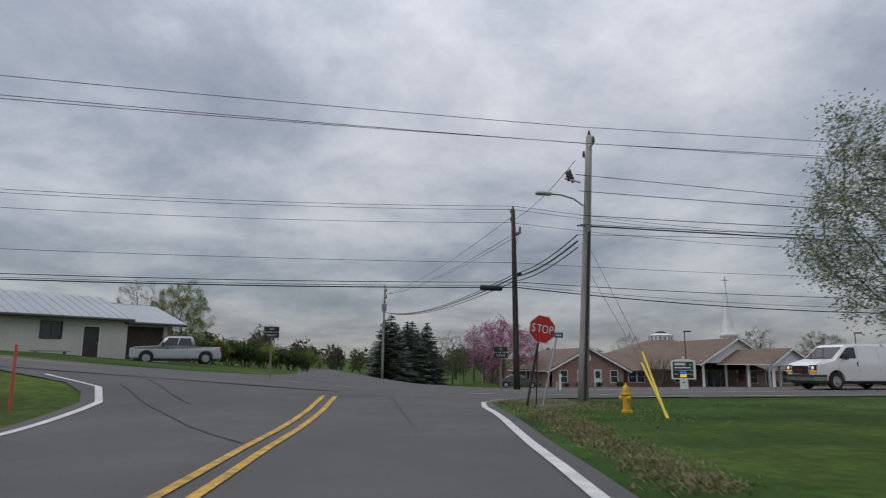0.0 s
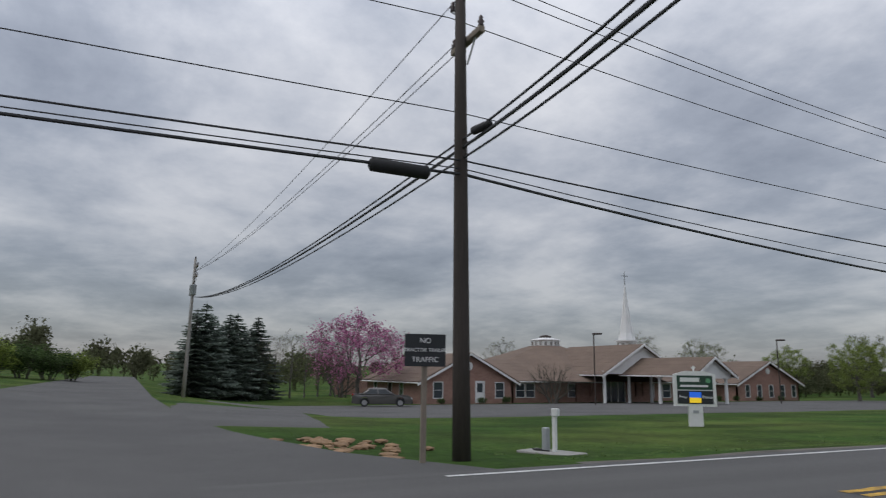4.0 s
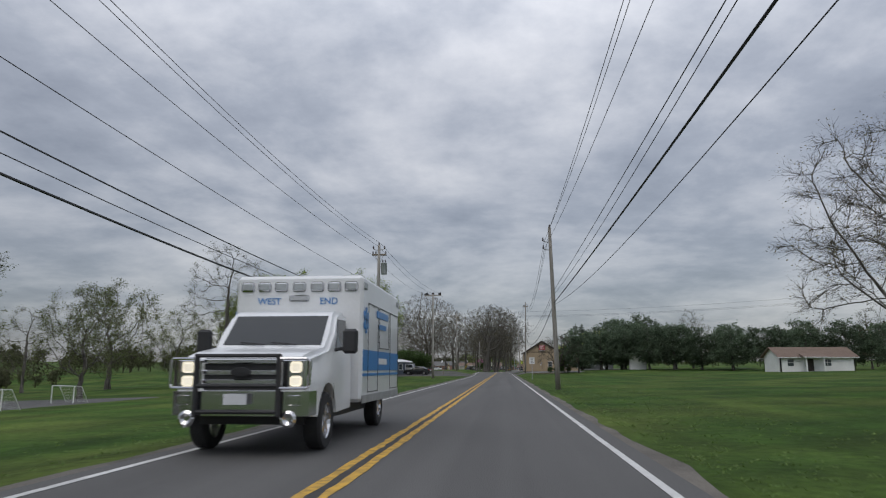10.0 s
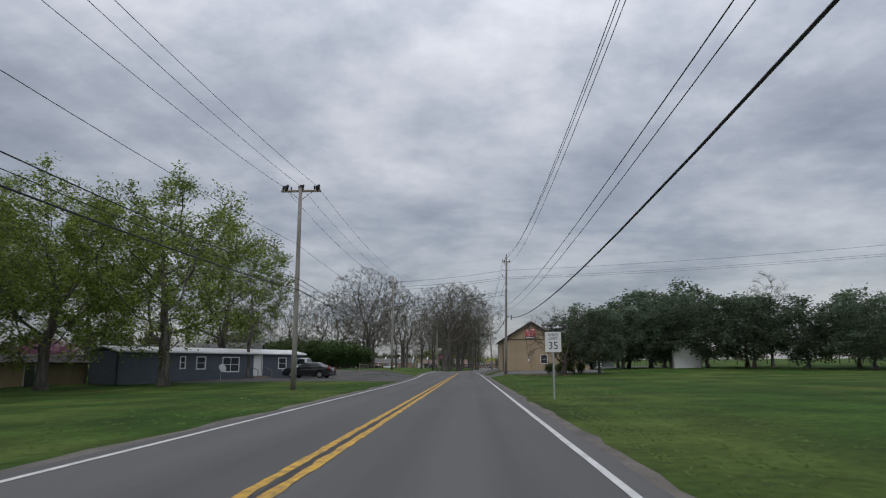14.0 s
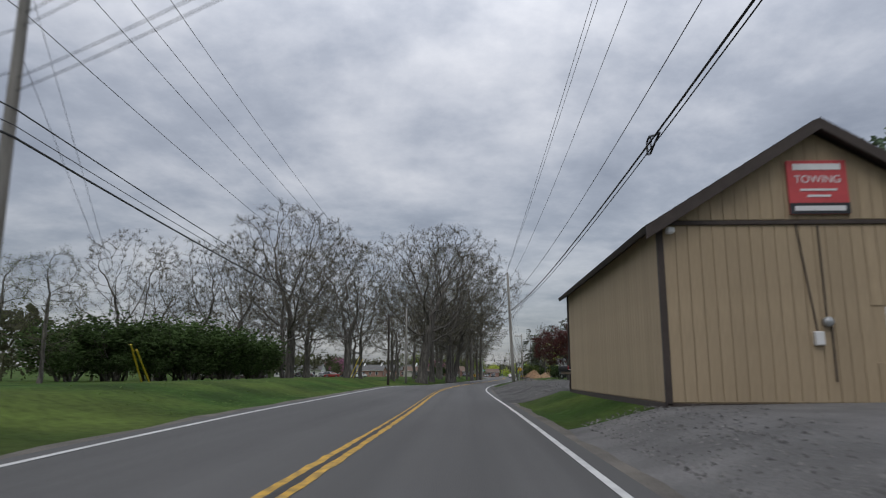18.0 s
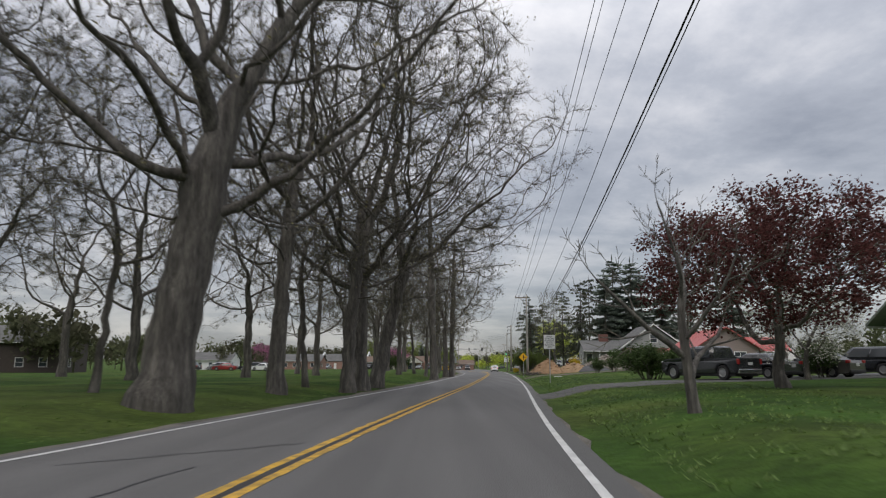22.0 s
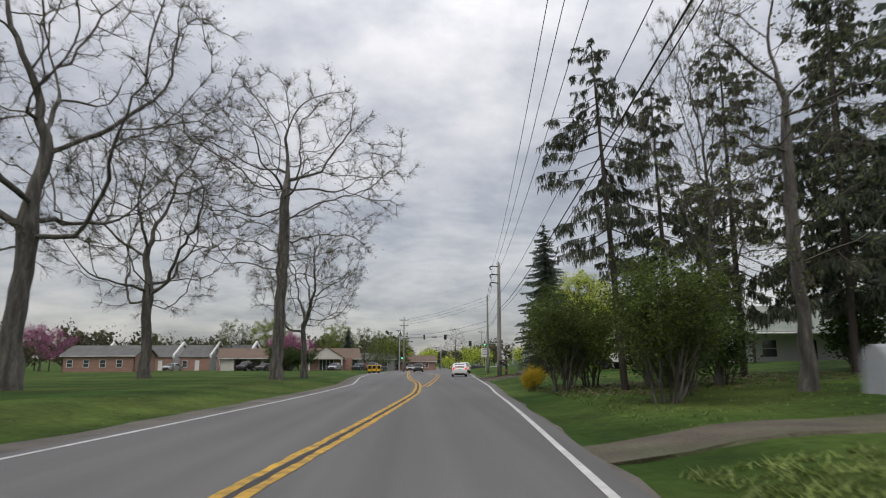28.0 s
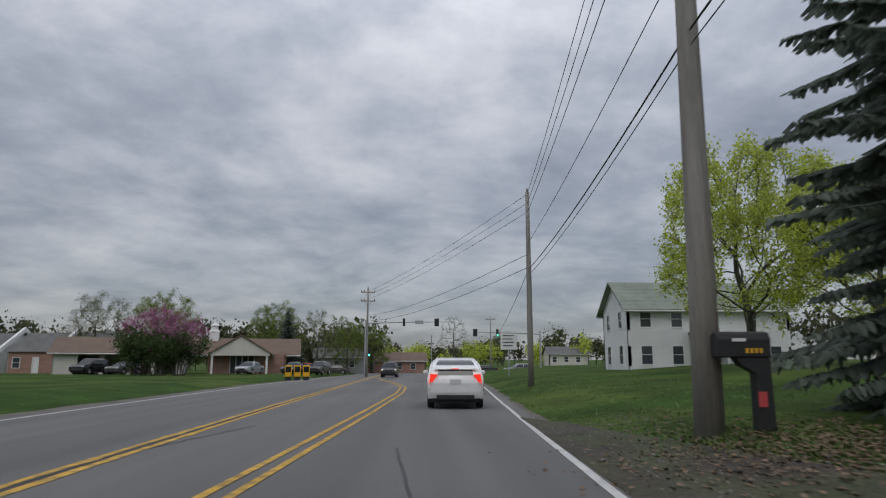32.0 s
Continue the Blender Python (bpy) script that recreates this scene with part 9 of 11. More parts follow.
    for k in range(7):
        bm = bm_new()
        z = 0.755 + 0.043 * k
        box(bm, -0.47, 0.47, f + 0.008, f + 0.022, z - 0.008, z + 0.008)
        part("grille_bar", bm, M_BLACK, grille)
    for q in ((-0.53, 0.53, 1.05, 1.085), (-0.53, 0.53, 0.685, 0.715), (-0.53, -0.495, 0.70, 1.07), (0.495, 0.53, 0.70, 1.07)):
        bm = bm_new()
        box(bm, q[0], q[1], f - 0.02, f + 0.030, q[2], q[3], 0.008)
        part("grille_surround", bm, M_CHROME, grille)
    bm = bm_new()
    box(bm, -0.17, 0.17, f + 0.02, f + 0.034, 0.85, 0.92, 0.004)
    part("badge", bm, M_TAILOFF, grille)
    for nm, z0, z1, dd, mm in (("bumper_pad", 0.575, 0.675, 0.07, M_TRIM), ("front_bumper", 0.40, 0.57, 0.10, M_CHROME), ("valance", 0.30, 0.41, 0.02, M_TRIM)):
        bm = bm_new()
        prism(bm, [(-0.99, f - 0.55), (-0.97, f - 0.15), (-0.86, f + dd - 0.03), (-0.5, f + dd), (0.5, f + dd), (0.86, f + dd - 0.03), (0.97, f - 0.15), (0.99, f - 0.55), (0.8, f - 0.5), (-0.8, f - 0.5)], z0, z1, "xy")
        part(nm, bm, mm, ob)
    bm = bm_new()
    box(bm, -0.95, 0.95, b - 0.12, b + 0.05, 0.42, 0.60, 0.03)
    part("rear_bumper", bm, M_CHROME, ob)
    wheels(ob, W, (-1.72, 1.72), 0.385, 0.25)
    return ob


def hatchback(x, y, rz):
    W, f, b = 0.875, 2.24, -2.24
    ob = thing("hatchback", "white hatchback in the lane with its brake lights on", "car", x, y, 0.01, rz)

    def width(yy, z):
        n = max(0.0, yy - 1.1) / 1.14
        r_ = max(0.0, -1.3 - yy) / 0.94
        low = max(0.0, 0.55 - z) * 0.16
        return (1 - 0.36 * max(0.0, z - 0.88) - 0.25 * max(0.0, z - 1.25) - low) * (1 - 0.16 * n * n) * (1 - 0.085 * r_ * r_)
    outline = [(f - 0.10, 0.26), (f, 0.42), (f - 0.02, 0.60), (f - 0.22, 0.76), (f - 0.75, 0.92), (1.08, 1.00), (0.32, 1.40), (0.05, 1.47), (-0.40, 1.49), (-1.0, 1.44), (-1.55, 1.33), (-1.98, 1.18), (-2.08, 1.12), (-2.16, 0.94), (b, 0.74), (b, 0.46), (b + 0.08, 0.30)]
    under = arch(-1.35, 0.37, 0.24) + arch(1.35, 0.37, 0.24)
    soft_part("body", shell(outline, under, W, width, (0.5, 0.72, 0.88, 1.0, 1.15, 1.3), (1.4, 1.8, -1.5, -1.8, -2.0), 0.07), M_CARW, ob)
    bm = bm_new()
    box(bm, -0.74, 0.74, b + 0.2, f - 0.25, 0.18, 0.55)
    part("underbody", bm, M_TRIM, ob)

    def pane(name, p0, p1, u0, u1, v0, v1, out, mm=M_CARGLASS, th=0.008):
        c = [(sx * (W * width(*p) - 0.02), p[0], p[1]) for p, sx in ((p0, -1), (p0, 1), (p1, 1), (p1, -1))]
        q = bm_new()
        quad_slab(q, c, u0, u1, v0, v1, out, th)
        return part(name, q, mm, ob)
    pane("windscreen", (1.08, 1.00), (0.32, 1.40), 0.07, 0.93, 0.06, 0.96, (0, 1, 1))
    pane("rear_window", (-1.98, 1.18), (-1.55, 1.33), 0.10, 0.90, 0.10, 0.98, (0, -1, 1))
    pane("rear_window", (-1.55, 1.33), (-1.0, 1.44), 0.12, 0.88, 0.02, 0.55, (0, -1, 2))
    pane("lower_rear_glass", (-2.16, 0.94), (-2.08, 1.12), 0.16, 0.84, 0.10, 0.92, (0, -1, 0))
    bm = bm_new()
    prism(bm, [(-1.90, 1.215), (-1.90, 1.245), (-2.13, 1.165), (-2.15, 1.13), (-2.07, 1.13)], -0.60, 0.60, "yz")
    part("spoiler", bm, M_CARW, ob)
    bm = bm_new()
    box(bm, -0.11, 0.11, -2.155, -2.12, 1.135, 1.155, 0.004)
    part("high_brake_light", bm, M_TAIL, ob)

    def side(sx, yy, z, out=0.003):
        return (sx * (W * width(yy, z) + out), yy, z)
    for sx in (-1, 1):
        for ya, yb, yc, yd in ((0.98, 0.02, 0.05, 0.42), (-0.03, -0.90, -0.86, 0.0), (-0.96, -1.62, -1.25, -0.92)):
            bm = bm_new()
            quad_slab(bm, [side(sx, yb, 0.98), side(sx, ya, 0.98), side(sx, yd, 1.32), side(sx, yc, 1.32)], 0.03, 0.97, 0.04, 0.97, (sx, 0, 0), 0.006)
            part("side_window", bm, M_CARGLASS, ob)
        for yy in (0.95, -0.02, -0.98):
            bm = bm_new()
            tube(bm, [side(sx, yy, 0.36 + 0.58 * k / 4, -0.002) for k in range(5)], 0.004, 4)
            part("door_gap", bm, M_TRIM, ob)
        for yy in (0.10, -0.85):
            bm = bm_new()
            xh = W * width(yy, 0.84)
            box(bm, sx * xh - 0.012, sx * xh + 0.016, yy, yy + 0.17, 0.82, 0.85, 0.006)
            part("door_handle", bm, M_CARW, ob)
        bm = bm_new()
        box(bm, sx * 0.95 - 0.09, sx * 0.95 + 0.09, 0.72, 0.84, 0.96, 1.09, 0.03)
        part("mirror", bm, M_CARW, ob)
        bm = bm_new()
        prism(bm, [(sx * 0.52, 0.98), (sx * 0.735, 1.0), (sx * 0.765, 0.72), (sx * 0.66, 0.64), (sx * 0.64, 0.82)], -2.235, -2.04, "xz")
        tl = part("tail_light", bm, M_TAIL, ob)
        bm = bm_new()
        box(bm, sx * 0.70 - 0.035, sx * 0.70 + 0.035, -2.25, -2.2, 0.70, 0.76, 0.006)
        part("reversing_light", bm, M_HEADOFF, tl)
        bm = bm_new()
        box(bm, sx * 0.60 - 0.11, sx * 0.60 + 0.10, f - 0.36, f - 0.10, 0.62, 0.74, 0.03)
        part("headlight", bm, M_HEADOFF, ob)
    bm = bm_new()
    box(bm, -0.55, 0.55, b - 0.02, b + 0.1, 0.26, 0.40, 0.02)
    part("diffuser", bm, M_TRIM, ob)
    bm = bm_new()
    box(bm, -0.16, 0.16, b - 0.012, b + 0.01, 0.70, 0.84)
    part("number_plate", bm, M_PLATE, ob)
    bm = bm_new()
    tube(bm, [(-0.80, b + 0.035, 0.56), (0.80, b + 0.035, 0.56)], 0.006, 4)
    part("bumper_seam", bm, M_TRIM, ob)
    bm = bm_new()
    box(bm, -0.45, 0.45, f - 0.08, f + 0.01, 0.34, 0.48, 0.02)
    part("grille", bm, M_TRIM, ob)
    wheels(ob, W - 0.02, (-1.35, 1.35), 0.315, 0.2)
    return ob


def gz(x, y):
    return land_z(x, y) + 0.05


# the white hatchback ahead, braking
hatchback(17.15, 415.5, -2.5)

# oncoming on the far lane
cargo_van(-2.1, 28.6, 180)
M_RIM_D = mat("dark_rim", (0.05, 0.05, 0.055), 0.4, 0.6)


def luxury_suv(x, y, rz):
    W, f, b = 1.0, 2.56, -2.56
    ob = thing("white_suv", "white sport utility car with a twin grille and amber indicator", "car", x, y, 0.01, rz)

    def width(yy, z):
        n = max(0.0, yy - 1.3) / 1.26
        r_ = max(0.0, -1.6 - yy) / 0.96
        low = max(0.0, 0.60 - z) * 0.12
        return (1 - 0.30 * max(0.0, z - 1.08) - 0.25 * max(0.0, z - 1.55) - low) * (1 - 0.15 * n * n) * (1 - 0.07 * r_ * r_)
    outline = [(f - 0.14, 0.28), (f - 0.02, 0.42), (f, 0.72), (f - 0.03, 0.96), (f - 0.16, 1.02), (f - 0.7, 1.11), (1.12, 1.19), (0.30, 1.68), (0.02, 1.75), (-0.6, 1.79), (-1.7, 1.76), (-2.18, 1.70), (-2.42, 1.32), (-2.50, 1.08), (b, 0.80), (b, 0.50), (b + 0.1, 0.34)]
    under = arch(-1.53, 0.43, 0.30) + arch(1.58, 0.43, 0.30)
    soft_part("body", shell(outline, under, W, width, (0.5, 0.75, 0.95, 1.08, 1.25, 1.45, 1.6), (1.5, 1.9, 2.2, 2.4, -1.7, -2.1, -2.35), 0.08), M_CARW, ob)
    bm = bm_new()
    box(bm, -0.84, 0.84, b + 0.2, f - 0.3, 0.22, 0.62)
    part("underbody", bm, M_TRIM, ob)

    def pane(name, p0, p1, u0, u1, v0, v1, out):
        c = [(sx * (W * width(*p) - 0.02), p[0], p[1]) for p, sx in ((p0, -1), (p0, 1), (p1, 1), (p1, -1))]
        q = bm_new()
        quad_slab(q, c, u0, u1, v0, v1, out, 0.008)
        return part(name, q, M_CARGLASS, ob)
    pane("windscreen", (1.12, 1.20), (0.30, 1.68), 0.05, 0.95, 0.04, 0.96, (0, 1, 1))
    pane("rear_window", (-2.42, 1.32), (-2.18, 1.70), 0.10, 0.90, 0.06, 0.90, (0, -1, 0.5))

    def side(sx, yy, z, out=0.003):
        return (sx * (W * width(yy, z) + out), yy, z)
    for sx in (-1, 1):
        for ya, yb, yc, yd in ((1.00, 0.10, 0.10, 0.36), (0.04, -0.92, -0.90, 0.04), (-0.98, -1.98, -1.80, -0.96)):
            bm = bm_new()
            quad_slab(bm, [side(sx, yb, 1.16), side(sx, ya, 1.16), side(sx, yd, 1.60), side(sx, yc, 1.60)], 0.02, 0.98, 0.03, 0.97, (sx, 0, 0), 0.006)
            part("side_window", bm, M_CARGLASS, ob)
        for yy in (1.02, 0.07, -0.95):
            bm = bm_new()
            tube(bm, [side(sx, yy, 0.42 + 0.70 * k / 4, -0.002) for k in range(5)], 0.004, 4)
            part("door_gap", bm, M_TRIM, ob)
        for yy in (0.16, -0.84):
            bm = bm_new()
            xh = W * width(yy, 1.0)
            box(bm, sx * xh - 0.012, sx * xh + 0.016, yy, yy + 0.2, 0.97, 1.0, 0.006)
            part("door_handle", bm, M_CARW, ob)
        bm = bm_new()
        box(bm, sx * 1.06 - 0.11, sx * 1.06 + 0.10, 0.72, 0.86, 1.14, 1.30, 0.04)
        part("mirror", bm, M_CARW, ob)
        bm = bm_new()
        quad_slab(bm, [(sx * 0.42, f + 0.012, 0.86), (sx * 0.80, f + 0.004, 0.88), (sx * 0.80, f - 0.02, 0.97), (sx * 0.42, f - 0.008, 0.955)], 0.0, 1.0, 0.0, 1.0, (0, 1, 0), 0.03)
        part("headlight", bm, M_HEADOFF if sx > 0 else mat("indicator_glow", (0.8, 0.4, 0.05), 0.2, emit=((1, 0.55, 0.08), 1.2), var=0.0), ob)
        bm = bm_new()
        quad_slab(bm, [(sx * 0.58, f - 0.012, 0.44), (sx * 0.80, f - 0.012, 0.44), (sx * 0.80, f + 0.008, 0.70), (sx * 0.66, f + 0.008, 0.66)], 0.0, 1.0, 0.0, 1.0, (0, 1, 0), 0.03)
        part("air_intake", bm, M_TRIM, ob)
        bm = bm_new()
        box(bm, sx * 0.21 - 0.19, sx * 0.21 + 0.19, f - 0.10, f + 0.014, 0.62, 0.98, 0.05)
        kid = part("grille", bm, M_TRIM, ob)
        for k in range(6):
            bm = bm_new()
            gx = sx * 0.21 - 0.145 + 0.058 * k
            box(bm, gx - 0.008, gx + 0.008, f + 0.008, f + 0.026, 0.66, 0.94, 0.004)
            part("grille_bar", bm, M_CHROME, kid)
        bm = bm_new()
        box(bm, sx * 0.86 - 0.06, sx * 0.86 + 0.05, b - 0.01, b + 0.2, 0.90, 1.02, 0.02)
        part("tail_light", bm, M_TAILOFF, ob)
        bm = bm_new()
        tube(bm, [(sx * 0.70, 0.1, 1.74), (sx * 0.70, 0.0, 1.80), (sx * 0.68, -1.7, 1.81), (sx * 0.68, -1.85, 1.75)], 0.018, 6)
        part("roof_rail", bm, M_CHROME, ob)
        bm = bm_new()
        box(bm, sx * 0.955 - 0.02, sx * 0.955 + 0.02, -1.0, 1.0, 0.36, 0.44, 0.01)
        part("sill_strip", bm, M_TRIM, ob)
    bm = bm_new()
    box(bm, -0.52, 0.52, f - 0.08, f + 0.006, 0.42, 0.62, 0.03)
    part("lower_grille", bm, M_TRIM, ob)
    bm = bm_new()
    box(bm, -0.16, 0.16, f + 0.0, f + 0.018, 0.46, 0.59, 0.004)
    part("number_plate", bm, M_PLATE, ob)
    wheels(ob, W, (-1.53, 1.58), 0.38, 0.27, M_RIM_D)
    return ob


luxury_suv(-1.65, 43.8, 180)


M_AMB = mat("ambulance_white", (0.74, 0.75, 0.76), 0.3, var=0.03, scale=2, coat=0.5)


def ambulance(x, y, rz):
    ob = thing("ambulance", "white box ambulance with a blue stripe and lit headlights", "ambulance", x, y, 0.01, rz)
    W, f = 1.02, 3.45

    def width(yy, z):
        n = max(0.0, yy - 2.6) / 0.85
        return (1 - 0.15 * max(0.0, z - 1.42)) * (1 - 0.05 * n * n) * (0.94 if yy > 2.1 and z > 1.2 else 1.0)
    outline = [(f - 0.06, 0.55), (f, 0.75), (f, 1.30), (f - 0.08, 1.40), (f - 0.45, 1.47), (2.30, 1.56), (1.72, 2.13), (1.50, 2.20), (0.95, 2.21), (0.90, 0.55)]
    soft_part("body", shell(outline, arch(2.50, 0.52, 0.52), W, width, (0.8, 1.05, 1.3, 1.5, 1.8), (1.3, 1.9, 2.3, 2.8), 0.07), M_AMB, ob)
    c = [(sx * (W * width(*p) - 0.03), p[0], p[1]) for p, sx in (((2.30, 1.56), -1), ((2.30, 1.56), 1), ((1.72, 2.13), 1), ((1.72, 2.13), -1))]
    bm = bm_new()
    quad_slab(bm, c, 0.05, 0.95, 0.06, 0.94, (0, 1, 1), 0.008)
    part("windscreen", bm, M_CARGLASS, ob)
    for k in (-0.42, 0.1):
        bm = bm_new()
        tube(bm, [(k, 2.31, 1.60), (k + 0.42, 2.27, 1.64)], 0.012, 5)
        part("wiper", bm, M_TRIM, ob)

    def side(sx, yy, z, out=0.004):
        return (sx * (W * width(yy, z) + out), yy, z)
    for sx in (-1, 1):
        bm = bm_new()
        quad_slab(bm, [side(sx, 1.08, 1.50), side(sx, 2.08, 1.50), side(sx, 1.66, 2.06), side(sx, 1.08, 2.08)], 0.03, 0.97, 0.03, 0.97, (sx, 0, 0), 0.008)
        part("side_window", bm, M_CARGLASS, ob)
        bm = bm_new()
        tube(bm, [side(sx, 2.16, 0.75 + 0.7 * k / 3, -0.001) for k in range(4)], 0.005, 4)
        part("door_gap", bm, M_TRIM, ob)
        bm = bm_new()
        box(bm, sx * 1.24 - 0.13, sx * 1.24 + 0.11, 1.98, 2.12, 1.46, 1.86, 0.04)
        mir = part("mirror", bm, M_TRIM, ob)
        bm = bm_new()
        tube(bm, [(sx * 0.98, 2.0, 1.52), (sx * 1.14, 2.05, 1.55)], 0.03, 6)
        part("mirror_arm", bm, M_TRIM, mir)
        # stacked lamps in a chrome frame
        bm = bm_new()
        box(bm, sx * 0.77 - 0.18, sx * 0.77 + 0.19, f - 0.28, f + 0.02, 0.93, 1.36, 0.03)
        hl = part("headlight", bm, M_CHROME, ob)
        for z0, z1, mm in ((1.16, 1.32, M_HEAD), (0.97, 1.12, M_HEAD)):
            bm = bm_new()
            box(bm, sx * 0.80 - 0.085, sx * 0.80 + 0.085, f + 0.012, f + 0.04, z0, z1, 0.03)
            part("lamp", bm, mm, hl)
        bm = bm_new()
        box(bm, sx * 0.80 - 0.10, sx * 0.80 + 0.10, f + 0.10, f + 0.13, 0.70, 0.86, 0.02)
        part("fog_light", bm, M_CHROME, ob)
        bm = bm_new()
        lathe(bm, [(0.11, 0), (0.12, 0.03), (0.08, 0.05), (0.03, 0.02)], 14, 0, 0, Matrix.Translation((sx * 0.74, f + 0.10, 0.52)) @ Matrix.Rotation(-math.pi / 2, 4, "X"))
        part("horn", bm, M_CHROME, ob, "round chrome siren horn")
        bm = bm_new()
        tube(bm, [(sx * 0.62, f + 0.20, 0.95), (sx * 0.98, f + 0.12, 0.95), (sx * 1.02, f + 0.10, 1.0), (sx * 1.02, f + 0.10, 1.32), (sx * 0.98, f + 0.12, 1.36), (sx * 0.62, f + 0.20, 1.36)], 0.022, 6)
        part("lamp_guard", bm, M_CHROME, ob)
        bm = bm_new()
        box(bm, sx * 0.60 - 0.03, sx * 0.60 + 0.03, f + 0.14, f + 0.22, 0.55, 1.42, 0.012)
        part("guard_upright", bm, M_TRIM, ob)
    bm = bm_new()
    box(bm, -0.58, 0.58, f - 0.05, f + 0.02, 0.86, 1.37, 0.03)
    grille = part("grille", bm, M_TRIM, ob)
    for z0, z1 in ((1.29, 1.36), (1.13, 1.20), (1.00, 1.07), (0.86, 0.92)):
        bm = bm_new()
        box(bm, -0.57, 0.57, f + 0.01, f + 0.06, z0, z1, 0.015)
        part("grille_bar", bm, M_CHROME, grille)
    bm = bm_new()
    lathe(bm, [(0.0, 0.02), (0.11, 0.015), (0.13, 0.0)], 16, 0, 0, Matrix.Translation((0, f + 0.06, 1.17)) @ Matrix.Rotation(-math.pi / 2, 4, "X") @ Matrix.Diagonal((1.2, 0.55, 1, 1)))
    part("badge", bm, M_TRIM, grille)
    bm = bm_new()
    prism(bm, [(-1.02, f - 0.3), (-1.0, f + 0.02), (-0.85, f + 0.12), (0.85, f + 0.12), (1.0, f + 0.02), (1.02, f - 0.3)], 0.56, 0.90, "xy")
    part("front_bumper", bm, M_CHROME, ob)
    for z in (0.62, 0.98, 1.40):
        bm = bm_new()
        tube(bm, [(-0.62, f + 0.19, z), (0.62, f + 0.19, z)], 0.028, 8)
        part("guard_bar", bm, M_TRIM, ob)
    bm = bm_new()
    box(bm, -0.17, 0.17, f + 0.22, f + 0.235, 0.72, 0.87, 0.004)
    part("number_plate", bm, M_PLATE, ob)
    # box body
    bm = bm_new()
    box(bm, -1.20, 1.20, -3.3, 0.88, 0.62, 2.92, 0.06)
    body = part("box_body", bm, M_AMB, ob)
    for sx in (-1, 1):
        for nm, z0, z1, y0, y1, mm in (("blue_stripe", 1.18, 1.56, -3.22, 0.82, M_STRIPE), ("thin_stripe", 1.08, 1.13, -3.22, 0.82, M_STRIPE), ("rub_rail", 0.60, 0.74, -3.25, 0.85, M_STEEL)):
            bm = bm_new()
            box(bm, sx * 1.205 - 0.006, sx * 1.205 + 0.006, y0, y1, z0, z1)
            part(nm, bm, mm, body)
        for y0, y1, z0, z1 in ((-0.62, 0.40, 0.78, 2.45), (-1.9, -0.75, 1.62, 2.45), (-3.15, -2.05, 0.78, 2.45)):
            for ya, yb, za_, zb_ in ((y0, y0 + 0.014, z0, z1), (y1 - 0.014, y1, z0, z1), (y0, y1, z0, z0 + 0.014), (y0, y1, z1 - 0.014, z1)):
                bm = bm_new()
                box(bm, sx * 1.212 - 0.004, sx * 1.212 + 0.004, ya, yb, za_, zb_)
                part("locker_gap", bm, M_TRIM, body)
        for yy, zz, w_, h_ in ((-1.1, 2.30, 1.3, 0.14), (-1.1, 2.06, 0.75, 0.10), (-1.15, 1.36, 0.9, 0.12)):
            bm = bm_new()
            box(bm, sx * 1.216 - 0.006, sx * 1.216 + 0.006, yy - w_ / 2, yy + w_ / 2, zz - h_ / 2, zz + h_ / 2)
            part("lettering_bar", bm, M_STRIPE if zz > 1.5 else M_WSIGN, body)
        for k in range(3):
            bm = bm_new()
            box(bm, -0.006, 0.006, -0.24, 0.24, -0.055, 0.055, 0, Matrix.Translation((sx * 1.216, 0.62, 2.1)) @ Matrix.Rotation(k * math.pi / 3 + math.pi / 2, 4, "X"))
            part("blue_star", bm, M_STRIPE, body)
        for yy in (-3.1, 0.7):
            bm = bm_new()
            box(bm, sx * 1.21 - 0.02, sx * 1.21 + 0.02, yy - 0.12, yy + 0.12, 2.66, 2.80, 0.02)
            part("side_lamp", bm, M_TRANS, body)
    for k, cx in enumerate((-0.98, -0.66, -0.34, 0.0, 0.34, 0.66, 0.98)):
        bm = bm_new()
        box(bm, cx - 0.125, cx + 0.125, 0.87, 0.92, 2.62, 2.80, 0.03)
        lamp_ = part("warning_light", bm, M_CHROME, body)
        bm = bm_new()
        box(bm, cx - 0.095, cx + 0.095, 0.915, 0.935, 2.65, 2.77, 0.01)
        part("lens", bm, M_TRANS, lamp_)
    bm = bm_new()
    box(bm, -0.19, 0.19, 0.87, 0.92, 2.44, 2.56, 0.02)
    part("floodlight", bm, M_CHROME, body)
    for cx, word in ((0.56, "WEST"), (-0.56, "END")):
        words("lettering", word, 0.17, M_STRIPE, body, Matrix.Translation((cx, 0.89, 2.44)) @ Matrix.Rotation(math.pi, 4, "Z") @ Matrix.Rotation(radians(90), 4, "X"))
    bm = bm_new()
    box(bm, -0.8, 0.8, -3.2, 3.0, 0.4, 0.75)
    part("chassis", bm, M_TRIM, ob)
    wheels(ob, 1.03, (-1.9, 2.50), 0.43, 0.26, M_CHROME)
    return ob


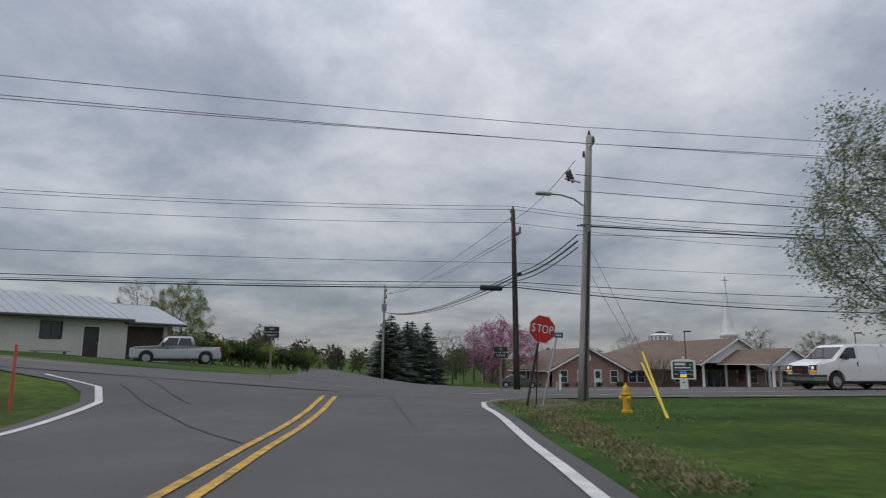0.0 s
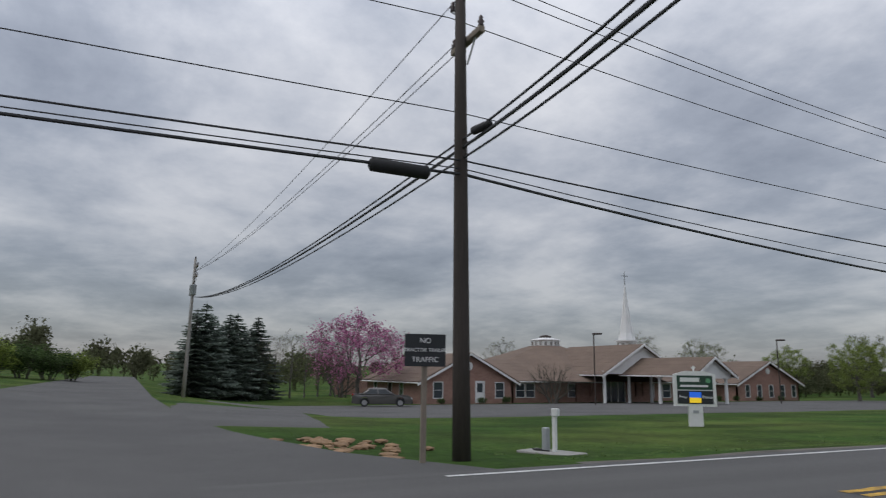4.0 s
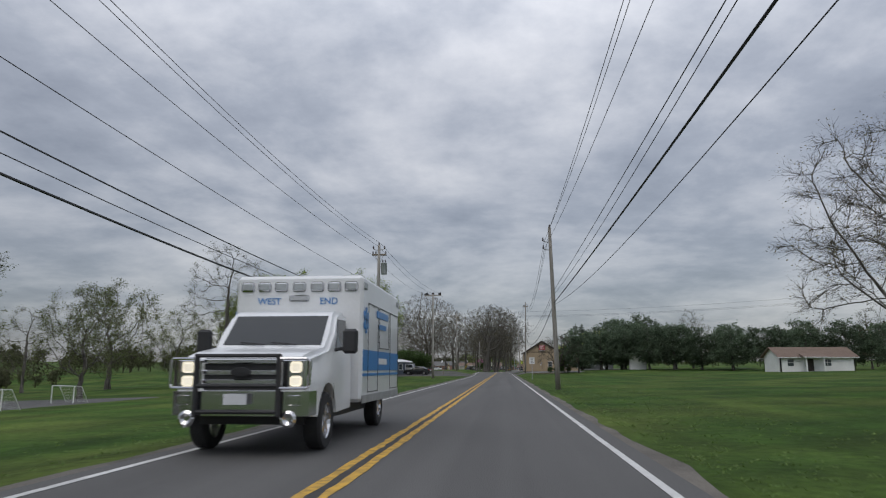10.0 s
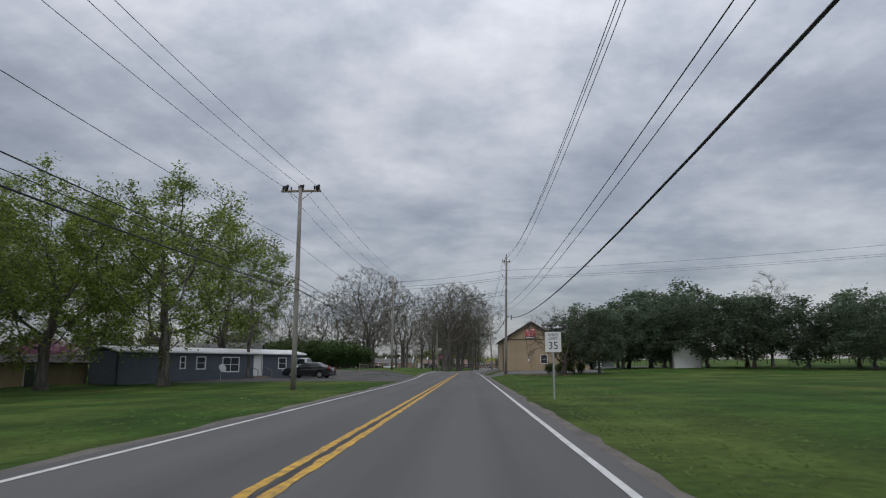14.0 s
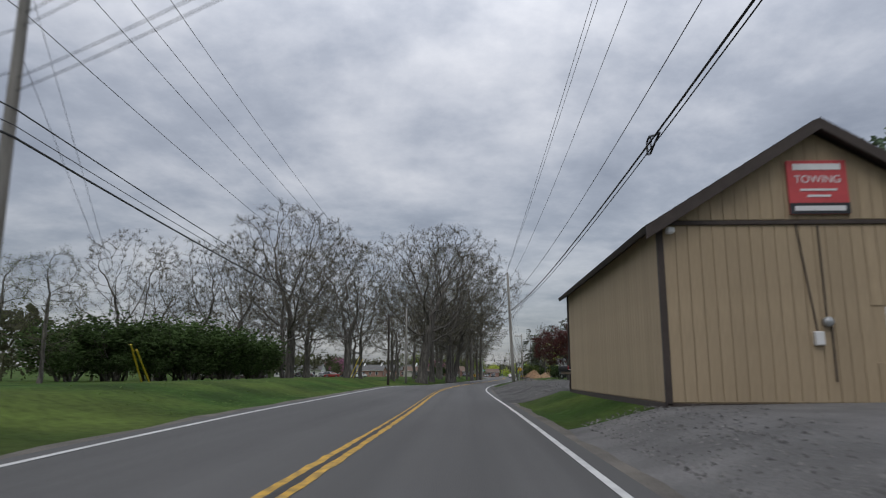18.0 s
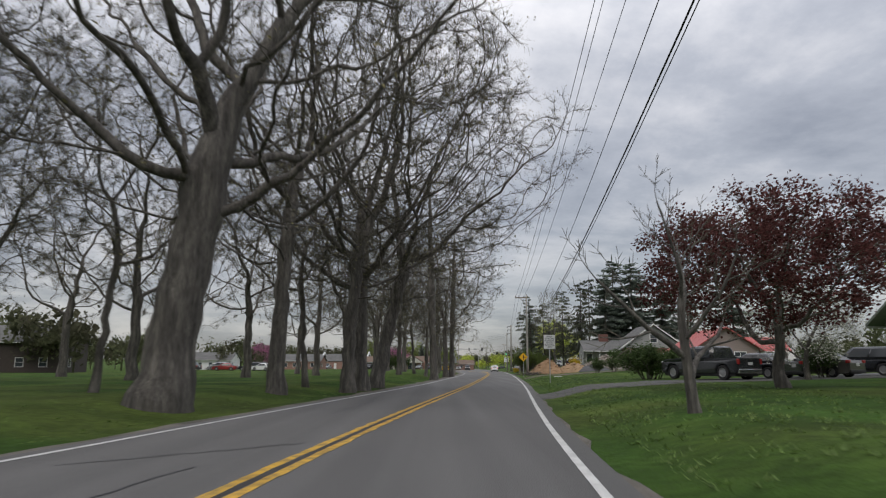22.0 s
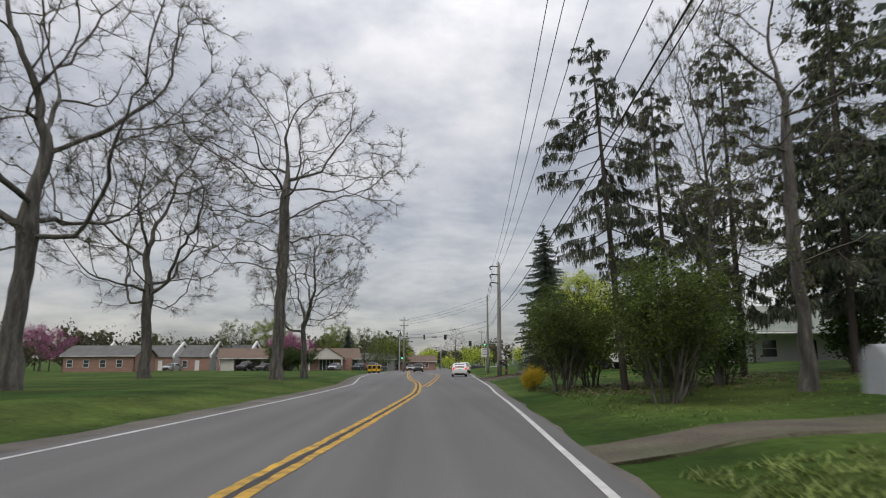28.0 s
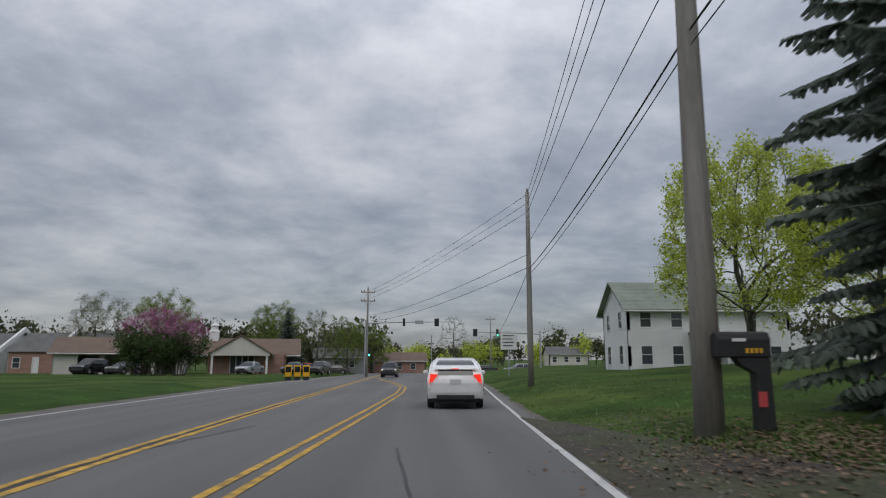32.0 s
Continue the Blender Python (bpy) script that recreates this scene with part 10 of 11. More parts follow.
ambulance(-1.95, 61.7, 180)
SUVK = "dark sport utility car coming from the signals with lit headlights"
car("dark_suv", SUVK, 12.9, 474, 0.01, 178, "suv", M_CARD, lit=True)
car("far_car", "silver car waiting beyond the signals", 11.0, 512, 0.01, 178, "sedan", M_CARS, lit=True, group="far cars")
car("far_car", "white sport utility car passing the hatchback", 20.0, 447, 0.01, -4, "suv", M_CARW, group="far cars")
for x, y, rz, p, k in ((-6, 500, 100, M_CARK, "sedan"), (-1.5, 501, 95, M_CARR, "suv"), (3, 503, 88, M_CARD, "sedan"), (27, 505, 90, M_CARK, "sedan"), (33, 506, 95, M_CARS, "suv"), (14.5, 545, 178, M_CARK, "suv")):
    car("far_car", "car parked or waiting near the signals", x, y, 0.05, rz, k, p, group="far cars")
# parked ones
car("pickup_truck", "silver pickup truck parked before the white building", -24.05, -4.8, 1.03, 192, "pickup", M_CARS)
car("parked_sedan", "dark grey sedan parked beside the church", -46.0, 27.8, land_z(-46.0, 27.8) + 0.06, -20, "sedan", M_CARD, group="church cars")
car("parked_sedan", "black sedan parked by the mobile home", -13.2, 166.5, gz(-13.2, 166.5), 80, "sedan", M_CARK, group="yard cars")
car("parked_pickup", "silver pickup truck parked by the mobile home", -15.5, 171.5, gz(-15.5, 171.5), 85, "pickup", M_CARS, group="yard cars")
car("parked_pickup", "grey pickup truck on the gravel yard", -22, 181.5, gz(-22, 181.5), 80, "pickup", M_CARD, group="yard cars")
car("parked_pickup", "black pickup truck on the asphalt drive", 18.5, 282.4, gz(18.5, 282.4), 24, "pickup", M_CARK, group="drive cars")
for x, y, rz, p, k, lab in ((21.6, 283.2, 26, M_CARK, "sedan", "black sedan on the asphalt drive"), (25.2, 283.4, 30, M_CARD, "sedan", "dark grey sedan on the asphalt drive"), (29.2, 285.2, 34, M_CARK, "suv", "black sport utility car on the asphalt drive")):
    car("parked_car", lab, x, y, gz(x, y), rz, k, p, group="drive cars")
rc = random.Random(31)
for k in range(9):
    x, y = -30 - 3.1 * k, 372 + 4.5 * (k % 3) + 2.2 * k
    p, nm = [(M_CARW, "white"), (M_CARK, "black"), (M_CARS, "silver"), (M_CARD, "grey"), (M_CARR, "red")][(k * 3) % 5]
    car("lot_car", nm + " car parked across the wide lawn", x, y, gz(x, y), rc.uniform(60, 110), ("sedan", "suv", "sedan")[k % 3], p, group="lot cars")
for x, y, p, nm, k in ((-20, 470, M_CARK, "black", "suv"), (-16.5, 470.5, M_CARD, "grey", "sedan"), (-3.5, 474, M_CARS, "silver", "sedan"), (0.5, 480, M_CARK, "black", "sedan"), (3.2, 484, M_CARD, "grey", "suv"), (-45, 470, M_CARW, "white", "suv"), (-40, 470, M_CARK, "black", "sedan"), (-34, 471, M_CARS, "silver", "sedan")):
    car("lot_car", nm + " car parked by the brick buildings", x, y, gz(x, y), 170, k, p, group="lot cars")
car("lot_car", "silver car parked behind the blossom tree", 40.5, 420, gz(40.5, 420) - 0.02, 95, "sedan", M_CARS, group="lot cars")


def jeep(x, y, z, rz):
    ob = thing("jeep", "white boxy off-road car with black arches parked on the grass", "car", x, y, z, rz)
    bm = body_prism([(2.05, 0.62), (2.05, 1.12), (1.0, 1.18), (-1.95, 1.18), (-1.95, 0.62)] + arch(-1.45, 0.48, 0.55) + arch(1.45, 0.48, 0.55), 0.80, 0.03, 0.0, 0.0, 4.2)
    part("body", bm, M_CARW, ob)
    bm = bm_new()
    prism(bm, [(1.0, 1.17), (0.68, 1.80), (-1.9, 1.84), (-1.95, 1.17)], -0.76, 0.76, "yz")
    bmesh.ops.bevel(bm, geom=[e for e in bm.edges if e.calc_length() > 0.5], offset=0.03, segments=1, affect="EDGES")
    part("cabin", bm, M_CARW, ob)
    bm = bm_new()
    quad_slab(bm, [(-0.74, 1.0, 1.17), (0.74, 1.0, 1.17), (0.74, 0.68, 1.80), (-0.74, 0.68, 1.80)], 0.06, 0.94, 0.1, 0.9, (0, 1, 0))
    part("windscreen", bm, M_CARGLASS, ob)
    for sx in (-1, 1):
        for y0, y1 in ((-1.8, -1.1), (-1.0, -0.25), (-0.15, 0.62)):
            bm = bm_new()
            box(bm, sx * 0.765 - 0.012, sx * 0.765 + 0.012, y0, y1, 1.26, 1.72, 0.006)
            part("side_window", bm, M_CARGLASS, ob)
        for cy in (-1.45, 1.45):
            bm = bm_new()
            tube(bm, [(sx * 0.88, cy + 0.56 * math.cos(a), 0.42 + 0.56 * math.sin(a)) for a in (0.1, 0.7, 1.2, 1.57, 1.94, 2.44, 3.04)], 0.075, 6)
            part("wheel_arch", bm, M_TRIM, ob)
        bm = bm_new()
        lathe(bm, [(0.095, 0), (0.1, 0.03), (0.06, 0.05)], 14, 0, 0, Matrix.Translation((sx * 0.52, 2.04, 0.95)) @ Matrix.Rotation(-math.pi / 2, 4, "X"))
        part("headlight", bm, M_HEADOFF, ob)
        bm = bm_new()
        box(bm, sx * 0.95 - 0.09, sx * 0.95 + 0.09, 0.75, 0.85, 1.15, 1.36, 0.02)
        part("mirror", bm, M_TRIM, ob)
    for k in range(7):
        bm = bm_new()
        box(bm, -0.33 + 0.11 * k - 0.028, -0.33 + 0.11 * k + 0.028, 2.045, 2.065, 0.76, 1.06, 0.005)
        part("grille_slot", bm, M_TRIM, ob)
    bm = bm_new()
    box(bm, -0.85, 0.85, 2.05, 2.3, 0.48, 0.68, 0.04)
    part("front_bumper", bm, M_TRIM, ob)
    wheels(ob, 0.97, (-1.45, 1.45), 0.42, 0.28, M_TRIM)
    return ob


jeep(28.8, 391.8, land_z(28.8, 391.8) + 0.04, -142)
car("parked_suv", "dark sport utility car parked beside the white one", 33.8, 393.4, land_z(33.8, 393.4) + 0.04, -130, "suv", M_CARK)




def box_trailer(x0, x1, y0, y1):
    """A long white lorry trailer: ribbed box, frame, tandem wheels, landing legs."""
    cx = (x0 + x1) / 2
    z0 = land_z(cx, (y0 + y1) / 2) + 0.05
    ob = thing("box_trailer", "long white box trailer standing in the gravel yard", "trailer", cx, (y0 + y1) / 2, z0)
    w, h = (x1 - x0) / 2, (y1 - y0) / 2
    bm = bm_new()
    box(bm, -w, w, -h, h, 1.05, 3.6, 0.03)
    part("box_body", bm, mat("trailer_white", (0.60, 0.61, 0.63), 0.5, var=0.06, scale=0.8, fine=6, tint=(0.48, 0.48, 0.49), tint_scale=0.6, tint_amt=0.4), ob)
    for k in range(28):
        yy = -h + 0.3 + k * (2 * h - 0.6) / 27
        for sx in (-1, 1):
            bm = bm_new()
            box(bm, sx * w - 0.012, sx * w + 0.012, yy - 0.02, yy + 0.02, 1.16, 3.5)
            part("side_rib", bm, M_CARW, ob)
    for nm, a, b in (("top_rail", 3.52, 3.62), ("bottom_rail", 1.0, 1.13)):
        for sx in (-1, 1):
            bm = bm_new()
            box(bm, sx * w - 0.02, sx * w + 0.025, -h, h, a, b)
            part(nm, bm, M_STEEL, ob)
    for e in (-1, 1):
        for sx in (-1, 1):
            bm = bm_new()
            box(bm, sx * w - 0.06, sx * w + 0.03, e * h - 0.06, e * h + 0.02, 1.0, 3.62, 0.01)
            part("corner_post", bm, M_STEEL, ob)
    for sx in (-0.42, 0.42):
        bm = bm_new()
        box(bm, sx - 0.06, sx + 0.06, -h + 0.3, h - 0.1, 0.78, 1.02)
        part("frame_beam", bm, M_TRIM, ob)
        bm = bm_new()
        box(bm, sx * 2.0 - 0.06, sx * 2.0 + 0.06, -h + 2.4, -h + 2.55, -0.02, 0.98)
        part("landing_leg", bm, M_TRIM, ob)
    wheels(ob, w, (h - 4.6, h - 3.3), 0.5, 0.5, mat("white_steel_rim", (0.6, 0.6, 0.6), 0.5, var=0.08, scale=5), 0.04)
    bm = bm_new()
    box(bm, -w + 0.1, w - 0.1, h - 0.08, h - 0.02, 0.45, 0.55)
    part("under_guard", bm, M_STEEL, ob)
    return ob


box_trailer(16.6, 19.1, 224, 242)


def dump_trailer(x, y, z, rz):
    ob = thing("dump_trailer", "black steel dump trailer parked by the drive", "trailer", x, y, z, rz)
    bm = bm_new()
    box(bm, -0.95, 0.95, -1.9, 1.9, 0.62, 0.72)
    part("floor", bm, M_TRIM, ob)
    for a in ((-0.95, -0.88, -1.9, 1.9), (0.88, 0.95, -1.9, 1.9), (-0.95, 0.95, -1.9, -1.83), (-0.95, 0.95, 1.83, 1.9)):
        bm = bm_new()
        box(bm, *a, 0.72, 1.5, 0.01)
        part("side_panel", bm, M_TRIM, ob)
    for k in range(6):
        for sx in (-1, 1):
            bm = bm_new()
            yy = -1.75 + 0.7 * k
            box(bm, sx * 0.98 - 0.03, sx * 0.98 + 0.03, yy - 0.03, yy + 0.03, 0.7, 1.48)
            part("stake", bm, M_TRIM, ob)
    bm = bm_new()
    tube(bm, [(-0.5, 1.9, 0.6), (0, 3.2, 0.55), (0.5, 1.9, 0.6)], 0.05, 6)
    part("drawbar", bm, M_TRIM, ob)
    bm = bm_new()
    tube(bm, [(0, 3.1, 0.0), (0, 3.1, 0.6)], 0.035, 6)
    part("jack", bm, M_STEEL, ob)
    wheels(ob, 0.95, (-0.45, 0.4), 0.36, 0.22)
    return ob


dump_trailer(28.9, 397.4, land_z(28.9, 397.4) + 0.04, 75)

# ---- signs, posts and small things ----
def post_bm(h, r=0.03, sides=8, lean=(0, 0), foot=-0.3):
    bm = bm_new()
    tube(bm, [(lean[0] * foot / h, lean[1] * foot / h, foot), (lean[0], lean[1], h)], r, sides)
    return bm


def flat_panel(w, h, t=0.006, bevel=0.0, z=0.0, y=-0.035):
    bm = bm_new()
    box(bm, -w / 2, w / 2, y - t, y + t, z - h / 2, z + h / 2, bevel)
    return bm


def on_face(x, z, y=-0.045):
    """Upright, read from the -y side."""
    return Matrix.Translation((x, y, z)) @ Matrix.Rotation(math.pi / 2, 4, "X")


def oct_bm(r, y0, y1, z):
    bm = bm_new()
    prism(bm, [(r * math.cos(math.pi / 8 + k * math.pi / 4), z + r * math.sin(math.pi / 8 + k * math.pi / 4)) for k in range(8)], y0, y1, "xz")
    return bm


# stop sign, facing the side road (read from +x), leaning
sx, sy = 7.75, 8.53
z0 = land_z(sx, sy)
M_RUST = mat("rusty_post", (0.045, 0.036, 0.032), 0.9, var=0.25, scale=5)
stop = thing("stop_sign", "red octagonal stop sign on a leaning dark post", "road sign", sx, sy, z0, 90)
zc_ = 2.03 - z0
bm = bm_new()
tube(bm, [(-0.06, 0.09, -0.3), (0.47, 0.09, zc_ + 0.2)], 0.035, 4)
part("post", bm, M_RUST, stop)
bm = bm_new()
tube(bm, [(0.27, 0.13, -0.3), (0.35, 0.10, zc_ - 0.1)], 0.02, 4)
part("back_post", bm, M_RUST, stop)
TILT = Matrix.Translation((0.47, 0, zc_)) @ Matrix.Rotation(radians(9), 4, "Y") @ Matrix.Translation((0, 0, -zc_))
bm = oct_bm(0.405, 0.05, 0.062, zc_)
bmesh.ops.transform(bm, matrix=TILT, verts=bm.verts)
plate = part("plate", bm, M_WSIGN, stop)
bm = oct_bm(0.382, 0.046, 0.052, zc_)
bmesh.ops.transform(bm, matrix=TILT, verts=bm.verts)
part("red_face", bm, M_RED, plate)
for k, ch in enumerate("STOP"):
    words("lettering", ch, 0.31, M_WSIGN, plate, TILT @ on_face(-0.255 + 0.17 * k, zc_, 0.043) @ Matrix.Diagonal((0.78, 1.0, 1.0, 1.0)))
street = thing("street_name_sign", "blue street name blade on a thin leaning steel post", "road sign", 7.75, 8.94, land_z(7.75, 8.94), 90)
bm = bm_new()
tube(bm, [(-0.08, 0, -0.3), (0.45, 0, 1.83)], 0.024, 6)
part("post", bm, M_STEEL, street)
bm = bm_new()
box(bm, -0.06, 0.22, -0.20, 0.20, 1.84, 1.98, 0, Matrix.Translation((0.44, 0, 0)) @ Matrix.Diagonal((0.9, 0.03, 1, 1)))
bl = part("name_blade", bm, M_BLUE, street)
bm = bm_new()
box(bm, 0.42, 0.58, -0.012, 0.012, 1.895, 1.925)
part("lettering_bar", bm, M_WSIGN, bl)


def lorry_sign(x, y, z, rz, w=0.62, h=0.48):
    g = land_z(x, y)
    ob = thing("lorry_ban_sign", "black sign with white words on a post by the junction", "road sign", x, y, g, rz, "lorry ban signs")
    zc = z - g
    for px in (0.0,):
        bm = bm_new()
        box(bm, px - 0.04, px + 0.04, -0.02, 0.06, -0.3, zc + h / 2 - 0.05, 0.005)
        part("post", bm, M_WOODW, ob)
    p_ = part("panel", flat_panel(w, h, 0.012, 0.0, zc), M_SIGNK, ob)
    for k, tx in enumerate(("NO", "TRACTOR TRAILER", "TRAFFIC")):
        words("lettering", tx, 0.075 if k == 1 else 0.11, M_WSIGN, p_, on_face(0, zc + 0.14 - 0.14 * k, -0.052))
    return ob


lorry_sign(-5.2, 1.7, 2.42, 92)
lorry_sign(-4.3, 11.8, 1.62, 75)
# marker, guy guards, hydrant
mk = thing("marker_post", "orange-red plastic marker post in the grass", "marker post", 9.9, -3.0, land_z(9.9, -3.0))
bm = bm_new()
box(bm, -0.05, 0.05, -0.015, 0.015, -0.2, 1.25, 0.006)
part("post", bm, mat("marker_orange", (0.62, 0.09, 0.05), 0.6, var=0.1, scale=4), mk)
guy = thing("guy_guards", "yellow plastic guards on two slanting guy wires", "guy wire", 11.7, 10.2, land_z(11.7, 10.2))
for k in range(2):
    bm = bm_new()
    tube(bm, [(0.06 * k, 0.03, -0.1), (-2.32 - 0.06 * k, 0.82, 1.44 - 0.27 * k)], 0.028, 8)
    part("guard", bm, mat("guard_yellow", (0.70, 0.52, 0.03), 0.5, var=0.08, scale=4), guy)
    bm = bm_new()
    tube(bm, [(-2.31 - 0.06 * k, 0.82, 1.43 - 0.27 * k), (-6.2, 1.15, 5.2 - 0.9 * k)], 0.006, 5)
    part("guy_wire", bm, M_WIRE, guy)
for gx, gy, px_, py_, pz_, lab in ((-10.8, 200, -7.75, 187.2, 9.5, "yellow guards on two guy wires of the gravel yard pole"), (-9.4, 238.5, -6.2, 235.3, 7.0, "yellow guards on guy wires under the oaks")):
    gd = thing("guy_guards", lab, "guy wire", gx, gy, land_z(gx, gy))
    for k in range(2):
        bm = bm_new()
        d_ = Vector((px_ - gx, py_ - gy, pz_ - 1.6 * k - land_z(gx, gy)))
        o_ = Vector((0.25 * k, 0.12 * k, 0))
        e_ = o_ + (d_ - o_).normalized() * 2.5
        tube(bm, [o_ - (e_ - o_) * 0.04, e_], 0.03, 8)
        part("guard", bm, mat("guard_yellow", (0.70, 0.52, 0.03), 0.5, var=0.08, scale=4), gd)
        bm = bm_new()
        tube(bm, [e_, d_], 0.006, 5)
        part("guy_wire", bm, M_WIRE, gd)
hyd = thing("fire_hydrant", "yellow cast-iron fire hydrant on the lawn", "fire hydrant", 10.15, 10.1, land_z(10.15, 10.1) + 0.02)
hyd.scale = (0.82, 0.82, 0.9)
bm = bm_new()
lathe(bm, [(0.15, -0.1), (0.16, 0.04), (0.11, 0.06), (0.105, 0.42), (0.15, 0.44), (0.15, 0.48), (0.12, 0.50), (0.115, 0.58), (0.08, 0.66), (0.035, 0.68), (0.03, 0.74), (0.01, 0.75)], 14)
part("barrel", bm, M_HYD, hyd, smooth=False)
for d in (0, 120, 240):
    bm = bm_new()
    lathe(bm, [(0.06, 0.08), (0.06, 0.17), (0.045, 0.19), (0.03, 0.21)], 10, 0, 0, Matrix.Rotation(radians(d), 4, "Z") @ Matrix.Translation((0, 0, 0.36)) @ Matrix.Rotation(math.pi / 2, 4, "Y"))
    part("outlet_cap", bm, M_HYD, hyd)
# meter post on its concrete pad
mp_ = thing("meter_post", "white post and grey meter box on a small concrete pad", "utility post", -6.0, 15.4, land_z(-6.0, 15.4), 20)
mp_.scale = (0.75, 0.75, 0.8)
bm = bm_new()
box(bm, -0.9, 0.7, -0.45, 0.45, -0.1, 0.05, 0.02)
part("pad", bm, M_CONC, mp_)
bm = bm_new()
box(bm, -0.05, 0.05, -0.05, 0.05, 0, 1.0, 0.01)
part("post", bm, M_WPAINT, mp_)
bm = bm_new()
box(bm, -0.06, 0.12, -0.07, 0.07, 0.88, 1.06, 0.01)
part("cap", bm, M_WPAINT, mp_)
bm = bm_new()
box(bm, -0.34, -0.2, -0.1, 0.1, 0.05, 0.6, 0.02)
part("meter_box", bm, M_TRANS, mp_)
bm = bm_new()
tube(bm, [(-0.27, 0, 0.1), (-0.45, 0.1, 0.07), (-0.7, 0.0, 0.06), (-0.5, -0.15, 0.07), (-0.1, -0.1, 0.06)], 0.02, 6)
part("hose", bm, M_BLACK, mp_)
rub = thing("bare_soil_patch", "rough bare soil and stones on the lawn near the pole", "soil", -8.2, 11.6, land_z(-8.2, 11.6), 0, "", "stuff")
rs = random.Random(8)
bm = bm_new()
for k in range(60):
    r_ = rs.uniform(0.05, 0.16)
    bmesh.ops.create_icosphere(bm, subdivisions=1, radius=r_, matrix=Matrix.Translation((rs.gauss(0, 0.9), rs.gauss(0, 0.7), r_ * 0.1)) @ Matrix.Diagonal((rs.uniform(1, 1.8), rs.uniform(1, 1.8), 0.4, 1)))
part("clods", bm, M_SOIL, rub)
# the church's sign
csg = thing("church_sign", "white church sign with a green name board and a lit display", "sign", -13.1, 26.8, land_z(-13.1, 26.8), 50)
bm = bm_new()
box(bm, -0.24, 0.24, -0.16, 0.16, -0.2, 0.72, 0.015)
ped = part("pedestal", bm, M_WPAINT, csg)
bm = bm_new()
box(bm, -0.1, 0.1, -0.172, -0.165, 0.48, 0.58)
part("number_bar", bm, M_TRANS, ped)
bm = bm_new()
prism(bm, [(-0.72, 0.72), (0.72, 0.72), (0.72, 1.86), (0.62, 1.88), (0.30, 1.97), (-0.30, 1.97), (-0.62, 1.88), (-0.72, 1.86)], -0.16, 0.16, "xz")
cab_ = part("cabinet", bm, M_WPAINT, csg)
part("name_board", flat_panel(1.22, 0.50, 0.008, 0, 1.56, -0.165), M_SIGNG, cab_)
for k, (w_, zz, hh) in enumerate(((0.66, 1.66, 0.15), (0.95, 1.44, 0.075))):
    bm = bm_new()
    box(bm, -0.5, -0.5 + w_, -0.182, -0.172, zz - hh / 2, zz + hh / 2)
    part("lettering_bar", bm, M_WSIGN, cab_)
bm = bm_new()
lathe(bm, [(0.085, 0), (0.085, 0.01)], 16, 0, 0, Matrix.Translation((0.46, -0.172, 1.63)) @ Matrix.Rotation(math.pi / 2, 4, "X"))
part("emblem", bm, mat("emblem_green", (0.12, 0.35, 0.18), 0.5, var=0.05), cab_)
disp = part("display", flat_panel(1.22, 0.46, 0.008, 0, 1.04, -0.165), M_SIGNK, cab_)
M_PICB = mat("display_blue", (0.02, 0.10, 0.55), 0.5, emit=((0.02, 0.14, 0.75), 0.5), var=0.0)
M_PICY = mat("display_yellow", (0.75, 0.50, 0.02), 0.5, emit=((0.85, 0.6, 0.03), 0.5), var=0.0)
part("picture_top", flat_panel(0.40, 0.20, 0.004, 0, 1.13, -0.178), M_PICB, disp)
part("picture_bottom", flat_panel(0.40, 0.18, 0.004, 0, 0.94, -0.178), M_PICY, disp)
words("lettering", "Pray", 0.15, M_WSIGN, disp, on_face(-0.42, 1.05, -0.180))
words("lettering", "Peace", 0.15, M_WSIGN, disp, on_face(0.41, 1.05, -0.180))
bm = bm_new()
box(bm, -0.03, 0.03, -0.03, 0.03, 1.97, 2.16, 0.004)
box(bm, -0.075, 0.075, -0.028, 0.028, 2.06, 2.11, 0.004)
part("cross", bm, M_WPAINT, csg)


def lot_lamp(x, y, h, rz):
    g = land_z(x, y)
    ob = thing("lot_lamp", "dark steel parking lamp with a flat head", "lamp post", x, y, g, rz, "lot lamps")
    part("pole", post_bm(h - g, 0.055), M_BROWN, ob)
    bm = bm_new()
    box(bm, -0.05, 0.75, -0.2, 0.2, h - g - 0.05, h - g + 0.1, 0.04)
    part("head", bm, M_BROWN, ob)


lot_lamp(-39, 66, 4.8, 20)
lot_lamp(-42, 46, 4.8, 20)


def goal(x, y, rz):
    ob = thing("football_goal", "white tubular football goal on the church field", "football goal", x, y, land_z(x, y), rz, "football goals")
    bm = bm_new()
    tube(bm, [(-1.8, 0, -0.05), (-1.8, 0, 1.9), (1.8, 0, 1.9), (1.8, 0, -0.05)], 0.05, 8)
    part("front_frame", bm, M_WPAINT, ob)
    for px in (-1.8, 1.8):
        bm = bm_new()
        tube(bm, [(px, 0, 1.9), (px, 0.7, 1.85), (px, 1.5, 0.02), (px, 0, 0.02)], 0.03, 6)
        part("side_frame", bm, M_WPAINT, ob)
    bm = bm_new()
    for k in range(13):
        px = -1.8 + 0.3 * k
        tube(bm, [(px, 0.0, 1.9), (px, 0.7, 1.85), (px, 1.5, 0.02)], 0.006, 3)
    for k in range(6):
        tube(bm, [(-1.8, 0.75 + 0.13 * k, 1.75 - 0.3 * k), (1.8, 0.75 + 0.13 * k, 1.75 - 0.3 * k)], 0.006, 3)
    part("net", bm, M_WPAINT, ob)
    return ob


for gx, gy in ((-27.2, 74.5), (-23.2, 80), (-24.2, 87)):
    goal(gx, gy, -25).scale = (0.62, 0.62, 0.55)

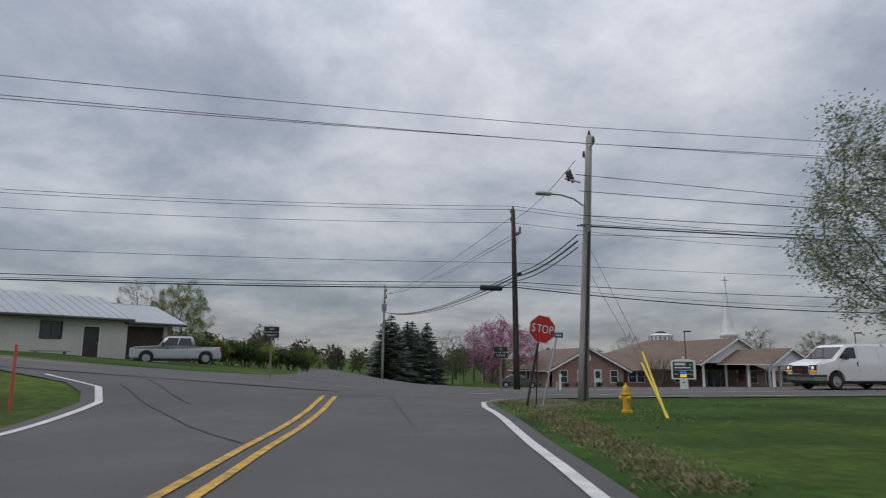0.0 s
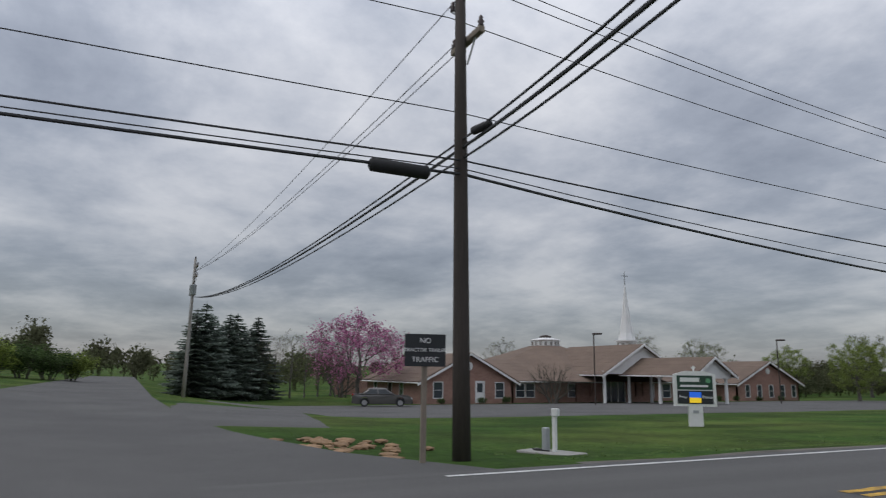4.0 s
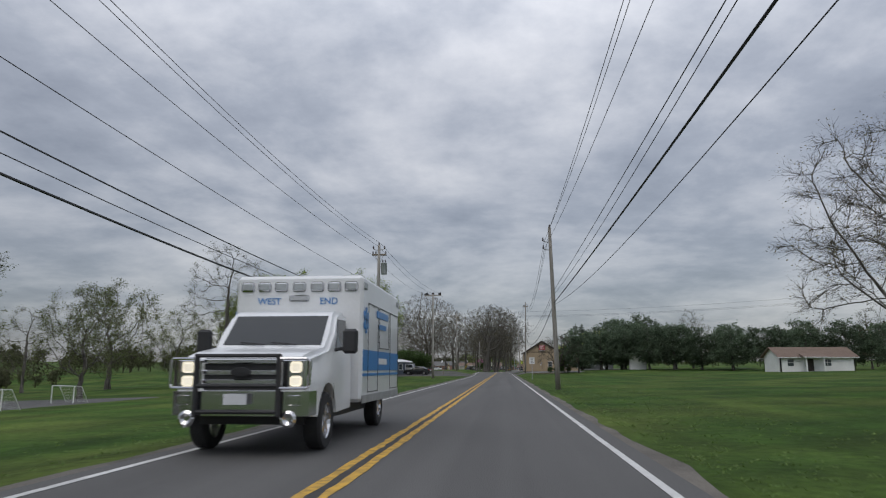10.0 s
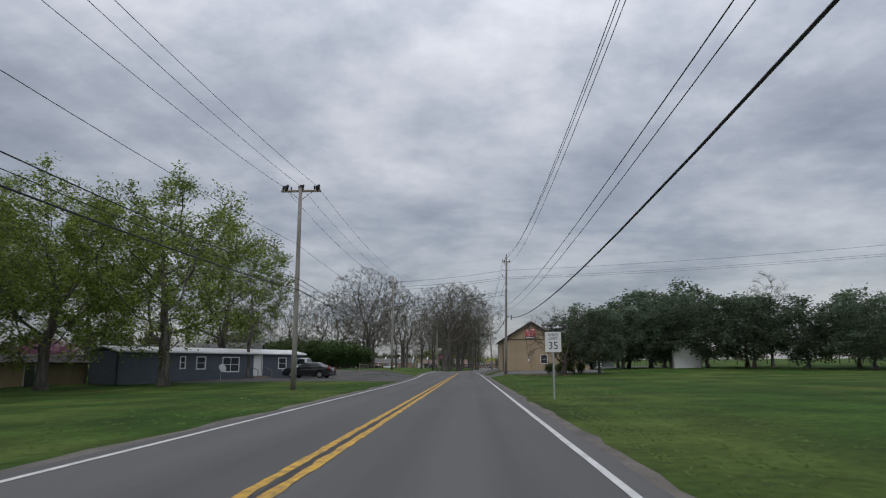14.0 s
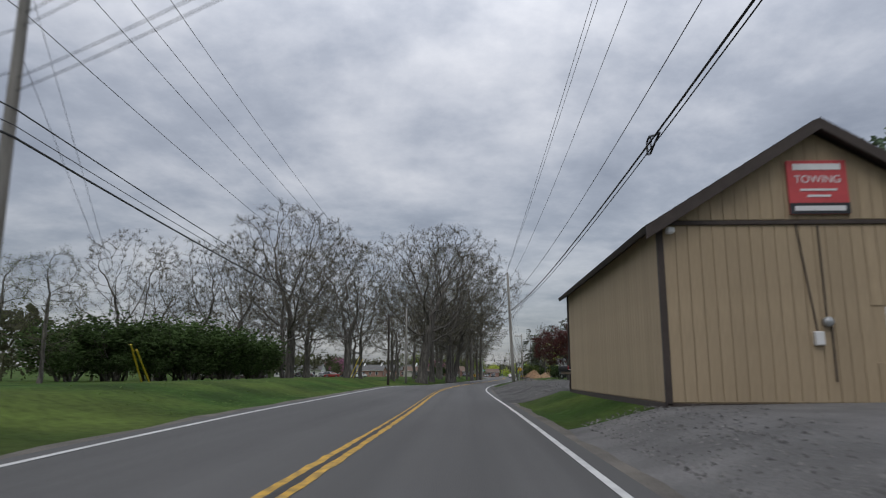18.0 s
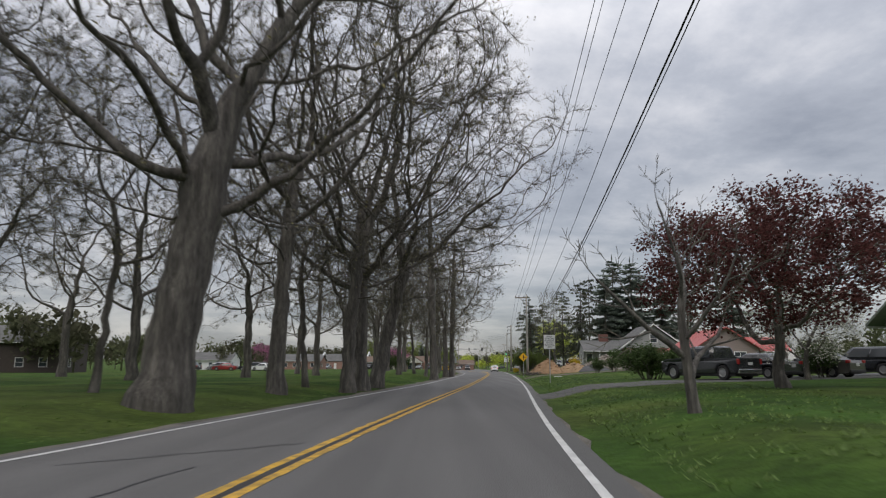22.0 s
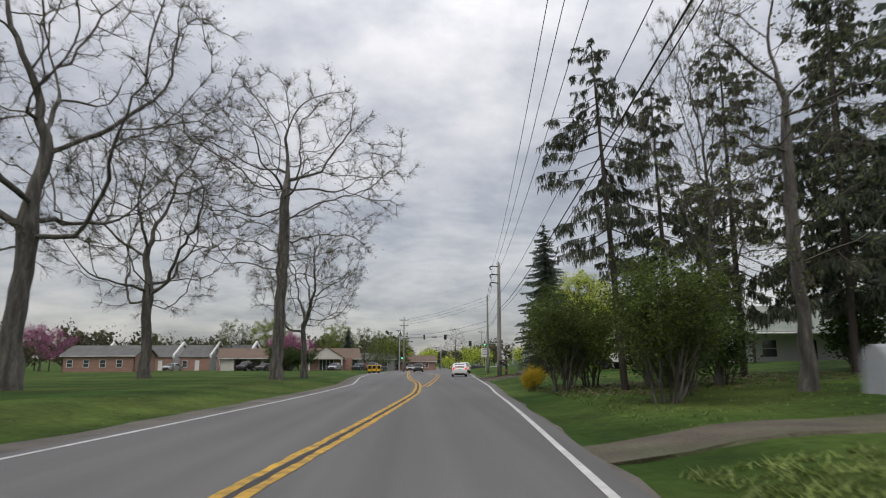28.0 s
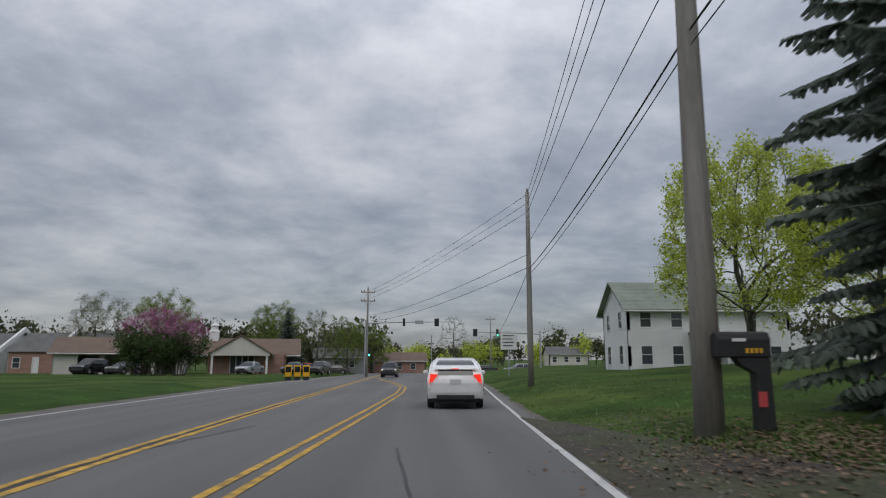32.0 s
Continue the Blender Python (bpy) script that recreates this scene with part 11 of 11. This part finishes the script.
# speed limit sign
spd = thing("speed_limit_sign", "white speed limit sign on a steel channel post", "road sign", 5.1, 129, land_z(5.1, 129))
g = land_z(5.1, 129)
bm = bm_new()
box(bm, -0.03, 0.03, -0.03, 0.02, -0.3, 2.5, 0.004)
part("post", bm, M_STEEL, spd)
face = part("plate", flat_panel(0.61, 0.76, 0.004, 0, 2.1 - g, -0.04), M_WSIGN, spd)
words("lettering", "SPEED", 0.14, M_SIGNK, face, on_face(0, 2.36 - g, -0.046))
words("lettering", "LIMIT", 0.14, M_SIGNK, face, on_face(0, 2.22 - g, -0.046))
words("lettering", "35", 0.40, M_SIGNK, face, on_face(0, 1.95 - g, -0.046))


def mailbox(x, y, rz, label, body, post_h=1.05, big=False, wood=M_WOODW):
    ob = thing("mailbox", label, "mailbox", x, y, land_z(x, y), rz, "mailboxes")
    bm = bm_new()
    box(bm, -0.05, 0.05, -0.05, 0.05, -0.3, post_h + (0.35 if not big else 0), 0.008)
    part("post", bm, wood, ob)
    bm = bm_new()
    box(bm, -0.5, 0.05, -0.05, 0.05, post_h - 0.1, post_h, 0.008)
    part("arm", bm, wood, ob)
    bm = bm_new()
    prism(bm, [(-0.09, 0), (0.09, 0), (0.09, 0.13)] + [(0.09 * math.cos(a), 0.13 + 0.09 * math.sin(a)) for a in (0.5, 1.0, 1.57, 2.14, 2.64)] + [(-0.09, 0.13)], -0.58, -0.06, "yz", Matrix.Translation((0, 0, post_h)))
    bx = part("box", bm, body, ob)
    bm = bm_new()
    box(bm, -0.2, -0.08, -0.104, -0.092, post_h + 0.06, post_h + 0.1)
    part("number_bar", bm, M_WSIGN, bx)
    bm = bm_new()
    box(bm, -0.22, -0.2, -0.11, -0.095, post_h + 0.08, post_h + 0.24)
    part("flag", bm, M_RED, bx)


mailbox(-9, 170, 180, "black mailbox on a wooden post by the gravel yard", M_SIGNK)
mailbox(6.2, 202.2, 0, "black mailbox on a wooden post beside the barn", M_SIGNK, 0.8)
mailbox(14.85, 342.5, 0, "grey mailbox on a wooden post on the verge", M_TRANS)

# the black moulded mailbox by the pole
bx_, by_ = 20.62, 402.9
mb = thing("moulded_mailbox", "black moulded mailbox on its own thick post", "mailbox", bx_, by_, land_z(bx_, by_) - 0.02, -6, "mailboxes")
mb.scale = (1.15, 1.15, 1.15)
bm = bm_new()
prism(bm, [(0.02, -0.1), (0.22, -0.1), (0.20, 0.95), (-0.20, 0.95), (-0.14, 0.86), (0.03, 0.76)], -0.11, 0.11, "xz")
part("post", bm, M_BLACK, mb)
bm = bm_new()
prism(bm, [(-0.13, 0.95), (0.13, 0.95), (0.13, 1.17), (0.09, 1.24), (0, 1.27), (-0.09, 1.24), (-0.13, 1.17)], -0.42, 0.22, "yz")
bmesh.ops.bevel(bm, geom=list(bm.edges), offset=0.012, segments=1, affect="EDGES")
bxm = part("box", bm, M_BLACK, mb)
for k in range(4):
    bm = bm_new()
    box(bm, -0.09 + 0.055 * k, -0.055 + 0.055 * k, -0.142, -0.132, 1.0, 1.06)
    part("number_bar", bm, M_HYD, bxm)
bm = bm_new()
box(bm, -0.24, -0.08, -0.142, -0.132, 1.14, 1.18)
part("label_plate", bm, M_WSIGN, bxm)
bm = bm_new()
box(bm, 0.03, 0.13, -0.122, -0.112, 0.36, 0.54)
part("sticker", bm, M_SIGNRED, mb, "faded red sticker")
bld = thing("boulder", "rounded grey boulder on the verge by the drive", "boulder", 21.6, 399.3, land_z(21.6, 399.3))


def lump(bm, r, sq, seed, sub=3, amp=0.18):
    bmesh.ops.create_icosphere(bm, subdivisions=sub, radius=1)
    for v in bm.verts:
        n = noise.noise(v.co * 1.6 + Vector((seed, 0, 0))) + 0.4 * noise.noise(v.co * 4 + Vector((0, seed, 0)))
        v.co = Vector((v.co.x * r * sq[0], v.co.y * r * sq[1], v.co.z * r * sq[2])) * (1 + amp * n)


bm = bm_new()
lump(bm, 0.55, (1.2, 0.9, 0.7), 3)
part("stone", bm, M_ROCK, bld)


# heaps of soil, rubble and stone dust
def heap(name, label, x, y, rx, ry, h, material, seed, stones=0, stone_mat=None, size=(0.05, 0.2)):
    ob = thing(name, label, "heap", x, y, land_z(x, y) - 0.05)
    rh = random.Random(seed)
    n = 34
    verts, faces = [], []

    def hz(u, v):
        d = math.hypot(u, v)
        base = max(0.0, 1 - d) ** 0.85
        k = noise.noise(Vector((u * 2.2 + seed, v * 2.2, 0))) * 0.32 + noise.noise(Vector((u * 7 + seed, v * 7, 2))) * 0.12 + noise.noise(Vector((u * 18, v * 18 + seed, 5))) * 0.05
        return h * base * (1 + k) + (0.03 * noise.noise(Vector((u * 9, v * 9, seed))) if d < 1 else -0.05)
    for i in range(n + 1):
        for j in range(n + 1):
            u, v = -1.05 + 2.1 * i / n, -1.05 + 2.1 * j / n
            verts.append((u * rx, v * ry, hz(u, v) - 0.5 * max(0.0, math.hypot(u, v) - 0.97)))
    for i in range(n):
        for j in range(n):
            a = i * (n + 1) + j
            if math.hypot(-1.05 + 2.1 * (i + 0.5) / n, -1.05 + 2.1 * (j + 0.5) / n) < 1.03:
                faces.append((a, a + n + 1, a + n + 2, a + 1))
    share("mound", raw_mesh(name + "_mound", verts, faces, material), ob)
    if stones:
        bm = bm_new()
        for _ in range(stones):
            a, d = rh.uniform(0, 6.283), rh.random() ** 0.6 * 0.98
            u, v = d * math.cos(a), d * math.sin(a)
            r_ = rh.uniform(*size)
            m = Matrix.Translation((u * rx, v * ry, hz(u, v) + r_ * 0.2)) @ Matrix.Rotation(rh.uniform(0, 6), 4, "Z") @ Matrix.Rotation(rh.uniform(-0.6, 0.6), 4, "X") @ Matrix.Diagonal((r_ * rh.uniform(1, 1.9), r_ * rh.uniform(0.7, 1.1), r_ * rh.uniform(0.5, 0.9), 1))
            bmesh.ops.create_icosphere(bm, subdivisions=1, radius=1, matrix=m)
        for vtx in bm.verts:
            vtx.co += Vector((rh.uniform(-1, 1), rh.uniform(-1, 1), rh.uniform(-1, 1))) * 0.02
        ob2 = tagged(part("stone_scatter", bm, stone_mat or material, ob), "loose stones and clods on the heap", "", "", "stuff")
    return ob


heap("soil_heap", "heap of bare brown soil beside the drive", 16.6, 328.4, 2.5, 2.8, 1.85, M_SOIL, 3, 70, M_SOIL)
heap("soil_heap", "lower heap of tan soil beside the drive", 19.9, 328.4, 2.5, 2.4, 1.3, mat("tan_soil", (0.30, 0.20, 0.115), 0.95, var=0.22, scale=1.2, fine=12, bump=0.9, bump_scale=9), 8, 40)
heap("rubble_heap", "heap of grey and reddish stone rubble", 24.6, 329.8, 3.9, 3.0, 1.85, M_RUBBLE, 13, 420, mat("rubble_stones", (0.27, 0.235, 0.20), 0.95, var=0.2, scale=2, island=0.4), (0.07, 0.20))
heap("dust_heap", "smooth dark grey heap of stone dust", 22.2, 327.2, 2.6, 1.7, 0.95, M_CINDER, 21)
heap("dirt_mound", "low dirt and gravel mound at the yard's end", 8.2, 244.9, 1.5, 1.3, 0.32, mat("yard_dirt", (0.13, 0.115, 0.09), 0.95, var=0.25, scale=1.5, fine=9, bump=0.9, bump_scale=9), 30, 90, M_GRAV, (0.04, 0.12))
heap("mulch_heap", "low brown heap of mulch beside the spruce", 26.2, 400.6, 1.7, 1.1, 0.6, mat("mulch", (0.09, 0.06, 0.04), 0.95, var=0.25, scale=2, bump=0.9, bump_scale=12), 44, 30, M_DRY, (0.04, 0.1))
brush = thing("brush_pile", "pile of cut branches and roots beside the soil", "brush", 13.9, 324.6, land_z(13.9, 324.6), 0, "", "stuff")
rb = random.Random(4)
bm = bm_new()
for _ in range(70):
    a, ln = rb.uniform(0, 6.28), rb.uniform(0.5, 1.6)
    p0 = Vector((rb.gauss(0, 0.6), rb.gauss(0, 0.8), rb.uniform(0.02, 0.3)))
    d = Vector((math.cos(a), math.sin(a), rb.uniform(-0.1, 0.35)))
    tube(bm, [p0, p0 + d * ln * 0.5 + Vector((0, 0, 0.05)), p0 + d * ln], [0.03, 0.022, 0.008], 5)
part("branches", bm, M_BARK, brush)
plank = thing("white_board", "short white board lying in the grass", "board", 13.6, 303.6, land_z(13.6, 303.6) + 0.03, 10)
bm = bm_new()
box(bm, -0.35, 0.35, -0.06, 0.06, 0, 0.05, 0.008)
part("board", bm, M_WPAINT, plank)

# signs past the bend
brk = thing("brake_retarder_sign", "white sign with black words on a steel post", "road sign", 10.5, 289, land_z(10.5, 289))
g = land_z(10.5, 289)
bm = bm_new()
box(bm, -0.03, 0.03, -0.03, 0.02, -0.3, 3.25 - g, 0.004)
part("post", bm, M_STEEL, brk)
face = part("plate", flat_panel(0.76, 0.92, 0.004, 0.0, 2.84 - g, -0.04), M_WSIGN, brk)
for k, tx in enumerate(("BRAKE", "RETARDERS", "PROHIBITED", "WITHIN", "MUNICIPAL", "LIMITS")):
    words("lettering", tx, 0.125, M_SIGNK, face, on_face(0, 3.19 - g - 0.14 * k, -0.046))
dia = thing("side_road_sign", "yellow diamond warning sign with a side-road symbol", "road sign", 13.4, 326.2, land_z(13.4, 326.2))
g = land_z(13.4, 326.2)
bm = bm_new()
box(bm, -0.03, 0.03, -0.03, 0.02, -0.3, 2.4 - g, 0.004)
part("post", bm, M_STEEL, dia)
bm = bm_new()
box(bm, -0.38, 0.38, -0.045, -0.037, -0.38, 0.38, 0.0, Matrix.Translation((0, 0, 2.36 - g)) @ Matrix.Rotation(math.pi / 4, 4, "Y"))
face = part("plate", bm, M_YSIGN, dia)
bm = bm_new()
c0 = 2.36 - g
box(bm, -0.045, 0.045, -0.052, -0.046, c0 - 0.30, c0 + 0.30)
box(bm, 0.045, 0.25, -0.052, -0.046, c0 - 0.05, c0 + 0.04)
part("symbol", bm, M_SIGNK, face)
bk = thing("sign_back", "unpainted back of a roadside sign on two posts", "road sign", 5.55, 344.7, land_z(5.55, 344.7), 80)
for px in (-0.7, 0.7):
    bm = bm_new()
    box(bm, px - 0.05, px + 0.05, -0.05, 0.05, -0.3, 2.55, 0.006)
    part("post", bm, M_WOODW, bk)
part("panel", flat_panel(1.8, 0.75, 0.01, 0, 2.15, -0.06), M_STEEL, bk)
lp = thing("lamp_post", "black garden lamp post beside the drive", "lamp post", 19.9, 345, land_z(19.9, 345))
part("pole", post_bm(1.9, 0.04), M_SIGNK, lp)
bm = bm_new()
lathe(bm, [(0.05, 1.88), (0.11, 1.95), (0.14, 2.2), (0.16, 2.22), (0.05, 2.34), (0.01, 2.4)], 8)
part("lantern", bm, M_SIGNK, lp)
for k, (x, y) in enumerate(((4.5, 455), (5.25, 455.3), (6.0, 455.6))):
    nb = thing("newspaper_box", "yellow newspaper vending box on the verge", "newspaper box", x, y, land_z(x, y), 8, "newspaper boxes")
    bm = bm_new()
    box(bm, -0.30, 0.30, -0.25, 0.25, 0.35, 1.35, 0.03)
    part("cabinet", bm, M_YSIGN, nb)
    bm = bm_new()
    box(bm, -0.24, 0.24, -0.265, -0.25, 0.75, 1.25, 0.0)
    part("window", bm, M_CARGLASS, nb)
    bm = bm_new()
    box(bm, -0.26, 0.26, -0.2, 0.2, -0.1, 0.36, 0.01)
    part("stand", bm, M_SIGNK, nb)
rsg = thing("roadside_sign", "white and dark sign panel on a post before the signals", "road sign", 23.7, 450, land_z(23.7, 450))
part("post", post_bm(3.1, 0.05), M_STEEL, rsg)
face = part("plate", flat_panel(1.35, 1.35, 0.008, 0.0, 2.9, -0.06), M_WSIGN, rsg)
for k in range(4):
    bm = bm_new()
    box(bm, -0.5, 0.45 - 0.1 * (k % 2), -0.078, -0.07, 3.35 - 0.28 * k, 3.43 - 0.28 * k)
    part("lettering_bar", bm, M_SIGNK, face)


# traffic signals
def signal_head(parent, x, y, z, lit, wide=False):
    bm = bm_new()
    box(bm, x - (0.32 if wide else 0.18), x + (0.32 if wide else 0.18), y - 0.12, y + 0.06, z - 0.55, z + 0.55, 0.03)
    hd = part("signal_head", bm, M_SIGNK, parent)
    for k, nm in enumerate(("red_lens", "amber_lens", "green_lens")):
        zz = z + 0.34 - 0.34 * k
        m_ = M_GREEN_LT if lit == k == 2 else M_RED_LT if lit == k == 0 else M_TRIM
        bm = bm_new()
        lathe(bm, [(0.13, 0), (0.13, 0.02), (0.09, 0.04)], 14, 0, 0, Matrix.Translation((x, y - 0.12, zz)) @ Matrix.Rotation(math.pi / 2, 4, "X"))
        part(nm, bm, m_, hd)
        bm = bm_new()
        tube(bm, [(x + 0.15 * math.cos(a), y - 0.22, zz + 0.15 * math.sin(a)) for a in (0.0, 0.5, 1.0, 1.57, 2.14, 2.64, 3.14)], 0.02, 4)
        part("visor", bm, M_SIGNK, hd)


def mast(x, y, x1, z, heads, sign_x, label):
    ob = thing("traffic_signal", label, "traffic signal", 0, 0, 0)
    bm = bm_new()
    tube(bm, [(x, y, -0.2), (x, y, z + 0.3)], [0.16, 0.11], 12)
    part("mast", bm, M_STEEL, ob)
    bm = bm_new()
    tube(bm, [(x, y, z - 0.15), ((x + x1) / 2, y, z + 0.05), (x1, y, z + 0.1)], [0.11, 0.08, 0.05], 10)
    part("arm", bm, M_STEEL, ob)
    for hx, lit, wide in heads:
        signal_head(ob, hx, y - 0.15, z, lit, wide)
    if sign_x is not None:
        bm = bm_new()
        box(bm, sign_x - 0.6, sign_x + 0.6, y - 0.2, y - 0.18, z - 0.25, z + 0.25)
        part("street_sign", bm, M_STEEL, ob)
    return ob


left_mast = mast(8.7, 490, 21.4, 7.5, ((14.2, 9, False), (18.9, 9, True)), 16.4, "steel traffic signal mast with two dark heads over the road")
signal_head(left_mast, 9.3, 489.8, 3.2, 2)
mast(34.4, 493, 24.4, 6.2, ((24.7, 9, True), (28.0, 2, False)), None, "steel traffic signal mast with a green light showing")
ped_ = thing("signal_pedestal", "short steel signal post at the far corner", "traffic signal", 18.6, 508, 0.0)
part("mast", post_bm(6.5, 0.09), M_STEEL, ped_)

# street lamp arm above the junction
la = thing("street_lamp", "grey street lamp arm reaching from the wooden pole", "street lamp", 5.27, 11.5, 6.2)
bm = bm_new()
tube(bm, [(0, 0, 0), (0, -0.35, 0.22), (0, -0.8, 0.32), (0, -1.15, 0.32)], 0.03, 8)
part("arm", bm, M_STEEL, la)
bm = bm_new()
box(bm, -0.1, 0.1, -1.65, -1.1, 0.27, 0.38, 0.04)
part("head", bm, M_TRANS, la)
gear = thing("line_gear", "cluster of cable clamps and arresters on the junction pole", "line gear", 5.2, 11.35, 7.0)
for k in range(5):
    bm = bm_new()
    lathe(bm, [(0.03, 0), (0.06, 0.05), (0.035, 0.1), (0.06, 0.15), (0.03, 0.22)], 8, 0, 0, Matrix.Translation((0.05 * k - 0.1, -0.12 - 0.07 * k, 0.1 * (k % 3))))
    part("arrester", bm, M_INSUL, gear)
bm = bm_new()
tube(bm, [(0, 0.1, 0.0), (0, -0.45, 0.1)], 0.03, 6)
part("bracket", bm, M_STEEL, gear)


# grass tufts along the verges, leaf litter under the bushes
def tufts(name, count, seed, pick, size, material, label):
    rt = random.Random(seed)
    vs, fs = [], []
    for _ in range(count):
        x, y = pick(rt)
        z = ground_z(x, y)
        for _k in range(5):
            a, h = rt.uniform(0, 6.28), size * rt.uniform(0.5, 1.2)
            ox, oy = rt.gauss(0, 0.05), rt.gauss(0, 0.05)
            w = 0.012 + 0.05 * h
            n = len(vs)
            vs += [(x + ox - w * math.sin(a), y + oy + w * math.cos(a), z - 0.01), (x + ox + w * math.sin(a), y + oy - w * math.cos(a), z - 0.01),
                   (x + ox + h * 1.1 * math.cos(a) + rt.gauss(0, 0.02), y + oy + h * 1.1 * math.sin(a), z + h * 0.62)]
            fs.append((n, n + 1, n + 2))
    tagged(new(name, raw_mesh(name, vs, fs, material)), label, "grass", "", "stuff")


def verge(side, y0, y1, u0, u1):
    def pick(rt):
        y = rt.uniform(y0, y1)
        return mid(y) + side * (u0 + (u1 - u0) * rt.random() ** 1.8), y
    return pick


tufts("verge_grass", 3600, 1, verge(1, 14, 175, 4.5, 9), 0.06, M_BLADE, "uneven grass tufts along the field verge")
tufts("verge_grass", 1800, 2, verge(-1, 14, 155, 4.2, 8), 0.06, M_BLADE, "uneven grass tufts along the church verge")
tufts("verge_grass", 4500, 3, verge(1, 250, 345, 4.6, 13), 0.10, M_BLADE, "rough grass tufts along the yards")
tufts("verge_grass", 3000, 4, verge(1, 350, 440, 5.4, 14), 0.10, M_BLADE, "rough grass tufts below the bushes")
tufts("verge_grass", 1600, 5, verge(-1, 190, 400, 4.8, 9), 0.06, M_BLADE, "grass tufts under the oaks")
tufts("verge_weeds", 1500, 9, lambda rt: (mid(343) + rt.uniform(4.9, 8.5), rt.uniform(336, 347)), 0.13, mat("pale_weeds", (0.22, 0.28, 0.08), 0.8, var=0.25, scale=1, island=0.4, leafy=0.4), "bright yellow-green weeds on the verge")
tufts("weeds", 500, 6, lambda rt: (rt.uniform(7, 12.5), rt.uniform(172, 178)), 0.2, mat("dry_weeds", (0.17, 0.16, 0.09), 0.9, var=0.25, scale=1, island=0.4), "dry weeds beside the barn")
rl = random.Random(12)
vs, fs = [], []
for _ in range(2600):
    x, y = rl.uniform(17.2, 28), rl.uniform(360, 370)
    z = ground_z(x, y) + rl.uniform(0.01, 0.05)
    a, s_ = rl.uniform(0, 6.28), rl.uniform(0.03, 0.06)
    n = len(vs)
    vs += [(x + s_ * math.cos(a + k * 1.57), y + s_ * math.sin(a + k * 1.57), z + rl.uniform(-0.01, 0.03)) for k in range(4)]
    fs.append((n, n + 1, n + 2, n + 3))
tagged(new("leaf_litter", raw_mesh("leaf_litter", vs, fs, M_DRY)), "brown fallen leaves under the bushes", "leaf litter", "", "stuff")
# rough corner round the stop sign, fallen leaves by the mailbox, gravelly road edges
M_STRAW = mat("dry_grass", (0.19, 0.165, 0.085), 0.9, var=0.3, scale=1.5, island=0.4, leafy=0.3)
tufts("corner_weeds", 900, 21, lambda rt: (rt.gauss(6.6, 1.3), rt.gauss(9.7, 0.75)), 0.10, M_STRAW, "dry straw-coloured grass tufts on the junction corner")
tufts("corner_grass", 900, 22, lambda rt: (rt.gauss(8.0, 1.8), rt.gauss(9.6, 0.9)), 0.09, M_BLADE, "rough grass tufts on the junction corner")


def along_verge(rt):
    f = rt.random()
    return 9.0 + 10.5 * f + rt.gauss(0, 0.1), 8.4 - 2.5 * f + rt.gauss(0, 0.28)


tufts("corner_weeds", 1300, 25, along_verge, 0.07, M_STRAW, "dry grass along the junction verge")
tufts("mailbox_grass", 500, 23, lambda rt: (rt.gauss(20.5, 0.5), rt.gauss(402.6, 0.7)), 0.13, M_BLADE, "rough grass tufts round the mailbox post")
tufts("mud_grass", 700, 24, lambda rt: (rt.uniform(18.2, 21.5), rt.uniform(396, 409)), 0.05, M_STRAW, "thin dry grass on the muddy verge")
vs, fs = [], []
for _ in range(2600):
    x, y = rl.gauss(20.6, 1.1), rl.gauss(401.2, 1.5)
    z = ground_z(x, y) + rl.uniform(0.03, 0.08)
    a, s_ = rl.uniform(0, 6.28), rl.uniform(0.02, 0.045)
    n = len(vs)
    vs += [(x + s_ * math.cos(a + k * 1.57), y + s_ * math.sin(a + k * 1.57), z + rl.uniform(-0.01, 0.03)) for k in range(4)]
    fs.append((n, n + 1, n + 2, n + 3))
tagged(new("leaf_litter", raw_mesh("leaf_litter", vs, fs, M_DRY)), "brown fallen leaves round the mailbox", "leaf litter", "", "stuff")


def gravel(name, count, seed, pick, size, material, label):
    """Loose stones: small lopsided pyramids lying on the ground."""
    rg = random.Random(seed)
    vs, fs = [], []
    for _ in range(count):
        x, y = pick(rg)
        z = ground_z(x, y) + 0.045
        s_, a = size * rg.uniform(0.5, 1.6), rg.uniform(0, 6.28)
        n = len(vs)
        vs += [(x + s_ * math.cos(a + k * 1.57) * rg.uniform(0.7, 1.2), y + s_ * math.sin(a + k * 1.57) * rg.uniform(0.7, 1.2), z) for k in range(4)] + [(x + rg.gauss(0, 0.3) * s_, y, z + s_ * rg.uniform(0.4, 0.8))]
        fs += [(n, n + 1, n + 4), (n + 1, n + 2, n + 4), (n + 2, n + 3, n + 4), (n + 3, n, n + 4)]
    tagged(new(name, raw_mesh(name, vs, fs, material)), label, "gravel", "", "stuff")


M_STONES = mat("loose_stones", (0.13, 0.125, 0.12), 0.95, var=0.3, scale=2, island=0.6)
gravel("loose_gravel", 5000, 41, lambda q: (3.9 + 13 * q.random() ** 1.5, q.uniform(205, 240)), 0.035, M_STONES, "loose grey stones on the lorry yard")
gravel("loose_gravel", 1200, 42, lambda q: (q.uniform(18.3, 20.4), q.uniform(394, 408)), 0.022, M_STONES, "loose stones on the muddy verge")
gravel("loose_gravel", 1400, 43, lambda q: (4.4 + abs(q.gauss(0, 1.2)), q.uniform(179, 190)), 0.03, M_STONES, "loose grey stones before the barn")
